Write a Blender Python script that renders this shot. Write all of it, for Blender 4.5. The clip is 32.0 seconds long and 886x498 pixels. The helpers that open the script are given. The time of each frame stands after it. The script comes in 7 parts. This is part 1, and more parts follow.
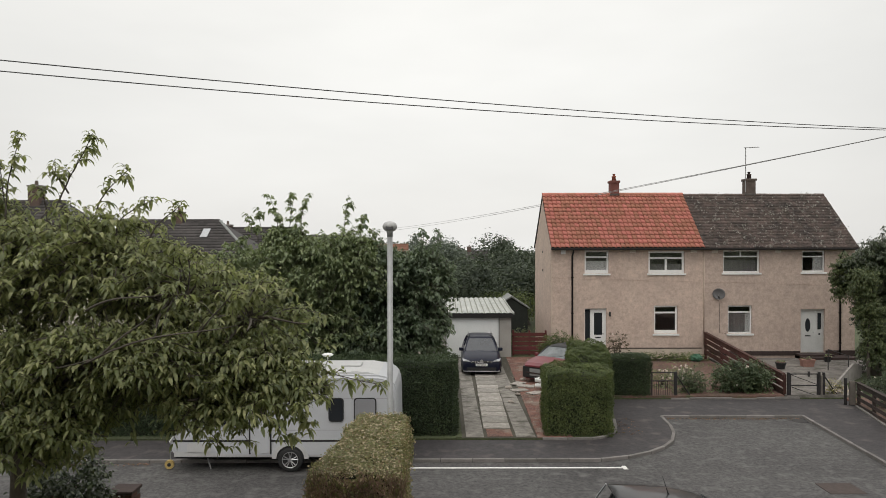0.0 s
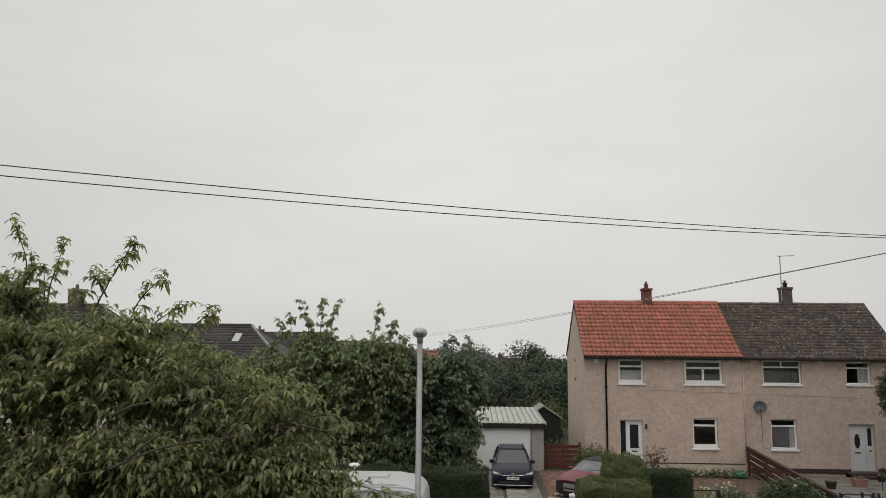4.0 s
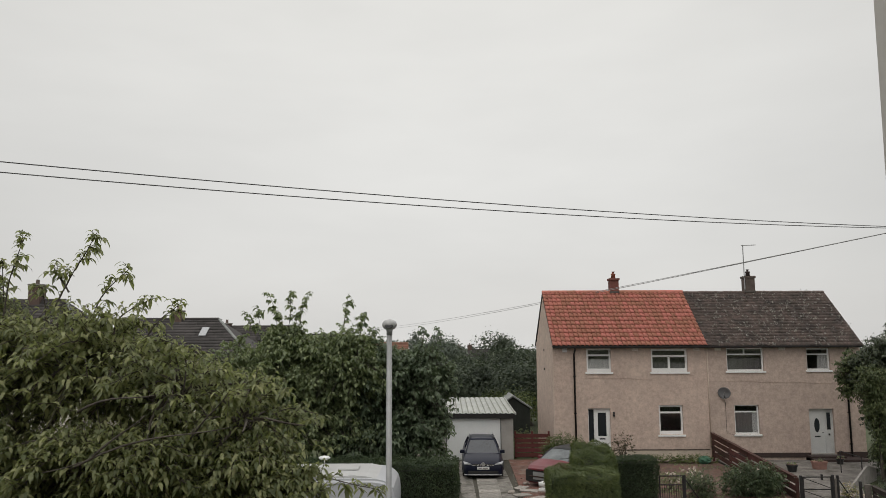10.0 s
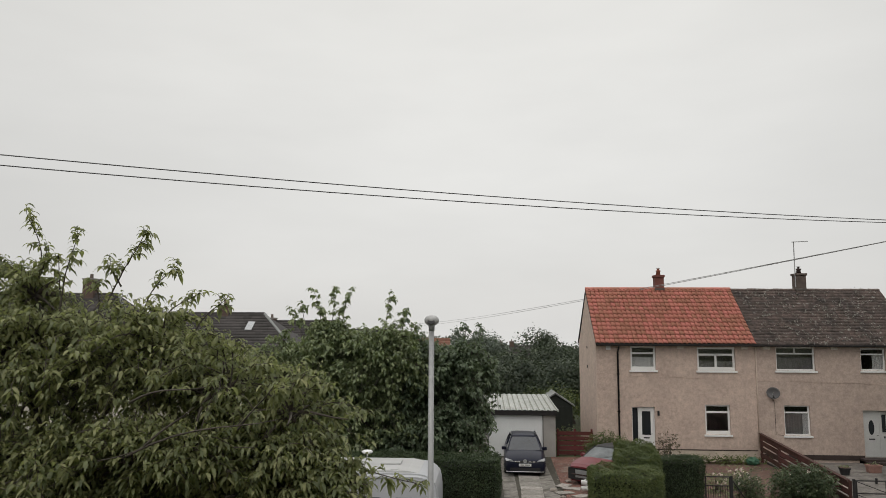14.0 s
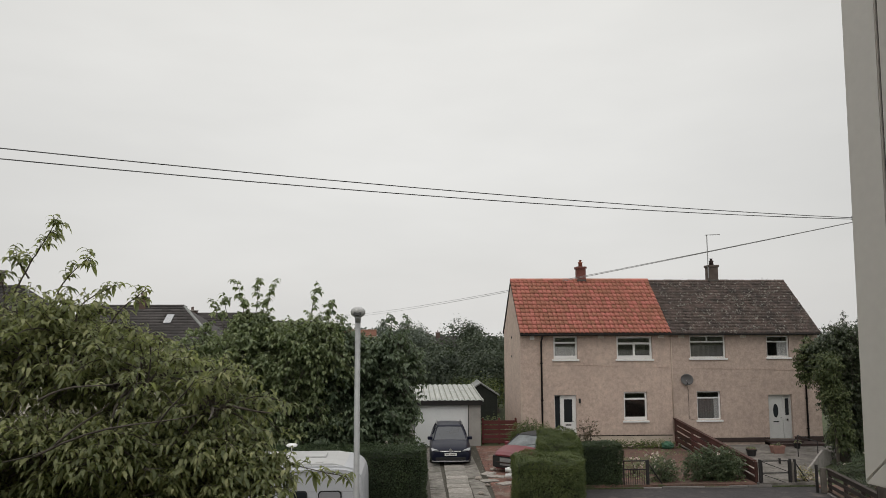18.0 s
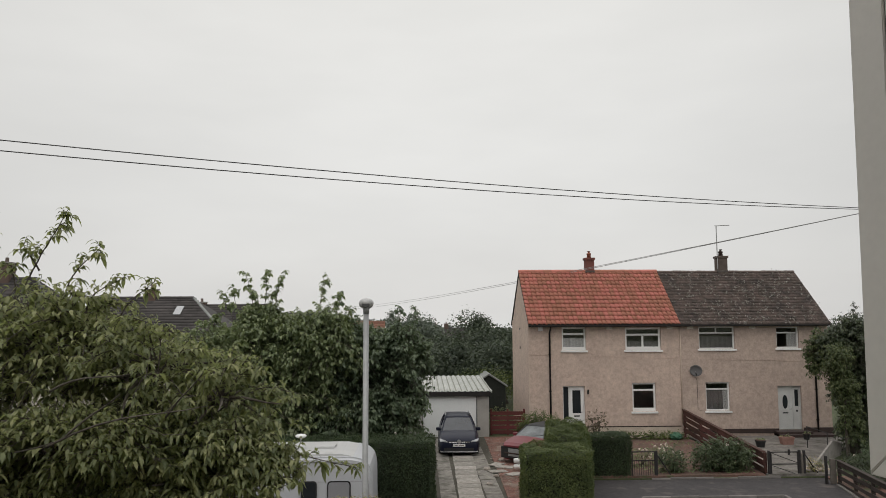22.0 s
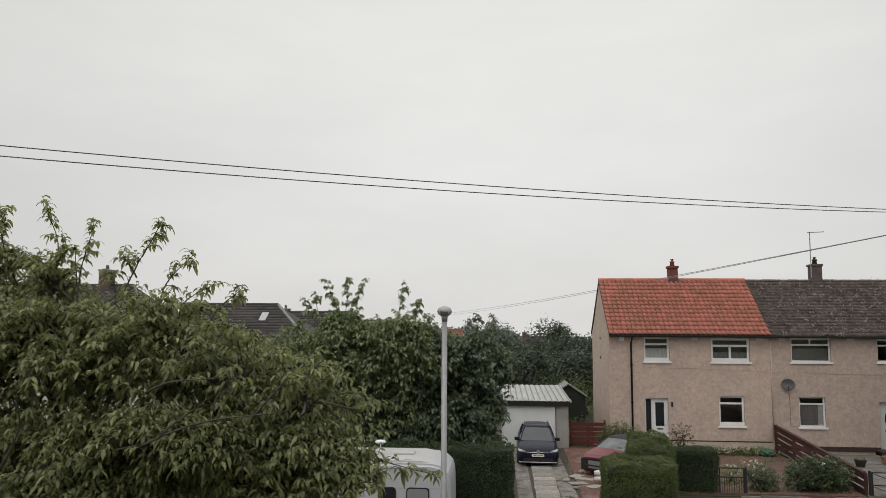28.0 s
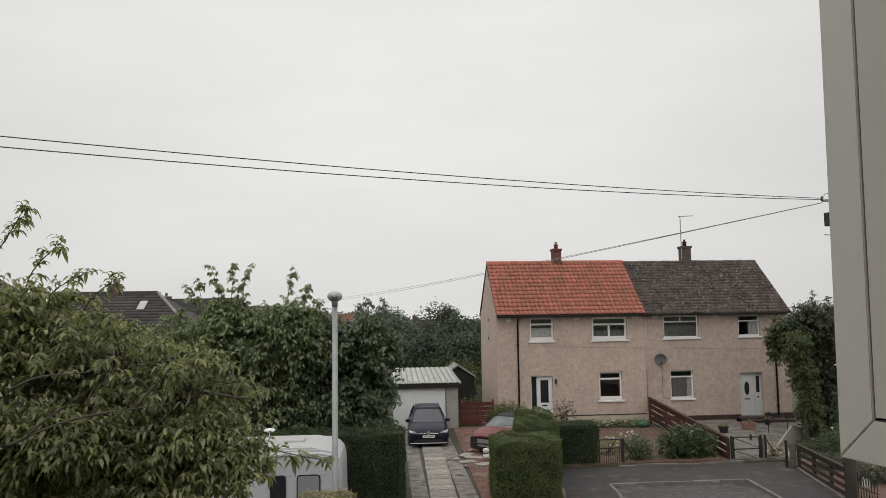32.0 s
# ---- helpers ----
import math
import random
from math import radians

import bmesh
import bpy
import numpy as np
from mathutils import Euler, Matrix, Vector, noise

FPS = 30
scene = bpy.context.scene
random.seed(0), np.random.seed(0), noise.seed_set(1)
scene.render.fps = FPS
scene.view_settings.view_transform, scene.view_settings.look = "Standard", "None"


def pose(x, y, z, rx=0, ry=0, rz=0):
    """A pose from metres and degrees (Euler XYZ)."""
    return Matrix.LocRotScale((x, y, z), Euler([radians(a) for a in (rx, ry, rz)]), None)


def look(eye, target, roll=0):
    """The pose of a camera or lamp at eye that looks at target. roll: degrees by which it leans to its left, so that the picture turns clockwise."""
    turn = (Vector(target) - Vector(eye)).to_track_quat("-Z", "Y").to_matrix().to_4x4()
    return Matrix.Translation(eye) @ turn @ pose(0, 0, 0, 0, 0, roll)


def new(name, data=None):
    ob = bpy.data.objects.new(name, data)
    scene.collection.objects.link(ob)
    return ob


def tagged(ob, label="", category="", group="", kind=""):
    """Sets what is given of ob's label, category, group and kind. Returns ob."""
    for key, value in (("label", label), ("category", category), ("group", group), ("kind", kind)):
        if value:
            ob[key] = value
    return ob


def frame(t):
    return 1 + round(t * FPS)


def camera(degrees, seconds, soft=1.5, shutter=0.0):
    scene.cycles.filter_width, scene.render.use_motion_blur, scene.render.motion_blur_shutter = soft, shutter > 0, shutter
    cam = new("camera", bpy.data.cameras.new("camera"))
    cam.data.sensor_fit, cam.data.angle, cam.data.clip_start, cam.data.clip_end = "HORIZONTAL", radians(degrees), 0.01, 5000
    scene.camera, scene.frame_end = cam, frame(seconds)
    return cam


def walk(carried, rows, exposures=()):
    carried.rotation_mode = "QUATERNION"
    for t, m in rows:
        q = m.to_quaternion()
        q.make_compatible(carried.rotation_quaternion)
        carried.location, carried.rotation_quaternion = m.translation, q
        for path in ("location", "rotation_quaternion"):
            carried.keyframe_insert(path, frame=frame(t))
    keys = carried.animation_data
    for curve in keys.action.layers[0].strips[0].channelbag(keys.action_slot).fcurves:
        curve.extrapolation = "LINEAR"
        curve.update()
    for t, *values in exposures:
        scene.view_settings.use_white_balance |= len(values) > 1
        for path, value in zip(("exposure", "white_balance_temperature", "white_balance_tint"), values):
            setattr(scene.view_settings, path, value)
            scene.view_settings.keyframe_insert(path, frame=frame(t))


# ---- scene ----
# One wide phone lens, held at an upstairs window and turned from side to side.
cam = camera(63.64, 32.0, soft=0.6)
EYE = 6.1
# seconds, sideways drift in metres, yaw, pitch, roll in degrees
ROWS = [
    (0.0, 0.010, -0.001, -0.730, 0.100),
    (0.5, 0.010, 0.115, 0.884, 0.007),
    (1.0, 0.011, 0.297, 2.801, -0.324),
    (1.5, 0.011, 0.364, 4.662, -0.466),
    (2.0, 0.012, 0.530, 5.990, -0.471),
    (2.5, 0.012, 0.943, 6.937, -0.500),
    (4.5, 0.012, 3.155, 7.798, -0.531),
    (5.0, 0.011, 4.065, 7.784, -0.604),
    (5.5, 0.011, 4.955, 7.755, -0.588),
    (6.0, 0.011, 5.622, 7.730, -0.620),
    (6.5, 0.010, 5.755, 7.693, -0.616),
    (7.0, 0.011, 5.381, 7.631, -0.474),
    (7.5, 0.011, 4.741, 7.525, -0.379),
    (8.0, 0.012, 3.845, 7.419, -0.223),
    (8.5, 0.013, 2.736, 7.332, -0.073),
    (9.0, 0.014, 1.673, 7.239, 0.047),
    (9.5, 0.015, 0.795, 7.181, 0.128),
    (10.0, 0.015, 0.016, 7.118, 0.232),
    (10.5, 0.016, -0.292, 6.994, 0.246),
    (11.0, 0.015, 0.003, 6.819, 0.211),
    (11.5, 0.015, 0.827, 6.607, 0.068),
    (12.0, 0.014, 1.792, 6.506, -0.069),
    (12.5, 0.013, 2.792, 6.539, -0.182),
    (13.0, 0.013, 3.552, 6.696, -0.295),
    (13.5, 0.012, 3.788, 6.795, -0.357),
    (14.0, 0.012, 3.350, 6.801, -0.277),
    (14.5, 0.011, 2.531, 6.684, -0.215),
    (15.0, 0.011, 1.586, 6.517, -0.187),
    (15.5, 0.011, 0.809, 6.382, -0.078),
    (17.5, 0.010, -1.864, 6.168, 0.184),
    (18.0, 0.009, -2.515, 6.120, 0.177),
    (18.5, 0.008, -3.109, 6.053, 0.319),
    (19.0, 0.007, -3.572, 5.990, 0.330),
    (19.5, 0.006, -3.802, 5.926, 0.366),
    (20.0, 0.010, -3.705, 5.784, 0.288),
    (20.5, 0.011, -3.376, 5.635, 0.327),
    (21.0, 0.012, -2.884, 5.503, 0.284),
    (21.5, 0.014, -2.364, 5.440, 0.252),
    (22.0, 0.015, -1.844, 5.433, 0.229),
    (22.5, 0.017, -1.386, 5.425, 0.124),
    (23.0, 0.019, -0.783, 5.462, 0.027),
    (23.5, 0.018, 0.050, 5.458, -0.136),
    (24.0, 0.016, 1.508, 5.462, -0.309),
    (24.5, 0.015, 2.946, 5.531, -0.384),
    (25.0, 0.013, 4.244, 5.608, -0.586),
    (25.5, 0.012, 5.276, 5.757, -0.639),
    (27.5, 0.010, 5.471, 6.125, -0.575),
    (28.0, 0.009, 4.369, 6.070, -0.326),
    (28.5, 0.008, 2.913, 5.935, -0.093),
    (29.0, 0.008, 1.506, 5.795, 0.195),
    (29.5, 0.007, 0.504, 5.656, 0.261),
    (30.0, 0.006, -0.812, 5.450, 0.494),
    (30.5, 0.005, -2.041, 5.222, 0.652),
    (31.0, 0.003, -3.031, 5.051, 0.743),
    (31.5, 0.001, -3.839, 4.897, 0.848),
    (32.0, 0.000, -4.380, 4.762, 0.855),
]
walk(cam, [(t, pose(dx, 0, EYE, 90 + pitch, roll, yaw)) for t, dx, yaw, pitch, roll in ROWS],
     exposures=[(t, k, 6600 - 2 * t, 10.3 + 0.02 * t) for t, k in ((0.0, 0.22), (0.6, 0.19), (2.0, -0.12), (2.5, -0.14), (7.0, -0.12), (9.0, -0.1), (13.0, -0.05), (25.5, -0.05), (32.0, 0.0))])

# ---- world and light: high overcast, brightest overhead ----
world = bpy.data.worlds.new("overcast")
scene.world = world
world.use_nodes = True
wn, wl = world.node_tree.nodes, world.node_tree.links
wn.clear()
w_out = wn.new("ShaderNodeOutputWorld")
w_bg = wn.new("ShaderNodeBackground")
w_sky = wn.new("ShaderNodeTexSky")
w_sky.sky_type = "NISHITA"
w_sky.sun_disc = False
w_sky.sun_elevation, w_sky.sun_rotation = radians(48), radians(200)
w_sky.air_density, w_sky.dust_density = 1.0, 4.0
w_geo = wn.new("ShaderNodeTexCoord")
w_sep = wn.new("ShaderNodeSeparateXYZ")
w_map = wn.new("ShaderNodeMapping")
w_map.inputs["Scale"].default_value = (1.0, 1.0, 3.4)
w_noise = wn.new("ShaderNodeTexNoise")
w_noise.inputs["Scale"].default_value, w_noise.inputs["Detail"].default_value = 2.3, 4.0
w_noise.inputs["Roughness"].default_value = 0.5
w_cloud = wn.new("ShaderNodeMapRange")
w_cloud.inputs["From Min"].default_value, w_cloud.inputs["From Max"].default_value = 0.3, 0.7
w_cloud.inputs["To Min"].default_value, w_cloud.inputs["To Max"].default_value = 0.93, 1.04
w_ramp = wn.new("ShaderNodeValToRGB")     # brightness by height over the horizon
w_ramp.color_ramp.elements[0].position, w_ramp.color_ramp.elements[0].color = 0.0, (0.72, 0.72, 0.705, 1)
w_ramp.color_ramp.elements[1].position, w_ramp.color_ramp.elements[1].color = 1.0, (1.45, 1.45, 1.42, 1)
e = w_ramp.color_ramp.elements.new(0.22)
e.color = (0.765, 0.767, 0.745, 1)
e = w_ramp.color_ramp.elements.new(0.46)
e.color = (0.82, 0.82, 0.79, 1)
w_mul = wn.new("ShaderNodeMixRGB")
w_mul.blend_type = "MULTIPLY"
w_mul.inputs[0].default_value = 1.0
w_mix = wn.new("ShaderNodeMixRGB")        # a thread of the blue sky behind the cloud
w_mix.inputs[0].default_value = 0.006
wl.new(w_geo.outputs["Generated"], w_map.inputs["Vector"])
wl.new(w_map.outputs["Vector"], w_noise.inputs["Vector"])
wl.new(w_geo.outputs["Generated"], w_sep.inputs["Vector"])
wl.new(w_sep.outputs["Z"], w_ramp.inputs["Fac"])
wl.new(w_noise.outputs["Fac"], w_cloud.inputs["Value"])
wl.new(w_ramp.outputs["Color"], w_mul.inputs[1])
wl.new(w_cloud.outputs["Result"], w_mul.inputs[2])
# the cloud is thinnest straight ahead and thicker towards the sides
w_sq = wn.new("ShaderNodeMath")
w_sq.operation = "MULTIPLY"
w_side = wn.new("ShaderNodeMapRange")
w_side.inputs["To Min"].default_value, w_side.inputs["To Max"].default_value = 1.03, 0.62
w_thin = wn.new("ShaderNodeMixRGB")
w_thin.blend_type = "MULTIPLY"
w_thin.inputs[0].default_value = 1.0
wl.new(w_sep.outputs["X"], w_sq.inputs[0])
wl.new(w_sep.outputs["X"], w_sq.inputs[1])
wl.new(w_sq.outputs[0], w_side.inputs["Value"])
wl.new(w_mul.outputs["Color"], w_thin.inputs[1])
wl.new(w_side.outputs["Result"], w_thin.inputs[2])
wl.new(w_thin.outputs["Color"], w_mix.inputs[1])
wl.new(w_sky.outputs["Color"], w_mix.inputs[2])
wl.new(w_mix.outputs["Color"], w_bg.inputs["Color"])
wl.new(w_bg.outputs["Background"], w_out.inputs["Surface"])
w_bg.inputs["Strength"].default_value = 1.0

sun = new("sun", bpy.data.lights.new("sun", "SUN"))
sun.data.energy, sun.data.angle, sun.data.color = 0.5, radians(40), (1.0, 0.97, 0.93)
sun.matrix_basis = look((-8, -14, 24), (0, 0, 0))


# ---- materials ----
def material(name, color, rough=0.8, vary=0.25, scale=3.0, fine=60.0, bump=0.15, second=None, metal=0.0, depth=0.01,
             island=0.0, obj=0.0, blotch=None, coat=0.0, stretch=(1, 1, 1), amount=0.5, detail=3.0):
    """A surface with coarse stains, fine grain and relief. second: colour of the stains; blotch: (colour, scale, from, to)
    for clear spots; island / obj: how much single pieces differ."""
    m = bpy.data.materials.new(name)
    m.use_nodes = True
    n, l = m.node_tree.nodes, m.node_tree.links
    b = n["Principled BSDF"]
    b.inputs["Roughness"].default_value, b.inputs["Metallic"].default_value = rough, metal
    b.inputs["Coat Weight"].default_value = coat
    b.inputs["Coat Roughness"].default_value = 0.08
    co = n.new("ShaderNodeTexCoord")
    mp = n.new("ShaderNodeMapping")
    mp.inputs["Scale"].default_value = stretch
    l.new(co.outputs["Object"], mp.inputs["Vector"])
    big, small = n.new("ShaderNodeTexNoise"), n.new("ShaderNodeTexNoise")
    for node, s, d in ((big, scale, 5.0), (small, fine, detail)):
        node.inputs["Scale"].default_value, node.inputs["Detail"].default_value = s, d
        l.new(mp.outputs["Vector"], node.inputs["Vector"])
    small.inputs["Roughness"].default_value = 0.5 if detail < 6 else 0.78
    second = second or tuple(c * (1 - vary) for c in color)
    ramp = n.new("ShaderNodeValToRGB")
    ramp.color_ramp.elements[0].position, ramp.color_ramp.elements[1].position = 0.32, 0.68
    ramp.color_ramp.elements[0].color, ramp.color_ramp.elements[1].color = (*second, 1), (*color, 1)
    l.new(big.outputs["Fac"], ramp.inputs["Fac"])
    grain = n.new("ShaderNodeMapRange")
    grain.inputs["From Min"].default_value, grain.inputs["From Max"].default_value = 0.25, 0.75
    grain.inputs["To Min"].default_value, grain.inputs["To Max"].default_value = 1 - vary * amount, 1 + vary * amount
    l.new(small.outputs["Fac"], grain.inputs["Value"])
    mul = n.new("ShaderNodeMixRGB")
    mul.blend_type = "MULTIPLY"
    mul.inputs[0].default_value = 1.0
    l.new(ramp.outputs["Color"], mul.inputs[1])
    l.new(grain.outputs["Result"], mul.inputs[2])
    last = mul.outputs["Color"]
    if blotch:
        sp = n.new("ShaderNodeTexNoise")
        sp.inputs["Scale"].default_value, sp.inputs["Detail"].default_value = blotch[1], 4.0
        l.new(mp.outputs["Vector"], sp.inputs["Vector"])
        rg = n.new("ShaderNodeMapRange")
        rg.inputs["From Min"].default_value, rg.inputs["From Max"].default_value = blotch[2], blotch[3]
        l.new(sp.outputs["Fac"], rg.inputs["Value"])
        mx = n.new("ShaderNodeMixRGB")
        mx.inputs[2].default_value = (*blotch[0], 1)
        l.new(rg.outputs["Result"], mx.inputs[0])
        l.new(last, mx.inputs[1])
        last = mx.outputs["Color"]
    for k, how in ((island, "island"), (obj, "object")):
        if k:
            src = n.new("ShaderNodeNewGeometry") if how == "island" else n.new("ShaderNodeObjectInfo")
            hs = n.new("ShaderNodeHueSaturation")
            rv, rh = n.new("ShaderNodeMapRange"), n.new("ShaderNodeMapRange")
            rv.inputs["To Min"].default_value, rv.inputs["To Max"].default_value = 1 - k, 1 + k
            rh.inputs["To Min"].default_value, rh.inputs["To Max"].default_value = 0.5 + 0.05 * k, 0.5 - 0.05 * k
            sock = src.outputs["Random Per Island" if how == "island" else "Random"]
            l.new(sock, rv.inputs["Value"])
            l.new(sock, rh.inputs["Value"])
            l.new(rv.outputs["Result"], hs.inputs["Value"])
            l.new(rh.outputs["Result"], hs.inputs["Hue"])
            l.new(last, hs.inputs["Color"])
            last = hs.outputs["Color"]
    l.new(last, b.inputs["Base Color"])
    if bump:
        bp = n.new("ShaderNodeBump")
        bp.inputs["Strength"].default_value, bp.inputs["Distance"].default_value = bump, depth
        l.new(small.outputs["Fac"], bp.inputs["Height"])
        l.new(bp.outputs["Normal"], b.inputs["Normal"])
    return m


def leaf_material(name, color, second, rough=0.55, k=0.45, sheer=0.28, scale=1.2, gloss=0.4):
    m = material(name, color, rough, 0.3, scale, 14.0, 0.0, second=second, island=k)
    b = m.node_tree.nodes["Principled BSDF"]
    b.inputs["Specular IOR Level"].default_value = gloss
    tr = m.node_tree.nodes.new("ShaderNodeBsdfTranslucent")
    tr.inputs["Color"].default_value = (color[0] * 1.05, color[1] * 1.1, color[2] * 0.8, 1)
    mix = m.node_tree.nodes.new("ShaderNodeMixShader")
    mix.inputs[0].default_value = sheer
    m.node_tree.links.new(b.outputs[0], mix.inputs[1])
    m.node_tree.links.new(tr.outputs[0], mix.inputs[2])
    m.node_tree.links.new(mix.outputs[0], m.node_tree.nodes["Material Output"].inputs["Surface"])
    return m


def glass_material(name, tint=(0.9, 0.9, 0.9), rough=0.02):
    m = bpy.data.materials.new(name)
    m.use_nodes = True
    n, l = m.node_tree.nodes, m.node_tree.links
    n.remove(n["Principled BSDF"])
    lw, pw, mr = n.new("ShaderNodeLayerWeight"), n.new("ShaderNodeMath"), n.new("ShaderNodeMapRange")
    gl, tp, mx = n.new("ShaderNodeBsdfGlossy"), n.new("ShaderNodeBsdfTransparent"), n.new("ShaderNodeMixShader")
    pw.operation = "POWER"
    pw.inputs[1].default_value = 4.0
    lw.inputs["Blend"].default_value = 0.5
    mr.inputs["To Min"].default_value, mr.inputs["To Max"].default_value = 0.07, 0.9
    gl.inputs["Roughness"].default_value = rough
    tp.inputs["Color"].default_value = (*tint, 1)
    l.new(lw.outputs["Facing"], pw.inputs[0])
    l.new(pw.outputs[0], mr.inputs["Value"])
    l.new(mr.outputs["Result"], mx.inputs[0])
    l.new(tp.outputs[0], mx.inputs[1])
    l.new(gl.outputs[0], mx.inputs[2])
    l.new(mx.outputs[0], n["Material Output"].inputs["Surface"])
    return m


HARLING = material("harling", (0.545, 0.43, 0.362), 0.95, 0.25, 1.1, 6.0, 0.4, second=(0.495, 0.385, 0.325), depth=0.025, amount=1.3, detail=8.0,
                   blotch=((0.42, 0.335, 0.285), 0.9, 0.54, 0.82))
HARLING_DULL = material("harling_dull", (0.49, 0.388, 0.33), 0.95, 0.25, 1.1, 6.0, 0.4, second=(0.435, 0.343, 0.292), depth=0.025, amount=1.3, detail=8.0)
PLINTH = material("plinth_paint", (0.58, 0.49, 0.40), 0.9, 0.2, 2.0, 30.0, 0.2)
PLINTH_DARK = material("plinth_dark", (0.055, 0.036, 0.032), 0.9, 0.3, 2.0, 30.0, 0.2)
TILE_RED = material("red_roof_tile", (0.455, 0.178, 0.126), 0.8, 0.3, 1.2, 40.0, 0.2, second=(0.375, 0.145, 0.104), obj=0.2)
TILE_RED_JOINED = material("red_roof_tile_joined", (0.455, 0.178, 0.126), 0.8, 0.3, 1.2, 40.0, 0.2, second=(0.375, 0.145, 0.104), island=0.2)
TILE_GREY = material("grey_roof_tile", (0.108, 0.080, 0.069), 0.95, 0.5, 1.6, 7.0, 0.6, second=(0.046, 0.037, 0.034), island=0.14, detail=9.0, amount=2.0,
                     blotch=((0.23, 0.22, 0.20), 5.0, 0.63, 0.72))
TILE_FAR = material("far_roof_tile", (0.075, 0.068, 0.066), 0.9, 0.3, 0.8, 10.0, 0.3, island=0.25)
TILE_FAR_RED = material("far_roof_tile_red", (0.30, 0.15, 0.105), 0.9, 0.3, 0.8, 10.0, 0.3, island=0.2)
BRICK_RED = material("red_brick", (0.165, 0.068, 0.052), 0.9, 0.3, 3.0, 30.0, 0.3, obj=0.2)
BRICK_GREY = material("sooty_brick", (0.15, 0.115, 0.10), 0.9, 0.35, 3.0, 30.0, 0.3, obj=0.25)
BRICK_OLD = material("old_brick", (0.105, 0.045, 0.035), 0.9, 0.3, 3.0, 30.0, 0.3, obj=0.25)
SOOT = material("dirty_mortar", (0.12, 0.105, 0.095), 0.95, 0.3, 4.0, 50.0, 0.3)
UNDERLAY = material("roof_underlay", (0.04, 0.036, 0.034), 0.9, 0.2, 2.0, 30.0, 0.1)
CLAY = material("chimney_clay", (0.30, 0.10, 0.06), 0.85, 0.25, 6.0, 40.0, 0.2)
CEMENT = material("cement", (0.30, 0.28, 0.26), 0.95, 0.25, 4.0, 50.0, 0.3)
UPVC = material("white_upvc", (0.80, 0.80, 0.79), 0.35, 0.05, 1.5, 20.0, 0.02)
# greyer than UPVC: the shade on the recessed door is put into its colour
DOOR_SHADED = material("shaded_door", (0.60, 0.60, 0.585), 0.5, 0.12, 2.0, 20.0, 0.03)
UPVC_NEAR = material("window_sash_upvc", (0.70, 0.685, 0.65), 0.4, 0.06, 4.0, 90.0, 0.03, depth=0.001)
GASKET = material("rubber_gasket", (0.11, 0.10, 0.095), 0.6, 0.2, 30.0, 200.0, 0.0)
GLASS = glass_material("window_glass")
ROOM = material("room_dark", (0.34, 0.31, 0.29), 0.9, 0.2, 1.0, 8.0, 0.0)
NET = material("net_curtain", (0.68, 0.68, 0.68), 0.9, 0.15, 8.0, 60.0, 0.2, stretch=(6, 1, 0.3))
CURTAIN = material("grey_curtain", (0.19, 0.185, 0.185), 0.9, 0.2, 8.0, 60.0, 0.2, stretch=(8, 1, 0.3))
BLACK_PIPE = material("black_pipe", (0.018, 0.015, 0.015), 0.85, 0.2, 6.0, 40.0, 0.05)
BEIGE_PIPE = material("painted_pipe", (0.56, 0.45, 0.37), 0.6, 0.15, 6.0, 40.0, 0.05)
VENT = material("cream_vent", (0.80, 0.74, 0.66), 0.7, 0.25, 8.0, 60.0, 0.1)
ASPHALT = material("asphalt", (0.073, 0.070, 0.068), 0.75, 0.5, 0.35, 9.0, 0.4, second=(0.042, 0.039, 0.039), depth=0.015, amount=2.7, detail=12.0,
                   blotch=((0.128, 0.123, 0.119), 2.9, 0.52, 0.78))
PAVING = material("pavement_tarmac", (0.046, 0.041, 0.042), 0.8, 0.42, 0.7, 6.0, 0.2, second=(0.036, 0.032, 0.034), depth=0.01, amount=1.6, detail=9.0,
                  blotch=((0.10, 0.085, 0.08), 1.7, 0.56, 0.74))
KERB = material("kerb_stone", (0.19, 0.176, 0.165), 0.9, 0.3, 2.0, 40.0, 0.3, obj=0.18)
SLAB = material("concrete_slab", (0.33, 0.31, 0.28), 0.92, 0.35, 2.2, 7.0, 0.4, detail=8.0, amount=1.2, blotch=((0.13, 0.12, 0.095), 3.1, 0.56, 0.70), obj=0.25, second=(0.23, 0.21, 0.185))
DIRT = material("joint_dirt", (0.075, 0.068, 0.05), 0.95, 0.4, 3.0, 40.0, 0.5)
DRIVE = material("worn_concrete", (0.25, 0.232, 0.205), 0.92, 0.4, 1.6, 6.0, 0.4, second=(0.165, 0.152, 0.135), amount=1.4, detail=8.0, blotch=((0.085, 0.078, 0.062), 2.3, 0.52, 0.68))
YARD = material("yard_concrete", (0.215, 0.196, 0.178), 0.92, 0.4, 1.6, 6.0, 0.4, second=(0.115, 0.105, 0.095), amount=1.4, detail=8.0, blotch=((0.085, 0.078, 0.062), 2.3, 0.52, 0.68))
RED_CHIPS = material("red_chips", (0.215, 0.098, 0.075), 0.95, 0.5, 1.5, 30.0, 0.9, second=(0.125, 0.075, 0.058), depth=0.04, amount=1.6,
                     blotch=((0.26, 0.215, 0.175), 1.6, 0.54, 0.70))
SOIL = material("garden_soil", (0.152, 0.082, 0.064), 0.95, 0.4, 1.2, 8.0, 0.6, second=(0.10, 0.066, 0.05), depth=0.04, amount=1.8, detail=8.0,
                blotch=((0.07, 0.075, 0.035), 2.2, 0.58, 0.68))
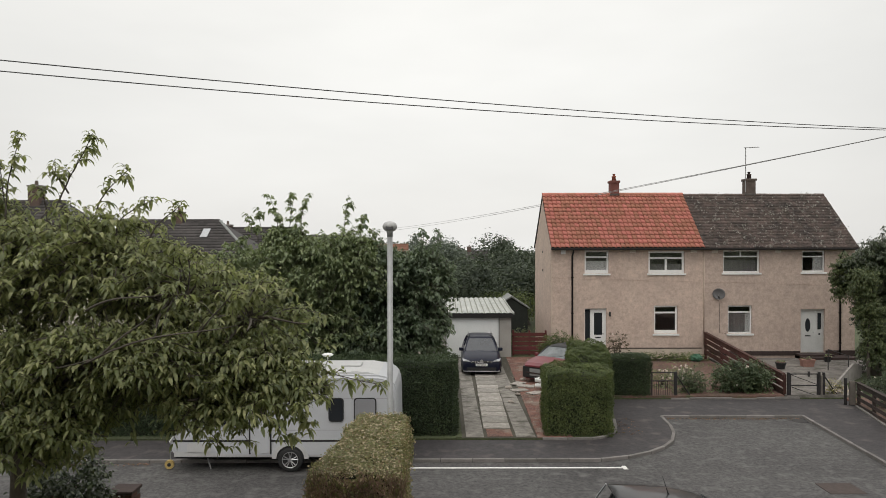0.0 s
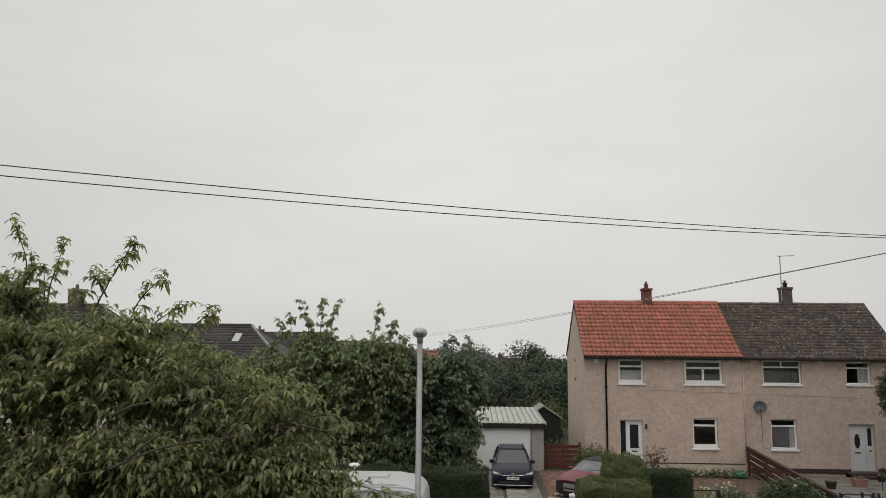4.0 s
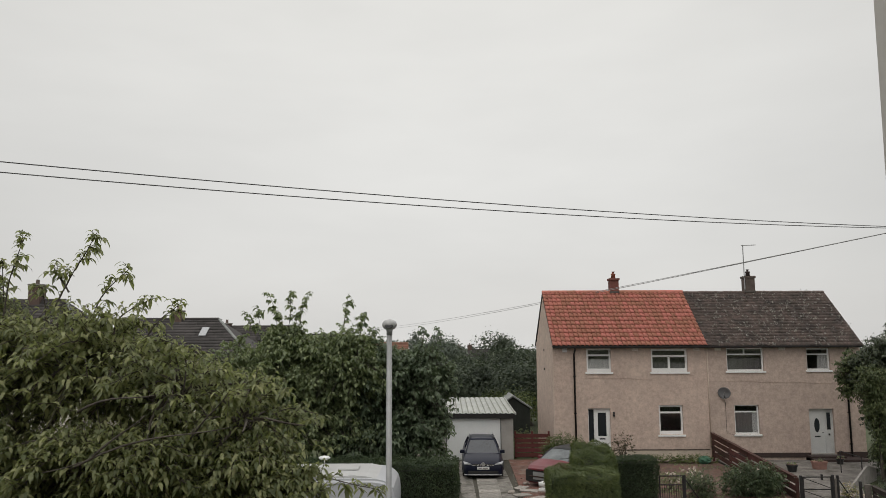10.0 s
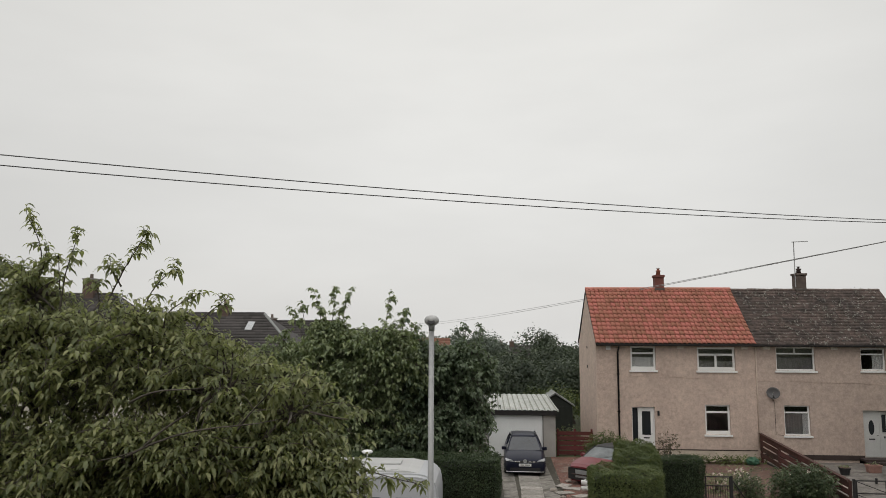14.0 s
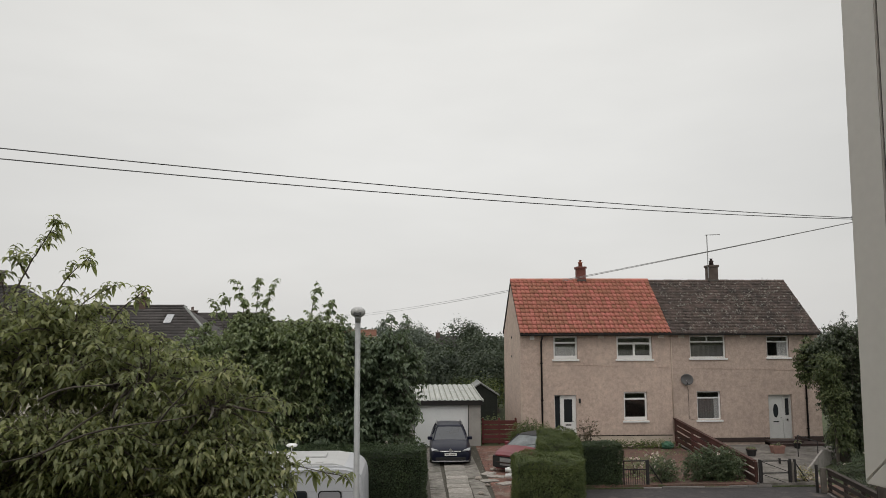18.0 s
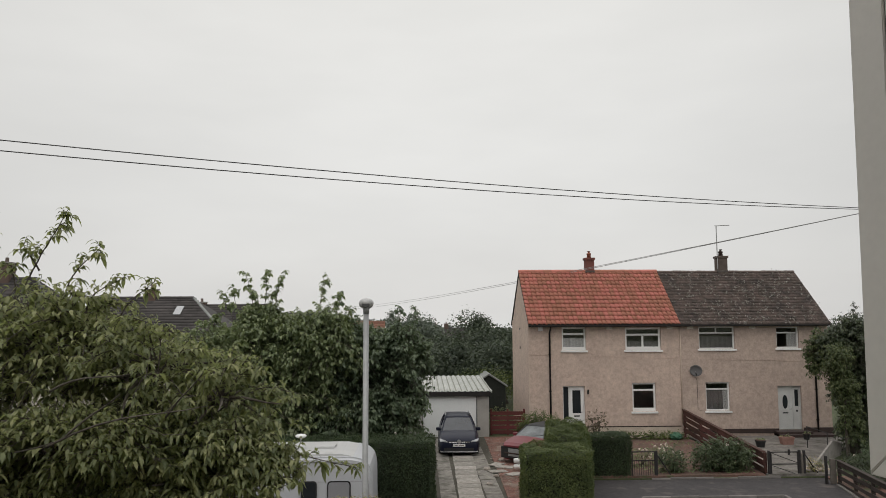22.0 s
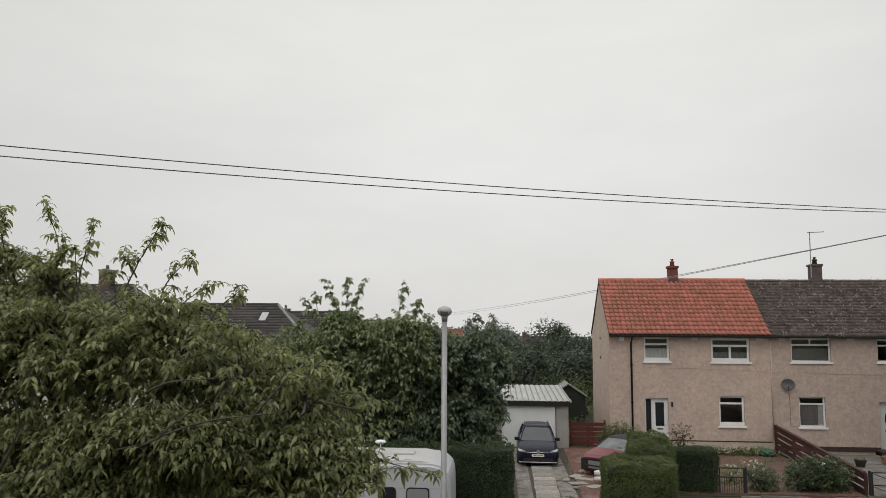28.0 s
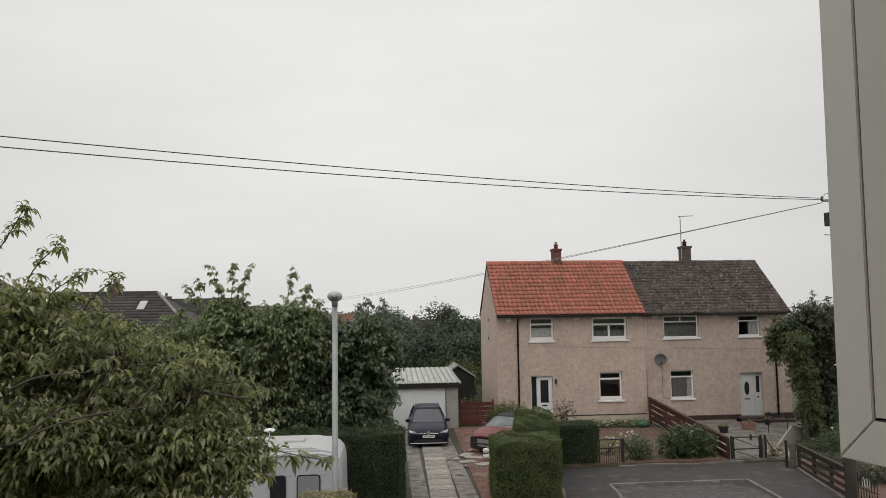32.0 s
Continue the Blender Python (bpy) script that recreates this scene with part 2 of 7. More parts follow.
GRASS_GROUND = material("rough_grass", (0.07, 0.085, 0.035), 0.95, 0.4, 0.5, 22.0, 0.8, second=(0.05, 0.06, 0.028), depth=0.05, amount=1.2)
PAINT_WHITE = material("road_paint", (0.72, 0.71, 0.68), 0.7, 0.2, 6.0, 80.0, 0.1, blotch=((0.2, 0.19, 0.19), 9.0, 0.62, 0.75))
LEAF_NEAR = leaf_material("cherry_leaf", (0.282, 0.303, 0.15), (0.172, 0.195, 0.1), k=0.55, sheer=0.5, rough=0.5, gloss=0.4)
LEAF_DARK = leaf_material("dark_leaf", (0.138, 0.178, 0.108), (0.09, 0.124, 0.076), k=0.45, sheer=0.4, rough=0.48, gloss=0.5)
LEAF_MID = leaf_material("garden_tree_leaf", (0.225, 0.27, 0.138), (0.155, 0.19, 0.10), k=0.45, sheer=0.42, rough=0.48, gloss=0.5)
LEAF_EVERGREEN = leaf_material("evergreen_leaf", (0.064, 0.086, 0.04), (0.032, 0.046, 0.025), k=0.7, sheer=0.25, rough=0.42, gloss=0.6)
LEAF_SHRUB = leaf_material("shrub_leaf", (0.105, 0.14, 0.072), (0.06, 0.085, 0.045), k=0.6)
LEAF_LAUREL = leaf_material("laurel_leaf", (0.125, 0.155, 0.068), (0.07, 0.092, 0.04), k=0.6)
LEAF_BROWN = leaf_material("brownish_leaf", (0.125, 0.098, 0.06), (0.075, 0.07, 0.04), k=0.6)
# the haze of distance is put into this paler, greyer leaf colour
LEAF_HAZE_TINT = leaf_material("haze_tint_leaf", (0.155, 0.18, 0.15), (0.11, 0.135, 0.11))
LEAF_FAR = leaf_material("far_leaf", (0.092, 0.115, 0.076), (0.036, 0.05, 0.037), k=0.6)
LEAF_HEDGE = leaf_material("hedge_leaf", (0.125, 0.155, 0.052), (0.072, 0.098, 0.036), k=0.45)
LEAF_HEDGE_DARK = leaf_material("dark_hedge_leaf", (0.058, 0.085, 0.038), (0.034, 0.052, 0.026), k=0.55)
LEAF_GOLD = leaf_material("golden_hedge_leaf", (0.40, 0.33, 0.19), (0.20, 0.20, 0.08), k=0.2, scale=3.0)


def mixed_leaves(m, stops):
    """Gives single leaves of a material one of several colours: (from, colour)."""
    n, l = m.node_tree.nodes, m.node_tree.links
    geo, rp, ml = n.new("ShaderNodeNewGeometry"), n.new("ShaderNodeValToRGB"), n.new("ShaderNodeMixRGB")
    rp.color_ramp.interpolation = "CONSTANT"
    for i, (at, c) in enumerate(stops):
        e = rp.color_ramp.elements[0] if i == 0 else rp.color_ramp.elements.new(at)
        e.position, e.color = at, (*c, 1)
    rp.color_ramp.elements[len(stops)].color = (*stops[0][1], 1)
    ml.inputs[0].default_value = 0.8
    b = n["Principled BSDF"]
    l.new(geo.outputs["Random Per Island"], rp.inputs["Fac"])
    l.new(b.inputs["Base Color"].links[0].from_socket, ml.inputs[1])
    l.new(rp.outputs["Color"], ml.inputs[2])
    l.new(ml.outputs["Color"], b.inputs["Base Color"])


mixed_leaves(LEAF_GOLD, [(0.0, (0.085, 0.125, 0.04)), (0.36, (0.25, 0.25, 0.10)), (0.52, (0.60, 0.49, 0.35)), (0.68, (0.19, 0.11, 0.075)), (0.84, (0.05, 0.07, 0.028))])
TWIG_DRY = material("dry_twigs", (0.27, 0.18, 0.125), 0.9, 0.4, 6.0, 60.0, 0.2, island=0.4)
# near-black: the shade deep inside a hedge is put into this colour
HEDGE_SHADE_CORE = material("hedge_shade_core", (0.022, 0.026, 0.012), 0.95, 0.4, 3.0, 30.0, 0.3)
BARK = material("bark", (0.105, 0.09, 0.075), 0.9, 0.35, 6.0, 40.0, 0.6, depth=0.02)
FENCE_RED = material("red_stained_wood", (0.135, 0.032, 0.03), 0.8, 0.3, 3.0, 40.0, 0.2, stretch=(1, 1, 6), obj=0.15)
FENCE_BROWN = material("brown_stained_wood", (0.085, 0.034, 0.026), 0.85, 0.4, 3.0, 40.0, 0.2, obj=0.3)
FENCE_BLACK = material("dark_fence_wood", (0.05, 0.036, 0.03), 0.85, 0.35, 3.0, 40.0, 0.2, obj=0.25)
WOOD_GREY = material("weathered_wood", (0.17, 0.15, 0.13), 0.9, 0.3, 4.0, 40.0, 0.3)
IRON = material("black_iron", (0.025, 0.023, 0.023), 0.55, 0.3, 8.0, 60.0, 0.1)
GALV = material("galvanised_steel", (0.34, 0.345, 0.345), 0.5, 0.15, 5.0, 60.0, 0.05, metal=0.4)
CAR_BLUE = material("dark_blue_paint", (0.012, 0.014, 0.028), 0.3, 0.1, 2.0, 50.0, 0.0, coat=0.05)
for n_ in (CAR_BLUE.node_tree.nodes["Principled BSDF"],):
    n_.inputs["Specular IOR Level"].default_value = 0.16
CAR_RED = material("faded_red_paint", (0.17, 0.024, 0.033), 0.45, 0.25, 2.0, 50.0, 0.0, coat=0.1)
CAR_BLACK = material("black_car_paint", (0.012, 0.012, 0.014), 0.3, 0.1, 2.0, 50.0, 0.0, coat=0.3)
PLASTIC = material("black_plastic", (0.018, 0.018, 0.019), 0.6, 0.2, 8.0, 60.0, 0.05)
TYRE = material("tyre_rubber", (0.022, 0.022, 0.022), 0.85, 0.2, 8.0, 60.0, 0.1)
ALLOY = material("alloy_wheel", (0.45, 0.45, 0.46), 0.35, 0.1, 8.0, 60.0, 0.0, metal=0.8)
CHROME = material("chrome", (0.7, 0.7, 0.7), 0.12, 0.05, 8.0, 60.0, 0.0, metal=1.0)
CAR_GLASS = material("car_glass", (0.025, 0.028, 0.032), 0.08, 0.1, 2.0, 20.0, 0.0)
CAR_GLASS.node_tree.nodes["Principled BSDF"].inputs["Specular IOR Level"].default_value = 0.3
CAR_SCREEN = material("car_screen", (0.03, 0.034, 0.042), 0.08, 0.3, 2.0, 20.0, 0.0, coat=0.35)
LIGHT_GLASS = material("headlight_lens", (0.36, 0.37, 0.385), 0.15, 0.2, 12.0, 40.0, 0.0, coat=1.0)
CARAVAN_WHITE = material("caravan_aluminium", (0.49, 0.50, 0.52), 0.4, 0.07, 1.2, 25.0, 0.03)
CARAVAN_ROOF = material("caravan_roof", (0.51, 0.51, 0.505), 0.5, 0.08, 1.5, 30.0, 0.03)
CARAVAN_GREY = material("caravan_grey_trim", (0.33, 0.33, 0.34), 0.5, 0.1, 2.0, 30.0, 0.0)
BLIND = material("caravan_blind", (0.27, 0.27, 0.285), 0.3, 0.06, 2.0, 20.0, 0.0, coat=0.3)
YELLOW = material("yellow_plastic", (0.50, 0.36, 0.13), 0.6, 0.2, 5.0, 40.0, 0.0)
GARAGE_DOOR = material("garage_door_paint", (0.72, 0.73, 0.73), 0.5, 0.08, 1.0, 20.0, 0.03)
GARAGE_WALL = material("precast_panel", (0.36, 0.345, 0.32), 0.95, 0.25, 1.2, 50.0, 0.5, depth=0.02)
SHEET = material("roof_sheet", (0.47, 0.48, 0.455), 0.7, 0.2, 1.6, 20.0, 0.1, second=(0.34, 0.35, 0.33))
TROUGH_TONE = material("trough_tone", (0.19, 0.20, 0.165), 0.95, 0.4, 2.0, 20.0, 0.3, second=(0.27, 0.28, 0.25))
SHED_WOOD = material("dark_green_shed", (0.025, 0.03, 0.025), 0.85, 0.3, 3.0, 30.0, 0.2)
FELT = material("shed_felt", (0.27, 0.28, 0.27), 0.9, 0.2, 3.0, 30.0, 0.2)
TERRACOTTA = material("terracotta", (0.34, 0.19, 0.155), 0.85, 0.2, 6.0, 40.0, 0.1)
STONE = material("rockery_stone", (0.30, 0.27, 0.23), 0.95, 0.3, 4.0, 30.0, 0.5, island=0.3)
WHITE_RENDER = material("pale_render", (0.62, 0.58, 0.50), 0.9, 0.2, 0.8, 20.0, 0.2)
CABLE_GREY = material("grey_cable", (0.32, 0.32, 0.32), 0.7, 0.1, 5.0, 40.0, 0.0)
CABLE = material("cable_rubber", (0.085, 0.085, 0.088), 0.7, 0.1, 5.0, 40.0, 0.0)
LAMP_GREY = material("lamp_housing", (0.36, 0.365, 0.37), 0.5, 0.12, 4.0, 40.0, 0.0)
LAMP_GLASS = material("lamp_bowl", (0.38, 0.38, 0.375), 0.25, 0.1, 4.0, 40.0, 0.0, coat=0.6)
PETAL = material("pale_petals", (0.74, 0.66, 0.58), 0.7, 0.2, 9.0, 60.0, 0.0, island=0.25)
GREEN_PLASTIC = material("green_plastic", (0.05, 0.15, 0.09), 0.5, 0.2, 5.0, 40.0, 0.0)


# ---- helpers for building ----
rng = np.random.default_rng(7)


def thing(name, m, label, category, group="", kind=""):
    """An Empty at the thing's base, which parents its parts."""
    ob = new(name)
    ob.empty_display_size = 0.2
    ob.matrix_basis = m
    return tagged(ob, label, category, group, kind)


def mesh_of(bm, name, mat, smooth=False):
    me = bpy.data.meshes.new(name)
    bm.to_mesh(me)
    bm.free()
    me.materials.append(mat)
    if smooth:
        me.polygons.foreach_set("use_smooth", [True] * len(me.polygons))
    return me


def part(name, bm, mat, parent, label="", smooth=False, at=None):
    """Link a bmesh (or a finished mesh) as one object under parent."""
    me = bm if isinstance(bm, bpy.types.Mesh) else mesh_of(bm, name, mat, smooth)
    ob = new(name, me)
    ob.parent = parent
    if at is not None:
        ob.matrix_basis = at
    return tagged(ob, label)


def solo(name, bm, mat, label, category, group="", kind="", m=None, smooth=False):
    """A thing that is a single mesh."""
    me = bm if isinstance(bm, bpy.types.Mesh) else mesh_of(bm, name, mat, smooth)
    ob = new(name, me)
    if m is not None:
        ob.matrix_basis = m
    return tagged(ob, label, category, group, kind)


def box(bm, x0, x1, y0, y1, z0, z1, bevel=0.0):
    vs = [bm.verts.new(p) for p in ((x0, y0, z0), (x1, y0, z0), (x1, y1, z0), (x0, y1, z0), (x0, y0, z1), (x1, y0, z1), (x1, y1, z1), (x0, y1, z1))]
    fs = [bm.faces.new([vs[i] for i in q]) for q in ((0, 3, 2, 1), (4, 5, 6, 7), (0, 1, 5, 4), (1, 2, 6, 5), (2, 3, 7, 6), (3, 0, 4, 7))]
    if bevel:
        es = list({e for f in fs for e in f.edges})
        bmesh.ops.bevel(bm, geom=es, offset=bevel, segments=2, affect="EDGES", profile=0.6)
    return bm


def new_box(*a, **k):
    return box(bmesh.new(), *a, **k)


def tube(bm, points, radii, sides=8, cap=True):
    """A tapered tube along points."""
    pts = [Vector(p) for p in points]
    if not hasattr(radii, "__len__"):
        radii = [radii] * len(pts)
    rings = []
    for i, p in enumerate(pts):
        d = (pts[min(i + 1, len(pts) - 1)] - pts[max(i - 1, 0)]).normalized()
        a = d.cross(Vector((0, 0, 1)) if abs(d.z) < 0.9 else Vector((1, 0, 0))).normalized()
        b = d.cross(a)
        rings.append([bm.verts.new(p + radii[i] * (math.cos(2 * math.pi * k / sides) * a + math.sin(2 * math.pi * k / sides) * b)) for k in range(sides)])
    for r0, r1 in zip(rings, rings[1:]):
        for k in range(sides):
            bm.faces.new((r0[k], r1[k], r1[(k + 1) % sides], r0[(k + 1) % sides]))
    if cap:
        bm.faces.new(rings[0])
        bm.faces.new(list(reversed(rings[-1])))
    return bm


def new_tube(*a, **k):
    return tube(bmesh.new(), *a, **k)


def loft(bm, rings, cap=True):
    """Faces between closed rings of equal length."""
    rs = [[bm.verts.new(p) for p in r] for r in rings]
    n = len(rs[0])
    for r0, r1 in zip(rs, rs[1:]):
        for k in range(n):
            bm.faces.new((r0[k], r0[(k + 1) % n], r1[(k + 1) % n], r1[k]))
    if cap:
        bm.faces.new(list(reversed(rs[0])))
        bm.faces.new(rs[-1])
    return bm


def prism(bm, outline, axis, a, b):
    """A closed 2D outline carried along an axis (0, 1 or 2) from a to b."""
    def at(p, s):
        q = list(p)
        q.insert(axis, s)
        return q
    loft(bm, [[at(p, a) for p in outline], [at(p, b) for p in outline]])
    bmesh.ops.recalc_face_normals(bm, faces=bm.faces[:])
    return bm


def arrays_mesh(name, verts, faces, mat, smooth=False):
    """A mesh from arrays of corners and of equal-sided faces."""
    me = bpy.data.meshes.new(name)
    verts, faces = np.asarray(verts, np.float32), np.asarray(faces, np.int32)
    k = faces.shape[1]
    me.vertices.add(len(verts))
    me.vertices.foreach_set("co", verts.ravel())
    me.loops.add(faces.size)
    me.loops.foreach_set("vertex_index", faces.ravel())
    me.polygons.add(len(faces))
    me.polygons.foreach_set("loop_start", np.arange(0, faces.size, k, dtype=np.int32))
    me.polygons.foreach_set("loop_total", np.full(len(faces), k, np.int32))
    if smooth:
        me.polygons.foreach_set("use_smooth", np.ones(len(faces), bool))
    me.update(calc_edges=True)
    me.materials.append(mat)
    return me


def unit(v):
    return v / np.maximum(np.linalg.norm(v, axis=-1, keepdims=True), 1e-9)


def leaves_mesh(name, base, direction, length, width, mat, droop=0.35):
    """Pointed leaves, each bent downwards and folded a little, from their bases along their directions."""
    n = len(base)
    d = unit(direction)
    side = unit(np.cross(d, np.array([0, 0, 1.0])) + rng.normal(0, 0.35, (n, 3)))
    side = unit(side - d * (side * d).sum(1, keepdims=True))
    up = np.cross(side, d)
    L, W = np.broadcast_to(length, n)[:, None], np.broadcast_to(width, n)[:, None]
    down = np.array([0, 0, -1.0])
    def at(s, w, lift=0.0):
        return base + d * L * s * (1 - 0.38 * droop * s) + down * L * droop * s * s + side * W * w + up * W * lift
    rows = [at(0.0, 0.0), at(0.3, 0.45, 0.16), at(0.3, -0.45, 0.16), at(0.66, 0.46, 0.1), at(0.66, -0.46, 0.1), at(1.0, 0.0), at(0.3, 0.0), at(0.66, 0.0)]
    v = np.stack(rows, 1).reshape(-1, 3)
    k = np.arange(n)[:, None] * 8
    tris = np.array([[0, 1, 6], [0, 6, 2], [1, 3, 7], [1, 7, 6], [6, 7, 4], [6, 4, 2], [3, 5, 7], [7, 5, 4]])
    f = (k[:, :, None] + tris[None]).reshape(-1, 3)
    return arrays_mesh(name, v, f, mat)


def chips_mesh(name, base, normal, size, mat):
    """Small bent two-faced leaves that lie about the given directions, for hedges and far crowns."""
    n = len(base)
    d = unit(normal + rng.normal(0, 0.6, (n, 3)))
    a = unit(np.cross(d, rng.normal(0, 1, (n, 3))))
    b = np.cross(d, a)
    s = np.broadcast_to(size, n)[:, None]
    rows = [base - a * s * 0.5, base + b * s * 0.28 + d * s * 0.1, base + a * s * 0.5, base - b * s * 0.28 + d * s * 0.1]
    v = np.stack(rows, 1).reshape(-1, 3)
    k = np.arange(n)[:, None, None] * 4
    f = (k + np.array([[0, 1, 2], [0, 2, 3]])[None]).reshape(-1, 3)
    return arrays_mesh(name, v, f, mat)


# ---- the large structure ----
def flat(name, outline, z0, z1, mat, label, category, kind="structure"):
    return solo(name, prism(bmesh.new(), outline, 2, z0, z1), mat, label, category, kind=kind)


solo("ground", prism(bmesh.new(), [(-2500, -0.04), (80, -0.04), (300, -3.5), (900, -12), (2500, -40), (2500, -45), (-2500, -1.5)], 0, -2500, 2500), GRASS_GROUND,
     "rough green land that falls away to the horizon", "ground", kind="structure")
flat("road", [(-70, 12.2), (70, 12.2), (70, 19.9), (12.2, 19.9), (12.45, 24.6), (-70, 24.6)], -0.04, 0.0, ASPHALT, "grey patched asphalt road with a square turning place", "road")
flat("pavement", [(-70, 19.3), (-16.0, 19.48), (4.35, 19.56), (5.15, 19.82), (5.9, 20.25), (6.45, 20.75), (6.88, 21.35), (7.2, 22.2), (7.38, 23.1), (7.46, 24.35), (12.3, 24.35), (11.95, 19.26), (11.5, 12.0), (13.4, 12.0),
                  (13.88, 21.2), (15.08, 26.2), (15.08, 26.84), (6.32, 26.84), (5.95, 24.8), (5.45, 22.2), (4.5, 21.42), (-70, 21.42)], -0.04, 0.075, PAVING, "dark tarmac pavement round the turning place", "pavement")
flat("pavement_near", [(-70, 11.25), (12.0, 11.25), (12.0, 12.18), (-70, 12.18)], -0.04, 0.11, PAVING, "dark tarmac pavement below the garden wall", "pavement")
flat("garden_plot", [(-70, 21.43), (4.49, 21.43), (5.44, 22.21), (5.94, 24.81), (6.31, 26.85), (14.96, 26.85), (60, 26.85), (60, 70), (-70, 70)], -0.04, 0.12, GRASS_GROUND,
     "rough grass and earth of the gardens", "garden")
flat("garden_bed", [(6.4, 26.9), (12.9, 26.9), (13.0, 35.2), (5.6, 35.2), (6.3, 29.0)], 0.12, 0.2, SOIL, "dark reddish garden soil with sparse weeds", "garden")
flat("garden_path", [(13.0, 26.9), (15.4, 26.9), (17.2, 30.5), (20.4, 33.2), (20.4, 35.4), (13.2, 35.4)], 0.12, 0.21, YARD, "pale worn concrete front yard", "path")
flat("garden_side", [(13.56, 14.0), (24, 14.0), (24, 26.84), (15.1, 26.84), (15.1, 26.2), (13.9, 21.2)], -0.04, 0.13, SOIL, "dark planted garden behind the ranch fence", "garden")
flat("garden_near", [(-30, -8), (30, -8), (30, 11.2), (-30, 11.2)], -0.04, 1.2, GRASS_GROUND, "raised grassy front garden below the window", "garden")
flat("driveway", [(0.58, 21.45), (2.84, 21.45), (3.2, 36.2), (0.5, 36.2)], 0.12, 0.135, DIRT, "worn concrete wheel strips of a driveway", "driveway")
flat("verge", [(0.40, 21.46), (0.565, 21.46), (0.49, 34.0), (0.3, 34.0)], 0.12, 0.15, GRASS_GROUND, "strip of rough grass between hedge and driveway", "grass")
flat("red_bed", [(2.85, 21.46), (3.9, 21.46), (5.6, 30.0), (5.3, 36.2), (3.21, 36.2)], 0.12, 0.15, RED_CHIPS, "red stone chips and broken slabs beside the driveway", "driveway")

# slabs down the middle of the driveway
slab_bm = [new_box(-0.42, 0.42, 0.02, d - 0.02, 0.0, 0.045, bevel=0.008) for d in (0.62, 0.9)]
slab_meshes = [mesh_of(b, "slab", SLAB) for b in slab_bm]
drive = bpy.data.objects["driveway"]
y = 22.43
for i in range(13):
    part("slab", slab_meshes[i % 2], SLAB, drive, at=pose(1.70 + 0.012 * i + rng.normal(0, 0.01), y, 0.133, 0, rng.normal(0, 0.3), rng.normal(0, 0.5)))
    y += (0.62, 0.9)[i % 2]
part("brick_patch", new_box(1.35, 2.12, 21.58, 22.38, 0.13, 0.15, bevel=0.01), RED_CHIPS, drive, "patch of red brick rubble")
for x0, x1 in ((0.7, 1.24), (2.22, 2.8)):      # wheel strips, cast in bays
    y = 21.5
    while y < 35:
        part("bay", new_box(x0, x1, y, y + 1.75, 0.13, 0.152, bevel=0.01), DRIVE, drive)
        y += 1.79

# kerb stones, one by one
kerb = solo("kerb", new_box(-0.02, 0.02, 0, 0.02, -0.03, -0.01), KERB, "row of worn grey kerb stones", "kerb", kind="structure", m=pose(0, 19.86, 0))
KERB_PATH = [(-16.0, 19.48), (4.35, 19.56), (5.15, 19.82), (5.9, 20.25), (6.45, 20.75), (6.88, 21.35), (7.2, 22.2), (7.38, 23.1), (7.46, 24.35), (12.3, 24.35), (11.95, 19.26), (11.5, 13.0)]
kerb_mesh = {}
for (ax, ay), (bx, by) in zip(KERB_PATH, KERB_PATH[1:]):
    length = math.hypot(bx - ax, by - ay)
    n = max(1, round(length / 0.9))
    step = length / n
    key = round(step, 2)
    if key not in kerb_mesh:
        kerb_mesh[key] = mesh_of(new_box(0.006, step - 0.006, -0.05, 0.05, -0.1, 0.088, bevel=0.012), "kerb_stone", KERB)
    for i in range(n):
        u = i / n
        part("kerb_stone", kerb_mesh[key], KERB, kerb, at=pose(ax + (bx - ax) * u, ay + (by - ay) * u - 19.86, rng.normal(0, 0.004), 0, 0, math.degrees(math.atan2(by - ay, bx - ax))))
# white bar that keeps the driveway free
bar = solo("road_marking", new_box(-0.9, 4.8, 18.97, 19.07, 0.0, 0.004), PAINT_WHITE, "white painted bar on the road before the driveway", "road marking", kind="structure")
part("end_mark", new_box(4.8, 4.92, 18.87, 19.17, 0.0, 0.004), PAINT_WHITE, bar)
solo("drain_cover", new_box(9.282, 10.163, 17.0, 17.75, 0.0, 0.012, bevel=0.004), material("rusty_iron", (0.062, 0.044, 0.038), 0.8, 0.3, 5.0, 40.0, 0.4),
     "rusty square manhole cover set in the road", "manhole cover")
solo("road_gully", new_box(11.754, 12.394, 23.7, 24.15, 0.0, 0.01, bevel=0.003), IRON, "black iron gully grate by the kerb", "drain")


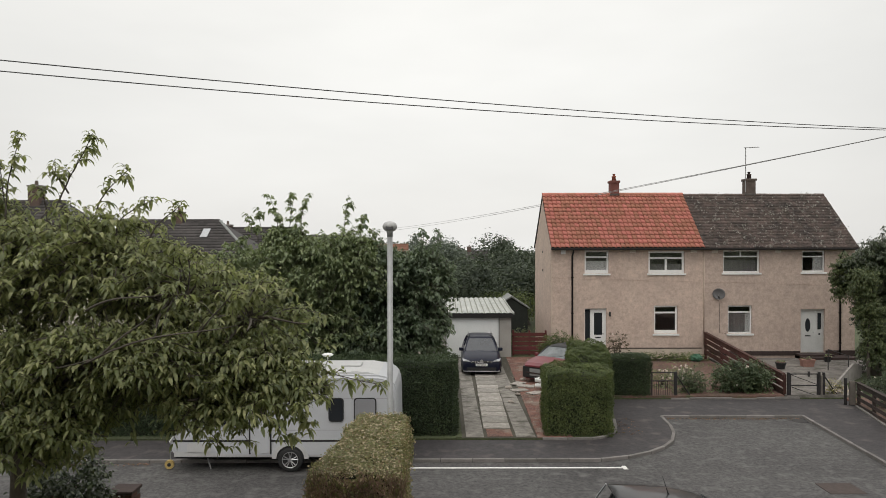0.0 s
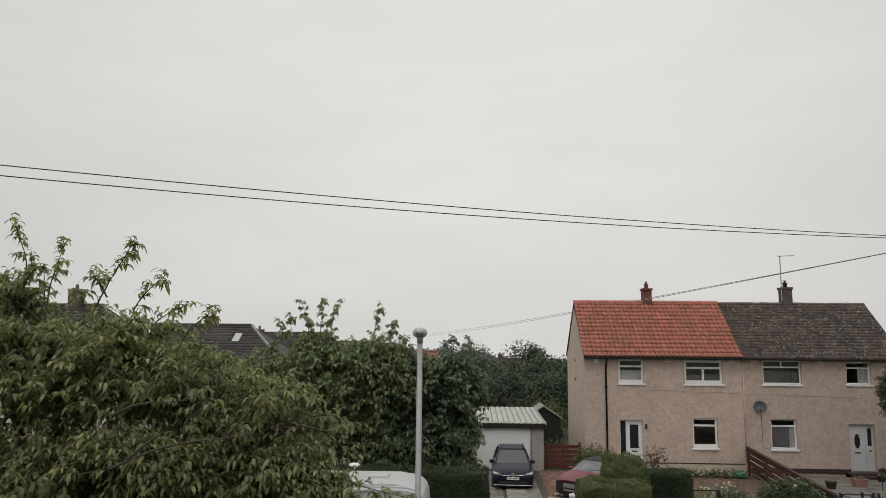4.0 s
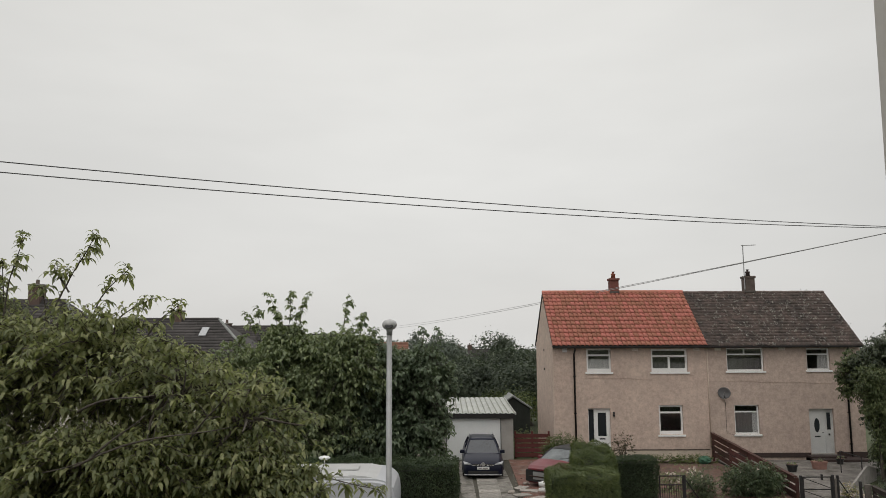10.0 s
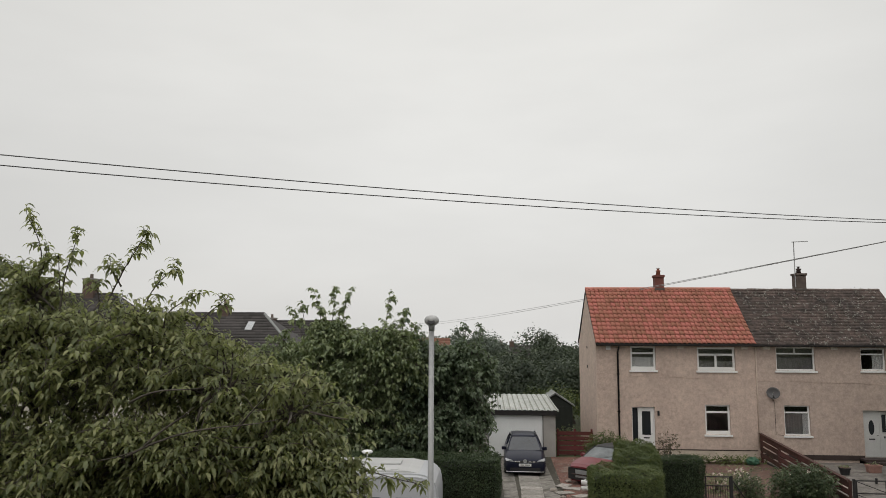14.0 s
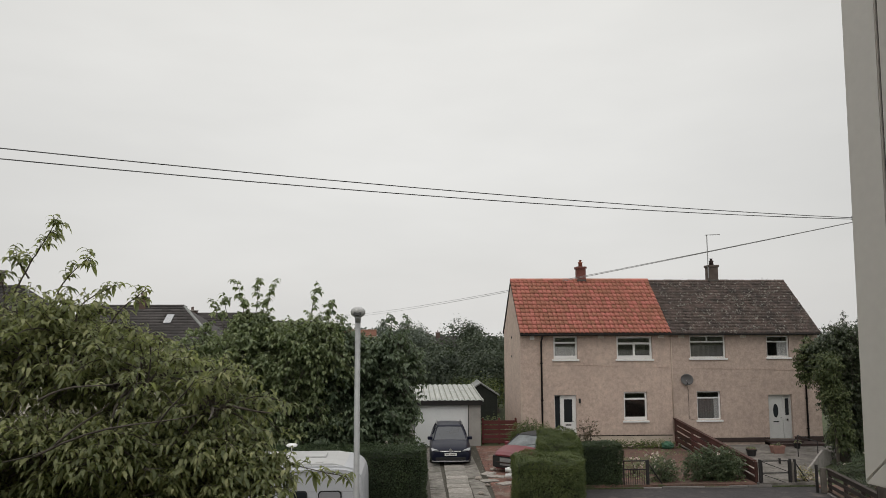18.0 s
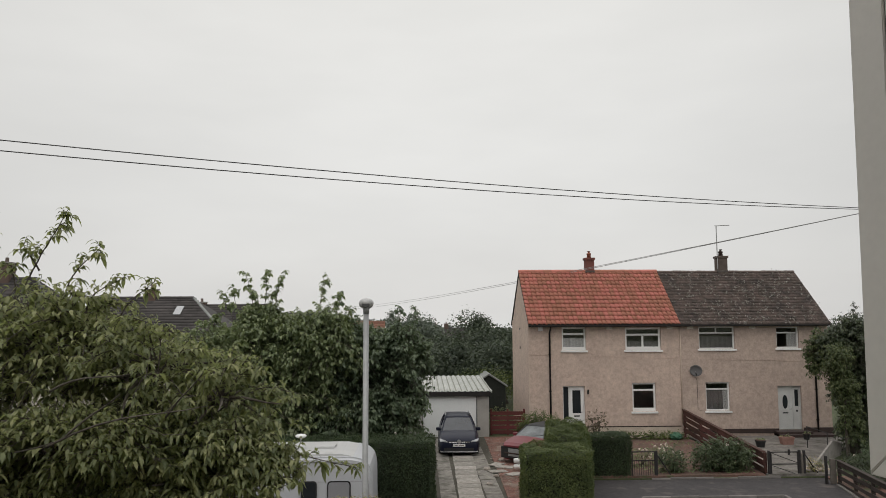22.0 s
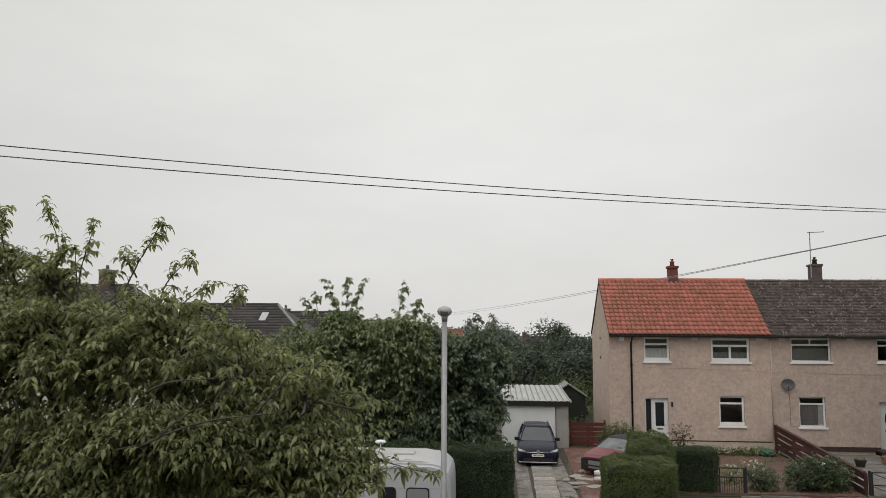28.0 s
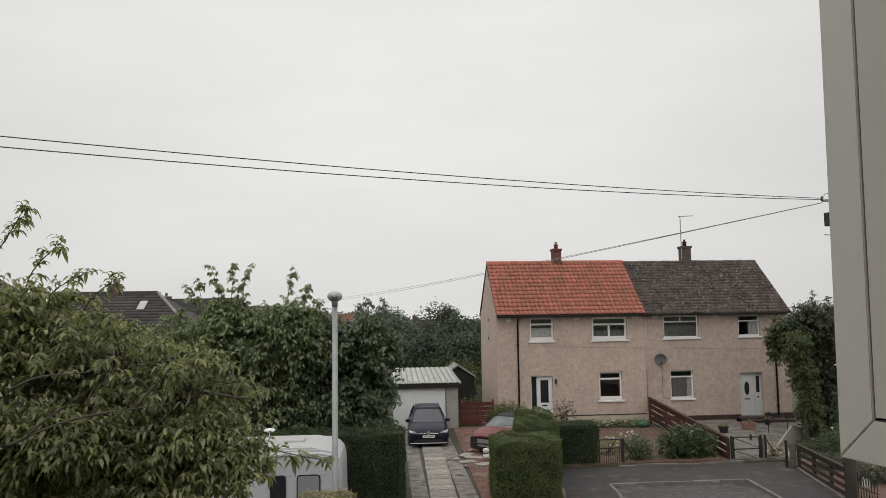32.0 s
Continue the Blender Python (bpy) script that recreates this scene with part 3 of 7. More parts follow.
# ---- walls with openings ----
def wall_mesh(x0, x1, z0, z1, y0, y1, openings, mat, name="wall"):
    """A wall slab between y0 (outside) and y1, with openings (x0, x1, z0, z1) cut through it."""
    xs = sorted({x0, x1, *[o[i] for o in openings for i in (0, 1)]})
    zs = sorted({z0, z1, *[o[i] for o in openings for i in (2, 3)]})
    bm = bmesh.new()
    def solid(i, k):
        if not (0 <= i < len(xs) - 1 and 0 <= k < len(zs) - 1):
            return False
        cx, cz = (xs[i] + xs[i + 1]) / 2, (zs[k] + zs[k + 1]) / 2
        return not any(o[0] < cx < o[1] and o[2] < cz < o[3] for o in openings)
    for i in range(len(xs) - 1):
        for k in range(len(zs) - 1):
            if not solid(i, k):
                continue
            a, b, c, d = xs[i], xs[i + 1], zs[k], zs[k + 1]
            quads = [((a, y0, c), (b, y0, c), (b, y0, d), (a, y0, d)), ((b, y1, c), (a, y1, c), (a, y1, d), (b, y1, d))]
            if not solid(i - 1, k): quads.append(((a, y1, c), (a, y0, c), (a, y0, d), (a, y1, d)))
            if not solid(i + 1, k): quads.append(((b, y0, c), (b, y1, c), (b, y1, d), (b, y0, d)))
            if not solid(i, k - 1): quads.append(((a, y1, c), (b, y1, c), (b, y0, c), (a, y0, c)))
            if not solid(i, k + 1): quads.append(((a, y0, d), (b, y0, d), (b, y1, d), (a, y1, d)))
            for q in quads:
                bm.faces.new([bm.verts.new(p) for p in q])
    bmesh.ops.remove_doubles(bm, verts=bm.verts[:], dist=1e-5)
    return mesh_of(bm, name, mat)


def frame_bars(x0, x1, z0, z1, y, t=0.06, d=0.07, bars=(), foot=0.0):
    """Outer frame with cross bars and a bottom bar of the height foot; bars: ('h', z) or ('v', x, z from, z to)."""
    bm = bmesh.new()
    foot = foot or t
    for a in ((x0, x1, z0, z0 + foot), (x0, x1, z1 - t, z1), (x0, x0 + t, z0 + foot, z1 - t), (x1 - t, x1, z0 + foot, z1 - t)):
        box(bm, a[0], a[1], y, y + d, a[2], a[3], bevel=0.006)
    for b in bars:
        if b[0] == "h":
            box(bm, x0 + t, x1 - t, y + 0.004, y + d - 0.004, b[1] - t / 2, b[1] + t / 2, bevel=0.006)
        else:
            box(bm, b[1] - t / 2, b[1] + t / 2, y + 0.004, y + d - 0.004, b[2], b[3], bevel=0.006)
    return bm


def window(parent, x0, x1, z0, z1, y, bars=(), t=0.07, sill=True, curtain=None, foot=0.0, label=""):
    """A window in a wall whose outer face lies at y."""
    fr = part("window", frame_bars(x0, x1, z0, z1, y + 0.10, t, 0.07, bars, foot), UPVC, parent, label)
    part("pane", new_box(x0 + 0.02, x1 - 0.02, y + 0.13, y + 0.136, z0 + 0.02, z1 - 0.02), GLASS, fr)
    if sill:
        part("sill", new_box(x0 - 0.07, x1 + 0.07, y - 0.07, y + 0.12, z0 - 0.09, z0 - 0.002, bevel=0.012), UPVC if sill is True else sill, fr)
    if curtain:
        for (a, b, c, d, m) in curtain:
            bm = bmesh.new()
            n = 24
            vs = [[bm.verts.new((a + (b - a) * i / n, y + 0.175 + 0.012 * math.sin(i * 1.9), z)) for i in range(n + 1)] for z in (c, d)]
            for i in range(n):
                bm.faces.new((vs[0][i], vs[0][i + 1], vs[1][i + 1], vs[1][i]))
            part("curtain", bm, m, fr)
    return fr


# ---- the pair of houses across the road ----
FY = 35.6                       # front face
BACK, RIDGE_Y = 41.8, 38.7
XL, XP, XR = 5.410, 12.989, 20.568
Z0, ZE, ZR = 0.12, 5.875, 8.505


def house_shell(house, x0, x1, openings, mat, gable_left, gable_right):
    part("front_wall", wall_mesh(x0, x1, Z0, ZE, FY, FY + 0.3, openings, mat), mat, house)
    part("back_wall", new_box(x0, x1, BACK - 0.3, BACK, Z0, ZE), mat, house)
    for on, a, b in ((gable_left, x0, x0 + 0.3), (gable_right, x1 - 0.3, x1)):
        if on:
            part("gable_wall", prism(bmesh.new(), [(FY + 0.302, Z0), (BACK - 0.302, Z0), (BACK - 0.302, ZE), (RIDGE_Y, ZR - 0.12), (FY + 0.302, ZE)], 0, a, b), mat, house)
    part("party_wall", new_box(x0 + 0.01 if not gable_left else x1 - 0.1, x0 + 0.1 if not gable_left else x1 - 0.01, FY + 0.31, BACK - 0.31, Z0, ZE), ROOM, house)
    for z in (Z0 + 0.1, 2.75, ZE - 0.1):
        part("storey_floor", new_box(x0 + 0.32, x1 - 0.32, FY + 0.32, BACK - 0.32, z, z + 0.08), ROOM, house)
    part("room_divider", new_box(x0 + 0.32, x1 - 0.32, FY + 3.0, FY + 3.1, Z0 + 0.2, ZE - 0.12), ROOM, house)


def roof_slopes(house, x0, x1, mat, label):
    over = 0.30
    rise = (ZR - ZE) / (RIDGE_Y - FY)
    bm = bmesh.new()
    ring = [(FY - over, ZE - over * rise + 0.06), (RIDGE_Y, ZR), (BACK + over, ZE - over * rise + 0.06), (BACK + over, ZE - over * rise - 0.02), (RIDGE_Y, ZR - 0.12), (FY - over, ZE - over * rise - 0.02)]
    prism(bm, ring, 0, x0, x1)
    return part("roof", bm, mat, house, label)


house_a = thing("house", pose(0, 0, 0), "pinkish-beige harled house with a new red tiled roof", "house", "pair of houses")
OPEN_A = [(7.072, 8.284, 4.409, 5.565), (10.256, 12.059, 4.409, 5.536),
          (10.538, 11.721, 1.395, 2.803), (7.072, 8.171, 0.38, 2.663)]
house_shell(house_a, XL, XP, OPEN_A, HARLING, True, False)
roof_a = roof_slopes(house_a, XL - 0.04, XP - 0.002, UNDERLAY, "")
house_b = thing("house", pose(0, 0, 0), "beige harled house with an old mossy grey tiled roof", "house", "pair of houses")
OPEN_B = [(13.975, 15.807, 4.438, 5.565), (17.920, 19.075, 4.466, 5.536),
          (14.229, 15.440, 1.395, 2.803), (17.863, 19.075, 0.45, 2.606)]
house_shell(house_b, XP + 0.002, XR, OPEN_B, HARLING_DULL, False, True)
roof_b = roof_slopes(house_b, XP + 0.002, XR + 0.04, UNDERLAY, "")

o = OPEN_A[0]
window(house_a, *o, FY, [("h", o[3] - 0.34)], curtain=[(o[0], o[1], o[2], o[2] + 0.62, NET)], t=0.09, foot=0.17)
o = OPEN_A[1]
window(house_a, *o, FY, [("h", o[3] - 0.36), ("v", (o[0] + o[1]) / 2, o[2] + 0.06, o[3] - 0.33)], curtain=[(o[0], o[1], o[2], o[2] + 0.45, CURTAIN)], t=0.10, foot=0.17)
o = OPEN_A[2]
window(house_a, *o, FY, [("h", o[3] - 0.36)], t=0.09, foot=0.17)
o = OPEN_B[0]
window(house_b, *o, FY, [("h", o[3] - 0.32), ("v", (o[0] + o[1]) / 2, o[3] - 0.3, o[3] - 0.05)], curtain=[(o[0], o[1], o[2], o[3] - 0.5, CURTAIN)])
o = OPEN_B[1]
window(house_b, *o, FY, [("h", o[3] - 0.30)], curtain=[(o[0] + 0.6, o[1], o[2], o[3] - 0.3, NET)])
o = OPEN_B[2]
window(house_b, *o, FY, [("h", o[3] - 0.34)], curtain=[(o[1] - 0.3, o[1], o[2], o[3] - 0.3, NET), (o[0], o[1] - 0.3, o[2], o[3] - 0.3, CURTAIN)])


def front_door(house, x0, x1, z0, z1, split, oval, label, paint=UPVC):
    """A white door with a side light, set in its frame; split: where the side light meets the leaf."""
    leaf_left = oval
    fr = part("door", frame_bars(x0, x1, z0, z1, FY + 0.12, 0.05, 0.08, [("v", split, z0 + 0.05, z1 - 0.05)]), paint, house, label)
    a, b = (x0 + 0.05, split - 0.03) if leaf_left else (split + 0.03, x1 - 0.05)
    part("leaf", new_box(a, b, FY + 0.14, FY + 0.185, z0 + 0.03, z1 - 0.05, bevel=0.006), paint, fr)
    c, d = (split + 0.03, x1 - 0.05) if leaf_left else (x0 + 0.05, split - 0.03)
    low = 1.08 if oval else 0.62
    part("side_panel", new_box(c, d, FY + 0.15, FY + 0.18, z0 + 0.05, z0 + low, bevel=0.004), paint, fr)
    if oval:
        part("side_panel", new_box(c, d, FY + 0.16, FY + 0.18, z0 + low + 0.002, z1 - 0.06), paint, fr)
        part("key_box", new_box((c + d) / 2 - 0.04, (c + d) / 2 + 0.04, FY + 0.13, FY + 0.148, z0 + 0.86, z0 + 0.95, bevel=0.004), PLASTIC, fr)
        part("side_light", new_box(c + 0.07, d - 0.07, FY + 0.145, FY + 0.158, z0 + low + 0.06, z1 - 0.2), CAR_GLASS, fr, "narrow dark glass beside the door")
    else:
        part("side_light", new_box(c, d, FY + 0.155, FY + 0.17, z0 + 0.66, z1 - 0.08), CAR_GLASS, fr, "dark glass beside the door")
    m = (a + b) / 2
    if oval:
        bm = bmesh.new()
        loft(bm, [[(m + 0.13 * math.cos(q * math.pi / 12), yy, z0 + 1.35 + 0.34 * math.sin(q * math.pi / 12)) for q in range(24)] for yy in (FY + 0.13, FY + 0.145)])
        part("oval_light", bm, CAR_GLASS, fr, "oval dark glass")
    else:
        part("door_light", new_box(a + 0.14, b - 0.14, FY + 0.132, FY + 0.145, z0 + 0.95, z1 - 0.22, bevel=0.004), CAR_GLASS, fr, "dark glass panel")
        part("lower_panel", new_box(a + 0.14, b - 0.14, FY + 0.134, FY + 0.145, z0 + 0.2, z0 + 0.6, bevel=0.004), paint, fr)
    part("letter_box", new_box(m - 0.14, m + 0.14, FY + 0.128, FY + 0.142, z0 + 0.78, z0 + 0.84, bevel=0.004), PLASTIC, fr)
    hx = b - 0.07 if leaf_left else b - 0.07
    part("handle", new_tube([(hx, FY + 0.13, z0 + 1.0), (hx, FY + 0.10, z0 + 1.0), (hx - 0.1, FY + 0.10, z0 + 1.0)], 0.012, 6), PLASTIC, fr)
    part("threshold", new_box(x0, x1, FY - 0.02, FY + 0.12, z0 - 0.05, z0 + 0.0, bevel=0.006), CEMENT, fr)


front_door(house_a, *OPEN_A[3], OPEN_A[3][0] + 0.33, False, "white half-glazed front door")
front_door(house_b, *OPEN_B[3], OPEN_B[3][0] + 0.82, True, "off-white front door with an oval light", DOOR_SHADED)


# ---- plants ----
def in_lobes(lobes, n, shell=0.45):
    """n points near the surface of the ellipsoids (cx, cy, cz, rx, ry, rz, weight), with their outward directions."""
    w = np.array([l[6] for l in lobes], float)
    k = rng.choice(len(lobes), n, p=w / w.sum())
    L = np.array([l[:6] for l in lobes])[k]
    u = unit(rng.normal(0, 1, (n, 3)))
    r = 1 - shell * rng.random((n, 1)) ** 1.6
    bump = 1 + 0.10 * np.sin(u[:, :1] * 9 + k[:, None]) * np.sin(u[:, 1:2] * 8 + 2 * k[:, None]) + 0.08 * np.sin(u[:, 2:3] * 13 + k[:, None])
    return L[:, :3] + u * L[:, 3:6] * r * bump, unit(u / L[:, 3:6])


def sprays(points, out, twig, per, leaf, droop_dir=0.22, nodes=5, tip=0.0):
    """Each point becomes a short shoot with whorls of leaves: bases, directions and lengths of the leaves, and the shoots."""
    n = len(points)
    d = unit(out * np.array([1, 1, 0.6]) + rng.normal(0, 0.45, (n, 3)) + np.array([0, 0, 0.15]))
    k = np.arange(per) % nodes
    t = tip + (1 - tip) * (k + 1.0) / nodes
    base = points[:, None] + d[:, None] * twig * t[None, :, None]
    turn = 2 * math.pi * (np.arange(per) / per * 2.6 + rng.random((n, 1))) + rng.normal(0, 0.4, (n, per))
    ring = np.stack([np.cos(turn), np.sin(turn), np.zeros_like(turn)], -1)
    ld = unit(d[:, None] * 0.35 + ring * 0.85 + np.array([0, 0, -droop_dir]) + rng.normal(0, 0.25, (n, per, 3)))
    ln = leaf * (0.7 + 0.5 * rng.random((n, per)))
    return base.reshape(-1, 3), ld.reshape(-1, 3), ln.ravel(), (points, points + d * twig)


def shoots_mesh(name, a, b, r, mat):
    """Thin three-sided shoots from a to b; r: one radius or one for each."""
    n = len(a)
    d = unit(b - a)
    s = unit(np.cross(d, rng.normal(0, 1, (n, 3))))
    q = np.cross(d, s)
    r = np.broadcast_to(r, n)[:, None]
    ring = [s, -0.5 * s + 0.87 * q, -0.5 * s - 0.87 * q]
    v = np.stack([a + x * r for x in ring] + [b + x * r * 0.7 for x in ring], 1).reshape(-1, 3)
    k = np.arange(n)[:, None, None] * 6
    f = (k + np.array([[0, 1, 4, 3], [1, 2, 5, 4], [2, 0, 3, 5]])[None]).reshape(-1, 4)
    return arrays_mesh(name, v, f, mat)


def boughs(lobes, n, steps=8):
    """n thin branches from within the ellipsoids to their surface, arching over and hanging at the tip: an array of their points."""
    w = np.array([l[6] for l in lobes], float)
    L = np.array([l[:6] for l in lobes])[rng.choice(len(lobes), n, p=w / w.sum())]
    u = unit(rng.normal(0, 1, (n, 3)) * np.array([1.0, 1.0, 0.9]) + np.array([0, 0, 0.12]))
    start = L[:, :3] + unit(rng.normal(0, 1, (n, 3))) * L[:, 3:6] * 0.35 * rng.random((n, 1))
    end = L[:, :3] + u * L[:, 3:6] * (0.72 + 0.36 * rng.random((n, 1)))
    t = np.linspace(0, 1, steps + 1)[None, :, None]
    length = np.linalg.norm(end - start, axis=1)[:, None, None]
    side = unit(rng.normal(0, 1, (n, 3)))[:, None]
    p = start[:, None] + (end - start)[:, None] * t + side * length * 0.07 * np.sin(math.pi * t)
    p[..., 2:] += length * (0.16 * np.sin(math.pi * t) - 0.10 * t ** 3)
    return p


def along(p, m, first=0.25):
    """m points on each of the branches p, with the branches' directions there."""
    n, k = p.shape[0], p.shape[1] - 1
    u = (first + (1 - first) * (np.arange(m)[None] + rng.random((n, m))) / m) * (k - 0.001)
    i = u.astype(int)
    rows = np.arange(n)[:, None]
    a, b = p[rows, i], p[rows, i + 1]
    return (a + (b - a) * (u - i)[..., None]).reshape(-1, 3), unit(b - a).reshape(-1, 3)


def limb_points(a, b, sag=0.15, n=5):
    a, b = Vector(a), Vector(b)
    side = Vector((rng.normal(0, 1), rng.normal(0, 1), 0)) * (b - a).length * 0.06
    return [a.lerp(b, i / n) + side * math.sin(math.pi * i / n) + Vector((0, 0, sag * (b - a).length * math.sin(math.pi * i / n) * (1 - i / n))) for i in range(n + 1)]


def leafy_tree(label, base, height, r, lobes, n, per, leaf, twig, leaf_mat, wands=(), category="tree", width=0.38, droop=0.6, tip=0.2, droop_dir=-0.08, arms=(), tufts=11):
    """A tree with a tapered trunk, limbs to its lobes, n thin boughs and tufts of hanging leaves along them.
    wands: long shoots above the crown (from, to, tufts); arms: thick bare branches (from, to, radius)."""
    t = thing("tree", pose(*base), label, category)
    top = (0.15 * r, 0.0, height)
    bm = new_tube(limb_points((0, 0, -0.1), top, 0.0, 6), [r * (1.15 - 0.6 * i / 6) for i in range(7)], 10)
    for p in bm.verts:
        p.co += Vector((noise.noise(p.co * 3) * r * 0.2, noise.noise(p.co * 3 + Vector((9, 0, 0))) * r * 0.2, 0))
    part("trunk", bm, BARK, t, smooth=True)
    for l in lobes:
        bm = bmesh.new()
        start = (0.1 * r, 0, height * rng.uniform(0.86, 0.99))
        tube(bm, limb_points(start, l[:3]), [r * 0.42 * (1 - 0.14 * i) for i in range(6)], 6)
        for _ in range(5):
            u = unit(rng.normal(0, 1, 3)) * np.array(l[3:6]) * 0.85
            tube(bm, limb_points(l[:3], Vector(l[:3]) + Vector(u)), [r * 0.2 * (1 - 0.16 * i) for i in range(6)], 5)
        part("limb", bm, BARK, t, smooth=True)
    for p, q, rr in arms:
        part("limb", new_tube(limb_points(p, q, 0.09, 7), [rr * 0.7 * (1 - 0.1 * i) for i in range(8)], 6), BARK, t, smooth=True)
    bo = boughs(lobes, n)
    pts, way = along(bo, tufts)
    out = unit(way * 0.7 + rng.normal(0, 0.6, pts.shape) * np.array([1, 1, 0.5]))
    thick = 0.011 * leaf / 0.09
    sa, sb = [bo[:, :-1].reshape(-1, 3)], [bo[:, 1:].reshape(-1, 3)]
    sr = [np.tile(np.linspace(thick, thick * 0.35, bo.shape[1] - 1), n)]
    b, d, ln, tw = sprays(pts, out, twig, per, leaf, droop_dir, tip=tip)
    sa.append(tw[0])
    sb.append(tw[1])
    sr.append(np.full(len(pts), thick * 0.3))
    for (p, q, m) in wands:
        line = np.array([list(v) for v in limb_points(p, Vector(p).lerp(Vector(q), 1.06), 0.1, 9)])
        sa.append(line[:-1])
        sb.append(line[1:])
        sr.append(np.linspace(thick, thick * 0.4, 9))
        k = max(3, int(m))
        pp, dd_ = along(line[None], k, 0.3)
        pp, dd_, k = np.vstack([pp, line[-3:]]), np.vstack([dd_, unit(line[-3:] - line[-4:-1])]), k + 3
        bb, dd, ll, tt = sprays(pp, dd_ * 0.6 + rng.normal(0, 0.45, (k, 3)), twig * 0.6, per, leaf * 1.12, droop_dir, tip=tip)
        b, d, ln = np.vstack([b, bb]), np.vstack([d, dd]), np.concatenate([ln, ll])
        sa.append(tt[0])
        sb.append(tt[1])
        sr.append(np.full(k, thick * 0.3))
    part("crown", leaves_mesh("crown", b, d, ln, ln * width, leaf_mat, droop), leaf_mat, t)
    tagged(part("brushwood", shoots_mesh("brushwood", np.vstack(sa), np.vstack(sb), np.concatenate(sr), BARK), BARK, t), kind="stuff")
    return t


def far_tree(label, base, height, lobes, n, size, leaf_mat, category="tree"):
    """A tree far off: trunk, limbs and a crown of small leaf chips in uneven clumps."""
    t = thing("tree", pose(*base), label, category)
    part("trunk", new_tube(limb_points((0, 0, -0.1), (0, 0, height), 0, 4), [0.25, 0.22, 0.18, 0.14, 0.1], 7), BARK, t, smooth=True)
    pts, out = in_lobes(lobes, n, 0.5)
    clump = rng.normal(0, 1, (n, 3)) * size * 0.7
    part("crown", chips_mesh("crown", pts + clump, out + np.array([0, 0, 0.5]), size * rng.uniform(0.6, 1.4, n), leaf_mat), leaf_mat, t)
    return t


def hedge(label, corners, z0, z1, mat, density, size, top_noise=0.05, name="hedge"):
    """A clipped hedge over a four-sided plan: a near-black solid core for the shade within, and many leaves on its
    faces and top.
    """
    cx, cy = sum(c[0] for c in corners) / 4, sum(c[1] for c in corners) / 4
    t = thing(name, pose(cx, cy, z0), label, "hedge")
    c = [Vector((x - cx, y - cy, 0)) for x, y in corners]
    h = z1 - z0
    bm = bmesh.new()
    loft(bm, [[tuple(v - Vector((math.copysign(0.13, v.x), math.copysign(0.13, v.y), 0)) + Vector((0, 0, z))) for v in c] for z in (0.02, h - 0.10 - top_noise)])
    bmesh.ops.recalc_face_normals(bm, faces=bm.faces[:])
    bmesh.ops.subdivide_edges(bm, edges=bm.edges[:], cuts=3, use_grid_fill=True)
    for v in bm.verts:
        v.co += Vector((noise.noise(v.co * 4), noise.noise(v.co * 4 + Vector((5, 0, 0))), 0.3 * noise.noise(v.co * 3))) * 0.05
    part("core", bm, HEDGE_SHADE_CORE, t)
    P, N = [], []
    C = np.array([[v.x, v.y] for v in c])
    def bulge(p):
        return 0.05 * np.sin(p[:, 0] * 3.1 + p[:, 2] * 2.3) * np.cos(p[:, 1] * 2.7 + p[:, 2] * 3.3) + 0.03 * np.sin(p[:, 0] * 8 + p[:, 1] * 7) * np.sin(p[:, 2] * 9)
    def crest(p):
        return top_noise * (np.sin(p[:, 0] * 4) * np.cos(p[:, 1] * 3.3) + 0.4 * np.sin(p[:, 0] * 11 + p[:, 1] * 9))
    for i in range(4):
        a, b = C[i], C[(i + 1) % 4]
        length = np.linalg.norm(b - a)
        n = int(length * h * density)
        u, w = rng.random(n), rng.random(n) ** 0.95
        nrm = np.array([b[1] - a[1], a[0] - b[0]]) / length
        if np.dot(nrm, (a + b) / 2) < 0:
            nrm = -nrm
        p = a + (b - a) * u[:, None]
        p = np.c_[p, w * (h + 0.02 + crest(p))]
        nn = np.tile([*nrm, 0.0], (n, 1))
        P.append(p + nn * (bulge(p) + rng.normal(0, 0.03, n))[:, None])
        N.append(nn)
    area = 0.5 * abs(sum(C[i][0] * C[(i + 1) % 4][1] - C[(i + 1) % 4][0] * C[i][1] for i in range(4)))
    n = int(area * density * 1.2)
    u, w = rng.random((n, 1)), rng.random((n, 1))
    p = (C[0] * (1 - u) + C[1] * u) * (1 - w) + (C[3] * (1 - u) + C[2] * u) * w
    zt = h + crest(p) + np.abs(rng.normal(0, 0.035, n))
    P.append(np.c_[p, zt])
    N.append(np.tile([0, 0, 2.0], (n, 1)))
    P, N = np.vstack(P), np.vstack(N)
    part("leaves", chips_mesh("leaves", P, N, size * rng.uniform(0.6, 1.4, len(P)), mat), mat, t)
    return t


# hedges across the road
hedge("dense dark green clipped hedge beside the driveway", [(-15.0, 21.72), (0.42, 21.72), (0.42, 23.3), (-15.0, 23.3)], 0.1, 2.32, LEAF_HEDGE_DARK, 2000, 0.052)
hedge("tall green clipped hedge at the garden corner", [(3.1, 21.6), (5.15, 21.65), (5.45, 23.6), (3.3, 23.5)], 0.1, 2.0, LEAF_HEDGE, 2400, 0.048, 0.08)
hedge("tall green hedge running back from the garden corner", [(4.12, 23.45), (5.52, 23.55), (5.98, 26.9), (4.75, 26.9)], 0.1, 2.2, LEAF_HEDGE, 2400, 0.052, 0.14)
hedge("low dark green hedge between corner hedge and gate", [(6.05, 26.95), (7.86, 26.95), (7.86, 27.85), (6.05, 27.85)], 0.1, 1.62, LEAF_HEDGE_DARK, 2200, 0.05)
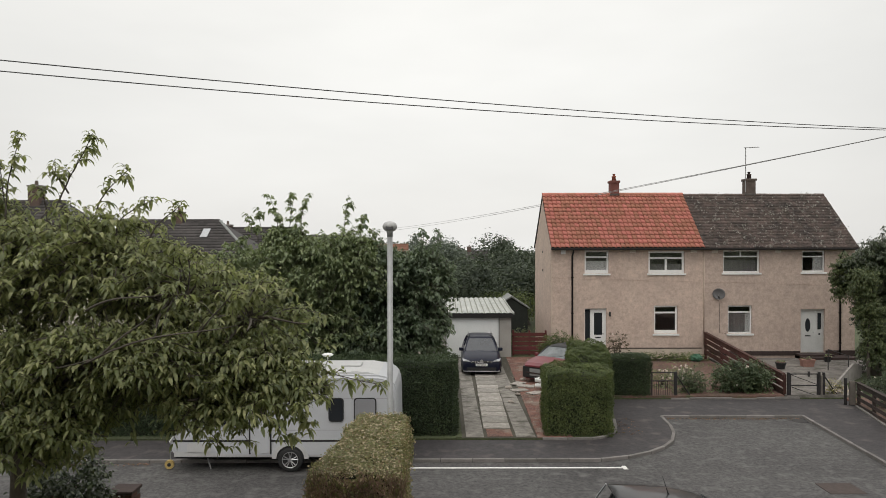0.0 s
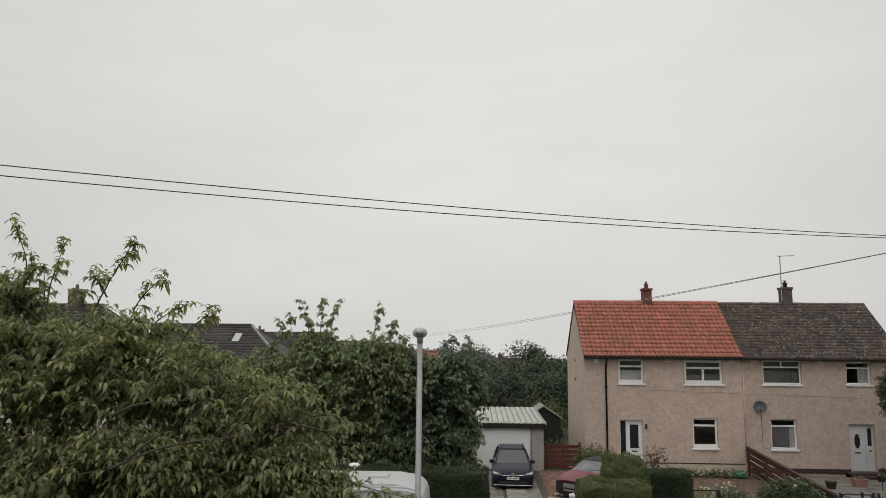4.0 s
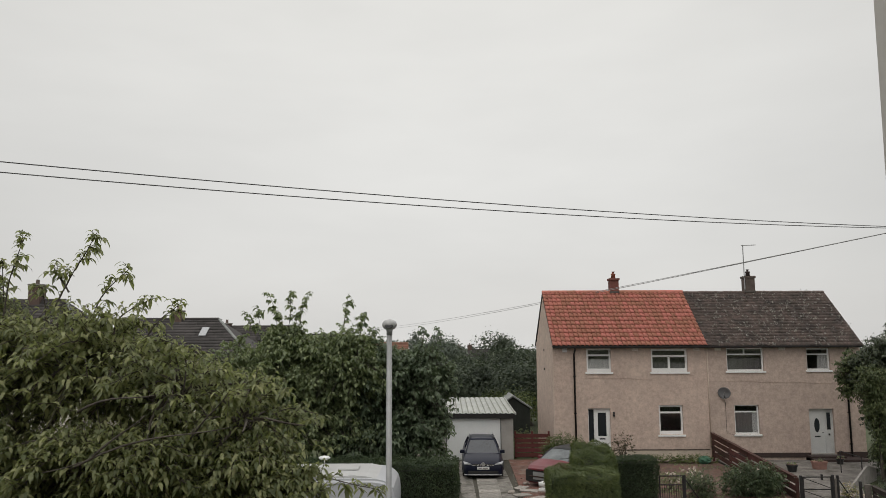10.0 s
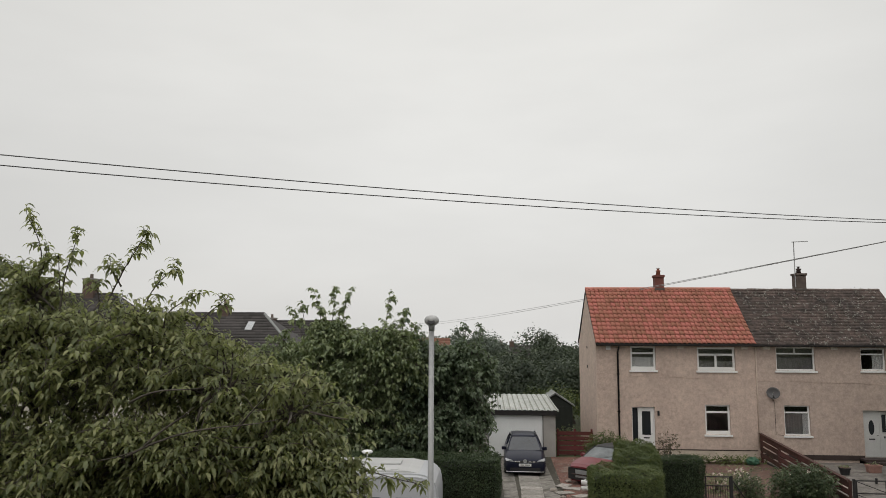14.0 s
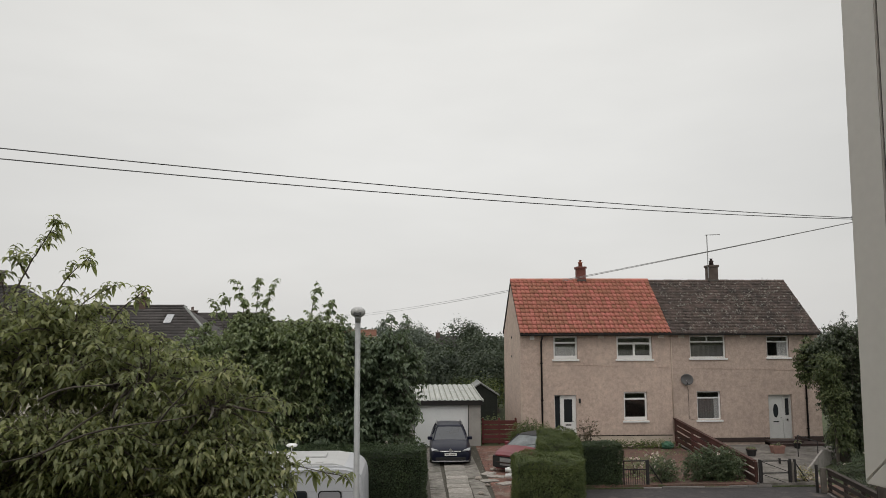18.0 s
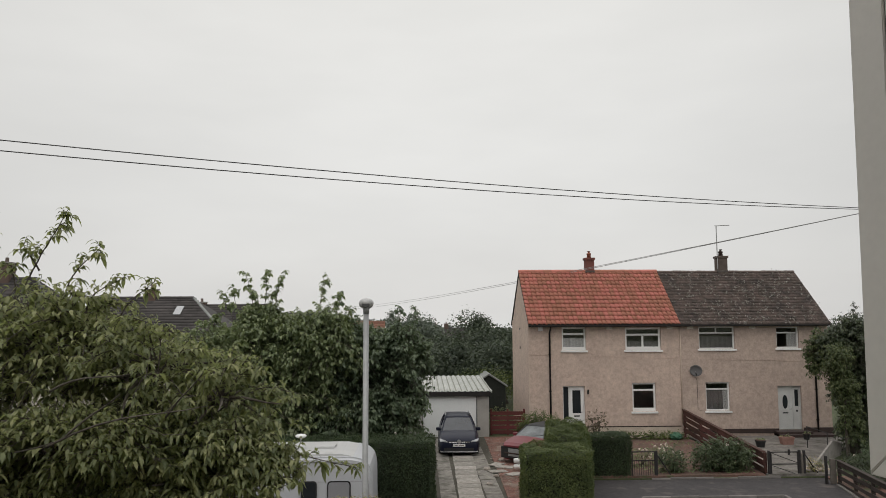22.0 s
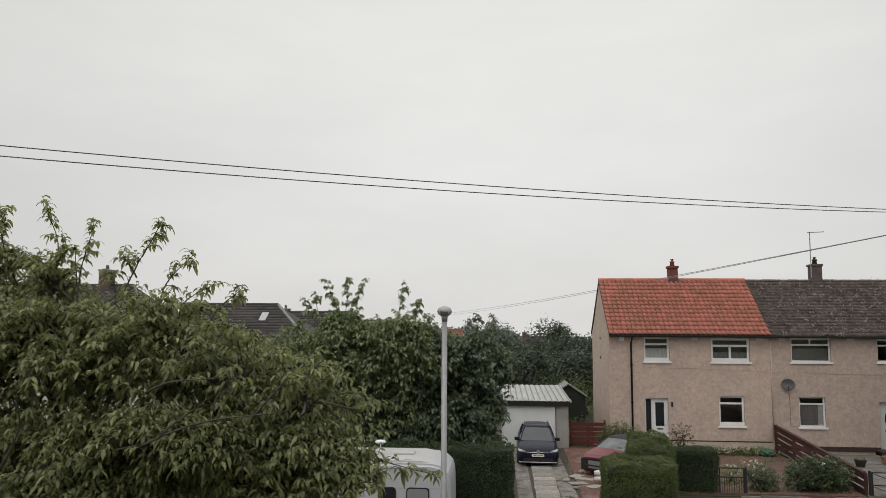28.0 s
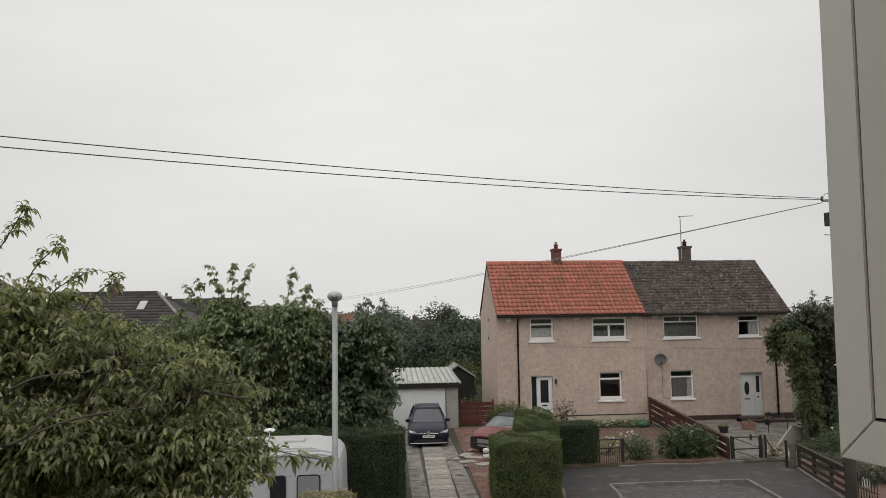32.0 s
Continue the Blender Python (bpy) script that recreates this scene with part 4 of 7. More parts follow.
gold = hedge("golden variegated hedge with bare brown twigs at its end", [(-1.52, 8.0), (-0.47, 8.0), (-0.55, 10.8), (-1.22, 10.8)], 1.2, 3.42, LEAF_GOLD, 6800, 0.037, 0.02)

# near cherry tree below the window
T1 = (-4.55, 7.7, 1.2)
def rel(x, y, z):
    return (x - T1[0], y - T1[1], z - T1[2])
LOBES1 = [(*rel(-6.4, 8.0, 5.95), 1.1, 1.2, 1.15, 1.7), (*rel(-5.0, 7.7, 5.7), 1.2, 1.2, 0.95, 1.9), (*rel(-3.8, 7.7, 5.72), 1.0, 1.1, 0.78, 1.6), (*rel(-2.8, 7.5, 5.48), 0.95, 1.0, 0.68, 0.75),
          (*rel(-2.0, 7.4, 5.25), 0.75, 0.8, 0.55, 0.42), (*rel(-5.6, 7.2, 4.75), 1.3, 0.9, 0.65, 1.2), (*rel(-4.2, 7.1, 4.68), 1.2, 0.8, 0.65, 1.3), (*rel(-3.0, 7.2, 4.85), 0.9, 0.7, 0.55, 0.9),
          (*rel(-2.0, 7.2, 4.8), 0.65, 0.5, 0.45, 0.45), (*rel(-4.9, 6.7, 4.3), 0.7, 0.4, 0.42, 0.6), (*rel(-4.05, 6.8, 4.12), 0.5, 0.3, 0.3, 0.35), (*rel(-3.7, 6.8, 4.35), 0.8, 0.4, 0.32, 0.5), (*rel(-5.8, 7.9, 6.7), 0.6, 0.5, 0.4, 0.2),
          (*rel(-5.0, 7.7, 6.5), 0.5, 0.4, 0.35, 0.14), (*rel(-1.65, 7.15, 4.62), 0.6, 0.4, 0.22, 0.3), (*rel(-2.35, 7.1, 4.5), 0.5, 0.4, 0.36, 0.5), (*rel(-3.2, 6.7, 4.9), 1.0, 0.3, 0.4, 0.6)]
leafy_tree("leafy cherry tree with long drooping leaves in the garden", T1, 3.0, 0.13, LOBES1, 960, 7, 0.106, 0.18, LEAF_NEAR, width=0.32, droop=0.6, droop_dir=-0.06, tip=0.1, tufts=12,
           arms=[(rel(-4.3, 7.2, 4.35), rel(-3.16, 6.4, 5.02), 0.026), (rel(-3.2, 6.4, 5.0), rel(-1.78, 6.2, 5.36), 0.018), (rel(-4.3, 6.8, 4.6), rel(-3.05, 6.2, 5.07), 0.02), (rel(-3.3, 6.6, 5.45), rel(-2.42, 6.2, 5.63), 0.018),
                 (rel(-3.0, 6.3, 5.1), rel(-2.52, 6.2, 5.46), 0.016), (rel(-4.5, 7.5, 5.9), rel(-4.0, 7.3, 6.45), 0.016), (rel(-2.3, 6.7, 5.2), rel(-1.85, 6.3, 5.64), 0.014), (rel(-5.3, 6.8, 5.6), rel(-5.7, 6.4, 6.4), 0.02),
                 (rel(-4.6, 7.2, 4.4), rel(-6.0, 6.3, 5.2), 0.03), (rel(-4.7, 6.6, 4.7), rel(-4.3, 6.2, 5.4), 0.02)],
           wands=[(rel(-4.65, 7.6, 6.25), rel(-4.44, 7.5, 7.11), 9), (rel(-4.12, 7.6, 6.4), rel(-3.68, 7.5, 7.18), 9), (rel(-3.97, 7.6, 6.6), rel(-4.08, 7.5, 6.84), 3), (rel(-3.71, 7.6, 6.25), rel(-3.32, 7.5, 6.80), 6),
                  (rel(-3.47, 7.6, 6.15), rel(-3.07, 7.5, 6.50), 5), (rel(-3.13, 7.6, 6.1), rel(-2.75, 7.5, 6.46), 4), (rel(-4.2, 7.6, 6.3), rel(-4.2, 7.5, 6.62), 3), (rel(-5.06, 7.7, 6.4), rel(-5.10, 7.6, 7.36), 9),
                  (rel(-5.42, 7.7, 6.5), rel(-5.56, 7.6, 7.32), 9), (rel(-5.71, 7.7, 6.6), rel(-5.75, 7.6, 7.45), 9), (rel(-5.32, 7.7, 6.2), rel(-4.87, 7.6, 6.96), 7), (rel(-4.69, 7.7, 6.2), rel(-4.70, 7.6, 6.90), 6),
                  (rel(-6.3, 7.9, 6.5), rel(-6.1, 7.9, 7.5), 8), (rel(-6.8, 7.9, 6.5), rel(-6.6, 7.9, 7.6), 8), (rel(-2.2, 7.3, 4.9), rel(-0.74, 7.2, 4.66), 13), (rel(-2.4, 7.3, 4.8), rel(-1.42, 7.2, 4.25), 14),
                  (rel(-2.4, 7.3, 4.9), rel(-1.25, 7.2, 4.82), 12), (rel(-2.6, 7.3, 4.7), rel(-2.0, 7.2, 4.1), 6), (rel(-2.8, 7.3, 4.7), rel(-2.25, 7.2, 4.05), 6), (rel(-3.2, 7.3, 4.7), rel(-2.6, 7.2, 4.2), 4),
                  (rel(-3.0, 7.3, 4.6), rel(-2.35, 7.2, 4.3), 6), (rel(-2.6, 7.3, 4.75), rel(-1.75, 7.2, 4.45), 13), (rel(-2.2, 7.3, 4.85), rel(-1.5, 7.2, 4.75), 11), (rel(-2.3, 7.3, 4.6), rel(-1.6, 7.2, 4.15), 11)])

# dark trees behind the caravan
T2 = (-1.2, 26.0, 0.12)
leafy_tree("dense dark green garden tree behind the parked caravan", T2, 2.4, 0.22,
           [(0.2, 0, 4.25, 1.45, 1.5, 1.8, 2), (-1.5, 0, 4.5, 1.6, 1.6, 1.8, 1.8), (0.0, -0.3, 2.7, 1.35, 1.5, 1.3, 1.4), (-1.2, -0.6, 2.4, 2.0, 1.5, 1.4, 1.2)],
           430, 8, 0.18, 0.34, LEAF_DARK, tufts=14, width=0.47, wands=[((0.9, 0, 5.2), (1.0, 0, 6.15), 3), ((-1.75, 0, 5.2), (-1.7, 0, 6.7), 6), ((0.4, 0, 5.5), (0.5, 0, 6.2), 3)])
T3 = (-5.6, 25.5, 0.12)
leafy_tree("green garden tree with upright leafy shoots", T3, 2.4, 0.2,
           [(0.2, 0, 4.6, 1.9, 1.7, 1.65, 1.7), (-1.8, 0, 4.3, 1.9, 1.8, 1.7, 1.4), (2.0, -0.3, 4.85, 1.6, 1.4, 1.6, 1.9), (1.4, -0.3, 3.0, 2.0, 1.6, 1.6, 1.2), (-1.0, -0.3, 2.6, 2.4, 1.6, 1.6, 1.0), (0.0, 0, 5.9, 0.9, 0.6, 0.5, 0.3)],
           560, 8, 0.18, 0.34, LEAF_MID, tufts=14, width=0.47, wands=[((-0.4, 0, 5.6), (-0.56, 0, 7.4), 9), ((0.0, 0, 5.8), (0.13, 0, 7.54), 9), ((0.7, 0, 5.6), (0.75, 0, 7.38), 8), ((1.86, 0, 5.5), (2.18, 0, 7.25), 9), ((-0.9, 0, 5.6), (-1.4, 0, 6.7), 6),
                                               ((-0.7, 0.2, 5.6), (-0.95, 0, 6.9), 6), ((0.3, 0.2, 5.6), (0.45, 0, 6.8), 5), ((-0.2, 0.2, 5.6), (-0.25, 0, 6.9), 6), ((2.8, 0, 5.3), (2.71, 0, 6.7), 6), ((2.6, 0, 5.3), (3.1, 0, 6.2), 4), ((-1.6, 0, 5.2), (-1.5, 0, 6.1), 4)])


# ---- roofs: tiles one by one on the red roof, joined on the old one ----
OVER = 0.30
RISE = (ZR - ZE) / (RIDGE_Y - FY)
SLOPE = math.atan(RISE)
SLOPE_LEN = (RIDGE_Y - FY + OVER) / math.cos(SLOPE)


TILE_PROFILE = [(0.0, -0.035), (0.05, 0.0), (0.12, 0.02), (0.26, 0.031), (0.46, 0.030), (0.60, 0.018), (0.68, -0.004), (0.82, -0.008), (0.94, -0.008), (1.0, -0.035)]


def tile_arrays(w, l):
    """Corners and faces of an interlocking roof tile with one round roll; x across, y up the slope."""
    V = [(x * w, 0.0, z + 0.064) for x, z in TILE_PROFILE] + [(x * w, l, z - 0.002) for x, z in TILE_PROFILE] + [(x * w, 0.004, z + 0.022) for x, z in TILE_PROFILE]
    k = len(TILE_PROFILE)
    F = [(i, i + 1, k + i + 1, k + i) for i in range(k - 1)] + [(2 * k + i, 2 * k + i + 1, i + 1, i) for i in range(k - 1)]
    return np.array(V), np.array(F)


COLS, ROWS_T, SINGLE = 33, 14, 9
tw, tl = (XP - XL + 0.03) / COLS, SLOPE_LEN / ROWS_T
tile_v, tile_f = tile_arrays(tw, tl * 1.16)
red_tile = arrays_mesh("tile", tile_v, tile_f, TILE_RED)
z_eave = ZE - OVER * RISE + 0.06
V, F = [], []
for r in range(ROWS_T):
    for c in range(COLS):
        s = r * tl
        m = pose(XL - 0.04 + c * tw, FY - OVER + s * math.cos(SLOPE), z_eave + s * math.sin(SLOPE) + 0.012, math.degrees(SLOPE) + rng.normal(0, 0.35), rng.normal(0, 0.4), rng.normal(0, 0.3))
        if r < SINGLE:
            part("tile", red_tile, TILE_RED, roof_a, at=m)
        else:
            k = Matrix.Diagonal((1, 1 if r < ROWS_T - 1 else 0.8, 1, 1))
            F.append(tile_f + len(V) * len(tile_v))
            V.append(tile_v @ np.array((m @ k).to_3x3()).T + np.array(m.translation))
tagged(part("tiling", arrays_mesh("tiling", np.vstack(V), np.vstack(F), TILE_RED_JOINED), TILE_RED_JOINED, roof_a), kind="stuff")
ridge_mesh = mesh_of(loft(bmesh.new(), [[(x, 0.16 * math.cos(a * math.pi / 8), 0.11 * math.sin(a * math.pi / 8) - 0.03) for a in range(-1, 10)] for x in (0.005, 0.44)]), "ridge_tile", TILE_RED)
ridge_grey = ridge_mesh.copy()
ridge_grey.materials[0] = TILE_GREY
for i in range(17):
    part("ridge_tile", ridge_mesh, TILE_RED, roof_a, at=pose(XL - 0.03 + i * 0.4465, RIDGE_Y, ZR + 0.055, 0, -0.3))
    part("ridge_tile", ridge_grey, TILE_GREY, roof_b, at=pose(XP + 0.01 + i * 0.447, RIDGE_Y, ZR - 0.01 + rng.normal(0, 0.006), 0, rng.normal(0, 0.4)))


def tile_field(name, x0, x1, y0, z0, slope, length, w, l, mat, parent, jitter=0.012, shrink=0.0):
    """A joined field of plain tiles up a slope that faces -y; shrink: how far each row's ends step in (for hips)."""
    V, F = [], []
    rows = int(length / l)
    cs, sn = math.cos(slope), math.sin(slope)
    for r in range(rows):
        a, b = x0 + shrink * r, x1 - shrink * r
        n = max(1, int((b - a) / w))
        ww = (b - a) / n
        for c in range(n):
            xa = a + c * ww + 0.004 + (0.5 * ww if r % 2 else 0) * 0.0
            xb = xa + ww - 0.008
            k = len(V)
            t1, t2 = 0.016 + rng.normal(0, jitter), 0.016 + rng.normal(0, jitter)
            s0, s1 = r * l + rng.normal(0, jitter), (r + 1.06) * l
            for (x, s, t) in ((xa, s0, t1 - 0.03), (xb, s0, t2 - 0.03), (xa, s0, t1), (xb, s0, t2), (xa, s1, 0.004), (xb, s1, 0.004)):
                V.append((x, y0 + s * cs - t * sn, z0 + s * sn + t * cs))
            F += [(k, k + 1, k + 3, k + 2), (k + 2, k + 3, k + 5, k + 4)]
    me = arrays_mesh(name, V, F, mat)
    return tagged(part(name, me, mat, parent), kind="stuff")


tile_field("tiling", XP + 0.01, XR + 0.04, FY - OVER, z_eave + 0.004, SLOPE, SLOPE_LEN, 0.27, 0.235, TILE_GREY, roof_b)

# moss tufts on the old roof
mn = 330
mx, ms = XP + 0.3 + (XR - XP - 0.4) * rng.random(mn), rng.random(mn) * SLOPE_LEN * 0.95
mx, ms = mx + 0.35 * np.sin(ms * 3.1) * (mx < XR - 0.6) * (mx > XP + 0.7), np.clip(ms + 0.3 * np.sin(mx * 2.3), 0, SLOPE_LEN * 0.96)
mp_ = np.c_[mx, FY - OVER + ms * math.cos(SLOPE) - 0.04 * math.sin(SLOPE), z_eave + ms * math.sin(SLOPE) + 0.05]
mp_ = np.repeat(mp_, 14, 0) + rng.normal(0, 1, (mn * 14, 3)) * np.repeat(rng.uniform(0.015, 0.06, (mn, 1)), 14, 0)
MOSS = material("moss", (0.29, 0.275, 0.24), 0.95, 0.4, 6.0, 60.0, 0.3, island=0.5)
tagged(part("moss", chips_mesh("moss", mp_, np.tile([0, -0.6, 0.8], (len(mp_), 1)), rng.uniform(0.025, 0.075, len(mp_)), MOSS), MOSS, roof_b), kind="stuff")


def rainwater(house, x0, x1, pipe_x, y, z):
    bm = bmesh.new()
    prof = [(y - 0.12 + 0.05 * math.cos(a * math.pi / 6), z + 0.05 * math.sin(a * math.pi / 6)) for a in range(6, 13)]
    inner = [(y - 0.12 + 0.042 * math.cos(a * math.pi / 6), z + 0.042 * math.sin(a * math.pi / 6)) for a in range(12, 5, -1)]
    prism(bm, prof + inner, 0, x0, x1)
    part("gutter", bm, BLACK_PIPE, house)
    part("fascia", new_box(x0, x1, y - 0.055, y - 0.03, z - 0.03, z + 0.07), BLACK_PIPE, house)
    dp = part("downpipe", new_tube([(pipe_x, y - 0.12, z - 0.04), (pipe_x, y - 0.1, z - 0.16), (pipe_x, FY - 0.06, z - 0.34), (pipe_x, FY - 0.06, 0.25)], 0.045, 10), BLACK_PIPE, house, smooth=True)
    for zz in (0.9, 2.4, 4.2):
        part("clip", new_box(pipe_x - 0.07, pipe_x + 0.07, FY - 0.08, FY - 0.003, zz, zz + 0.05, bevel=0.005), BLACK_PIPE, dp)


rainwater(house_a, XL - 0.04, XP - 0.003, 6.452, FY - OVER + 0.06, z_eave - 0.05)
rainwater(house_b, XP + 0.003, XR + 0.04, 19.808, FY - OVER + 0.06, z_eave - 0.05)
part("party_pipe", new_tube([(13.017, FY - 0.03, ZE - 0.15), (13.017, FY - 0.03, 0.8)], 0.03, 8), BEIGE_PIPE, house_a, "beige painted service pipe", smooth=True)
part("base_course", new_box(XL - 0.03, 7.044, FY - 0.03, FY - 0.002, 0.45, 0.50), PLINTH_DARK, house_a)
part("base_course", new_box(8.199, XP - 0.05, FY - 0.03, FY - 0.002, 0.655, 0.70), PLINTH_DARK, house_a)
part("plinth", new_box(8.199, XP - 0.05, FY - 0.02, FY - 0.002, 0.12, 0.653), PLINTH, house_a)
part("base_course", new_box(XP + 0.05, 17.835, FY - 0.03, FY - 0.002, 0.3, 0.52), PLINTH_DARK, house_b)
part("base_course", new_box(19.103, XR + 0.02, FY - 0.03, FY - 0.002, 0.25, 0.55), PLINTH_DARK, house_b)
for px_ in (9.467, 12.510):
    part("wall_vent", new_box(px_ - 0.15, px_ + 0.15, FY - 0.045, FY - 0.003, ZE - 0.44, ZE - 0.24, bevel=0.01), VENT, house_a, "cream louvred wall vent")
for px_ in (13.553, 16.708):
    part("wall_vent", new_box(px_ - 0.15, px_ + 0.15, FY - 0.045, FY - 0.003, ZE - 0.44, ZE - 0.24, bevel=0.01), VENT, house_b, "cream louvred wall vent")
part("alarm_box", new_box(5.889, 6.114, FY - 0.08, FY - 0.002, ZE - 0.50, ZE - 0.26, bevel=0.02), UPVC, house_a)
part("door_lamp", new_box(8.284, 8.368, FY - 0.1, FY - 0.002, 2.268, 2.494, bevel=0.02), PLASTIC, house_a)
part("corner_bead", new_box(XL - 0.012, XL + 0.035, FY - 0.012, FY - 0.002, 0.55, ZE - 0.22), BEIGE_PIPE, house_a)
for yv, zv in ((38.55, 5.45), (38.55, 4.45)):
    part("gable_vent", new_box(XL - 0.03, XL - 0.002, yv - 0.08, yv + 0.08, zv - 0.06, zv + 0.06, bevel=0.008), PLASTIC, house_a)
part("flue", new_tube([(XL - 0.12, 37.2, 1.0), (XL + 0.02, 37.2, 1.0)], 0.06, 10), PLASTIC, house_a)
cab = [(XL + (XR - XL) * i / 16, FY - 0.012, 4.184 - 0.4 * i / 16 + 0.02 * math.sin(i * 2.1)) for i in range(17)]
part("wall_cable", new_tube(cab, 0.006, 5), HARLING, house_a)
# steps and threshold of the second door
for i, (d, z) in enumerate(((0.9, 0.33), (0.55, 0.42))):
    part("step", new_box(17.582, 20.174 - 0.9 * i, FY - d, FY - 0.004, 0.18, z, bevel=0.015), PLINTH_DARK, house_b)


def chimney(house, x0, x1, ztop, mat, pots, label):
    w = x1 - x0
    bm = new_box(x0, x1, RIDGE_Y - w * 0.55, RIDGE_Y + w * 0.55, ZR - 0.5, ztop - 0.22, bevel=0.01)
    ch = part("chimney", bm, mat, house, label)
    part("coping", new_box(x0 - 0.05, x1 + 0.05, RIDGE_Y - w * 0.55 - 0.05, RIDGE_Y + w * 0.55 + 0.05, ztop - 0.22, ztop - 0.10, bevel=0.02), mat, ch)
    part("flashing", new_box(x0 - 0.02, x1 + 0.02, RIDGE_Y - w * 0.55 - 0.02, RIDGE_Y + w * 0.55 + 0.02, ZR - 0.03, ZR + 0.07, bevel=0.01), SOOT, ch)
    xm = (x0 + x1) / 2
    bm = new_tube([(xm, RIDGE_Y, ztop - 0.11), (xm, RIDGE_Y, ztop + 0.08), (xm, RIDGE_Y, ztop + 0.1), (xm, RIDGE_Y, ztop + 0.16)], [0.13, 0.1, 0.13, 0.12], 12)
    part("chimney_pot", bm, pots, ch, smooth=True)
    part("cowl", new_tube([(xm, RIDGE_Y, ztop + 0.15), (xm, RIDGE_Y, ztop + 0.24), (xm, RIDGE_Y, ztop + 0.27)], [0.05, 0.06, 0.10], 10), pots, ch)


chimney(house_a, 9.036, 9.495, 9.377, BRICK_RED, CLAY, "rebuilt red brick chimney stack")
chimney(house_b, 16.33, 16.83, 9.469, BRICK_GREY, PLINTH_DARK, "sooty old brick chimney stack")

aerial = thing("roof_aerial", pose(16.290, 38.45, 8.653), "thin metal television aerial strapped to a chimney", "aerial")
part("mast", new_tube([(0, 0, 0), (0, 0, 11.054 - 8.653)], 0.026, 6), LAMP_GREY, aerial)
hz = 11.023 - 8.653
part("boom", new_tube([(-0.1, 0, hz), (0.65, -0.2, hz + 0.01)], 0.022, 6), LAMP_GREY, aerial)
for k in range(7):
    part("element", new_tube([(0.08 * k, -0.02 * k - 0.12, hz), (0.08 * k, -0.02 * k + 0.12, hz)], 0.005, 4), GALV, aerial)
part("bracket", new_tube([(0, 0, 0.5), (0.12, 0.1, 0.5)], 0.015, 5), GALV, aerial)

dish = thing("satellite_dish", pose(13.665, FY - 0.28, 3.395), "grey round satellite dish on the house wall", "satellite dish")
bm = bmesh.new()
prev = None
for r, d in ((0.01, 0.08), (0.12, 0.07), (0.22, 0.045), (0.3, 0.0), (0.305, 0.01)):
    ring = [bm.verts.new((r * math.cos(a * math.pi / 10), d, r * 0.95 * math.sin(a * math.pi / 10))) for a in range(20)]
    if prev:
        for k in range(20):
            bm.faces.new((prev[k], prev[(k + 1) % 20], ring[(k + 1) % 20], ring[k]))
    prev = ring
part("reflector", bm, material("dish_grey", (0.17, 0.17, 0.175), 0.6, 0.15, 4.0, 40.0, 0.0), dish, smooth=True, at=pose(0, 0, 0, 12, 0, -25))
part("arm", new_tube([(0.0, 0.05, -0.3), (-0.1, -0.28, -0.16)], 0.014, 6), GALV, dish)
part("receiver", new_tube([(-0.1, -0.3, -0.18), (-0.08, -0.2, -0.12)], 0.035, 8), PLASTIC, dish)
part("wall_mount", new_tube([(0, 0.06, -0.05), (0.0, 0.27, -0.1), (0, 0.27, -0.3)], 0.02, 6), GALV, dish)
part("lead", new_tube([(0.05, 0.265, -0.2), (0.14, 0.265, -0.5), (0.14, 0.265, -1.95), (0.5, 0.265, -2.0)], 0.008, 5), PLASTIC, dish)


# ---- garage, shed and fence beyond the driveway ----
GX0, GX1, GY = -0.546, 3.476, 36.3
gar = thing("garage", pose(0, 0, 0.12), "pale precast concrete garage with a white door", "garage")
DX0, DX1 = 0.144, 2.873
part("front_wall", wall_mesh(GX0, GX1, 0.0, 2.16, GY, GY + 0.08, [(DX0, DX1, 0.0, 2.05)], GARAGE_WALL), GARAGE_WALL, gar)
for a, b in ((GX0, GX0 + 0.08), (GX1 - 0.08, GX1)):
    part("side_wall", new_box(a, b, GY + 0.084, GY + 6.2, 0, 2.2), GARAGE_WALL, gar)
part("back_wall", new_box(GX0 + 0.084, GX1 - 0.084, GY + 6.1, GY + 6.2, 0, 2.3), GARAGE_WALL, gar)
gd = part("door", new_box(DX0 + 0.03, DX1 - 0.03, GY + 0.03, GY + 0.06, 0.02, 2.03, bevel=0.008), GARAGE_DOOR, gar, "plain white up-and-over door")
part("handle", new_tube([((DX0 + DX1) / 2, GY + 0.03, 0.75), ((DX0 + DX1) / 2, GY - 0.01, 0.75)], 0.03, 8), PLASTIC, gd)
for a in (DX0, DX1 - 0.028):
    part("door_post", new_box(a, a + 0.028, GY - 0.02, GY + 0.07, 0, 2.05), PLASTIC, gar)
part("fascia", new_box(GX0 - 0.1, GX1 + 0.06, GY - 0.15, GY - 0.11, 2.02, 2.25, bevel=0.006), BLACK_PIPE, gar)
part("soffit", new_box(GX0 - 0.1, GX1 + 0.06, GY - 0.108, GY + 0.08, 2.165, 2.2), BLACK_PIPE, gar)
bm = bmesh.new()                 # corrugated sheets, rising to the back
n = 15 * 8
prof = [((GX0 - 0.12) + (GX1 - GX0 + 0.26) * i / n, 0.026 * max(-0.2, min(1.0, 1.8 * math.sin(2 * math.pi * i / 8)))) for i in range(n + 1)]
rows = [[bm.verts.new((x, yy, zz + h + t)) for x, h in prof] for (yy, zz, t) in ((GY - 0.16, 2.27, -0.012), (GY - 0.16, 2.27, 0.0), (GY + 6.3, 2.52, 0.0))]
for r0, r1 in zip(rows, rows[1:]):
    for k in range(n):
        bm.faces.new((r0[k], r0[k + 1], r1[k + 1], r1[k]))
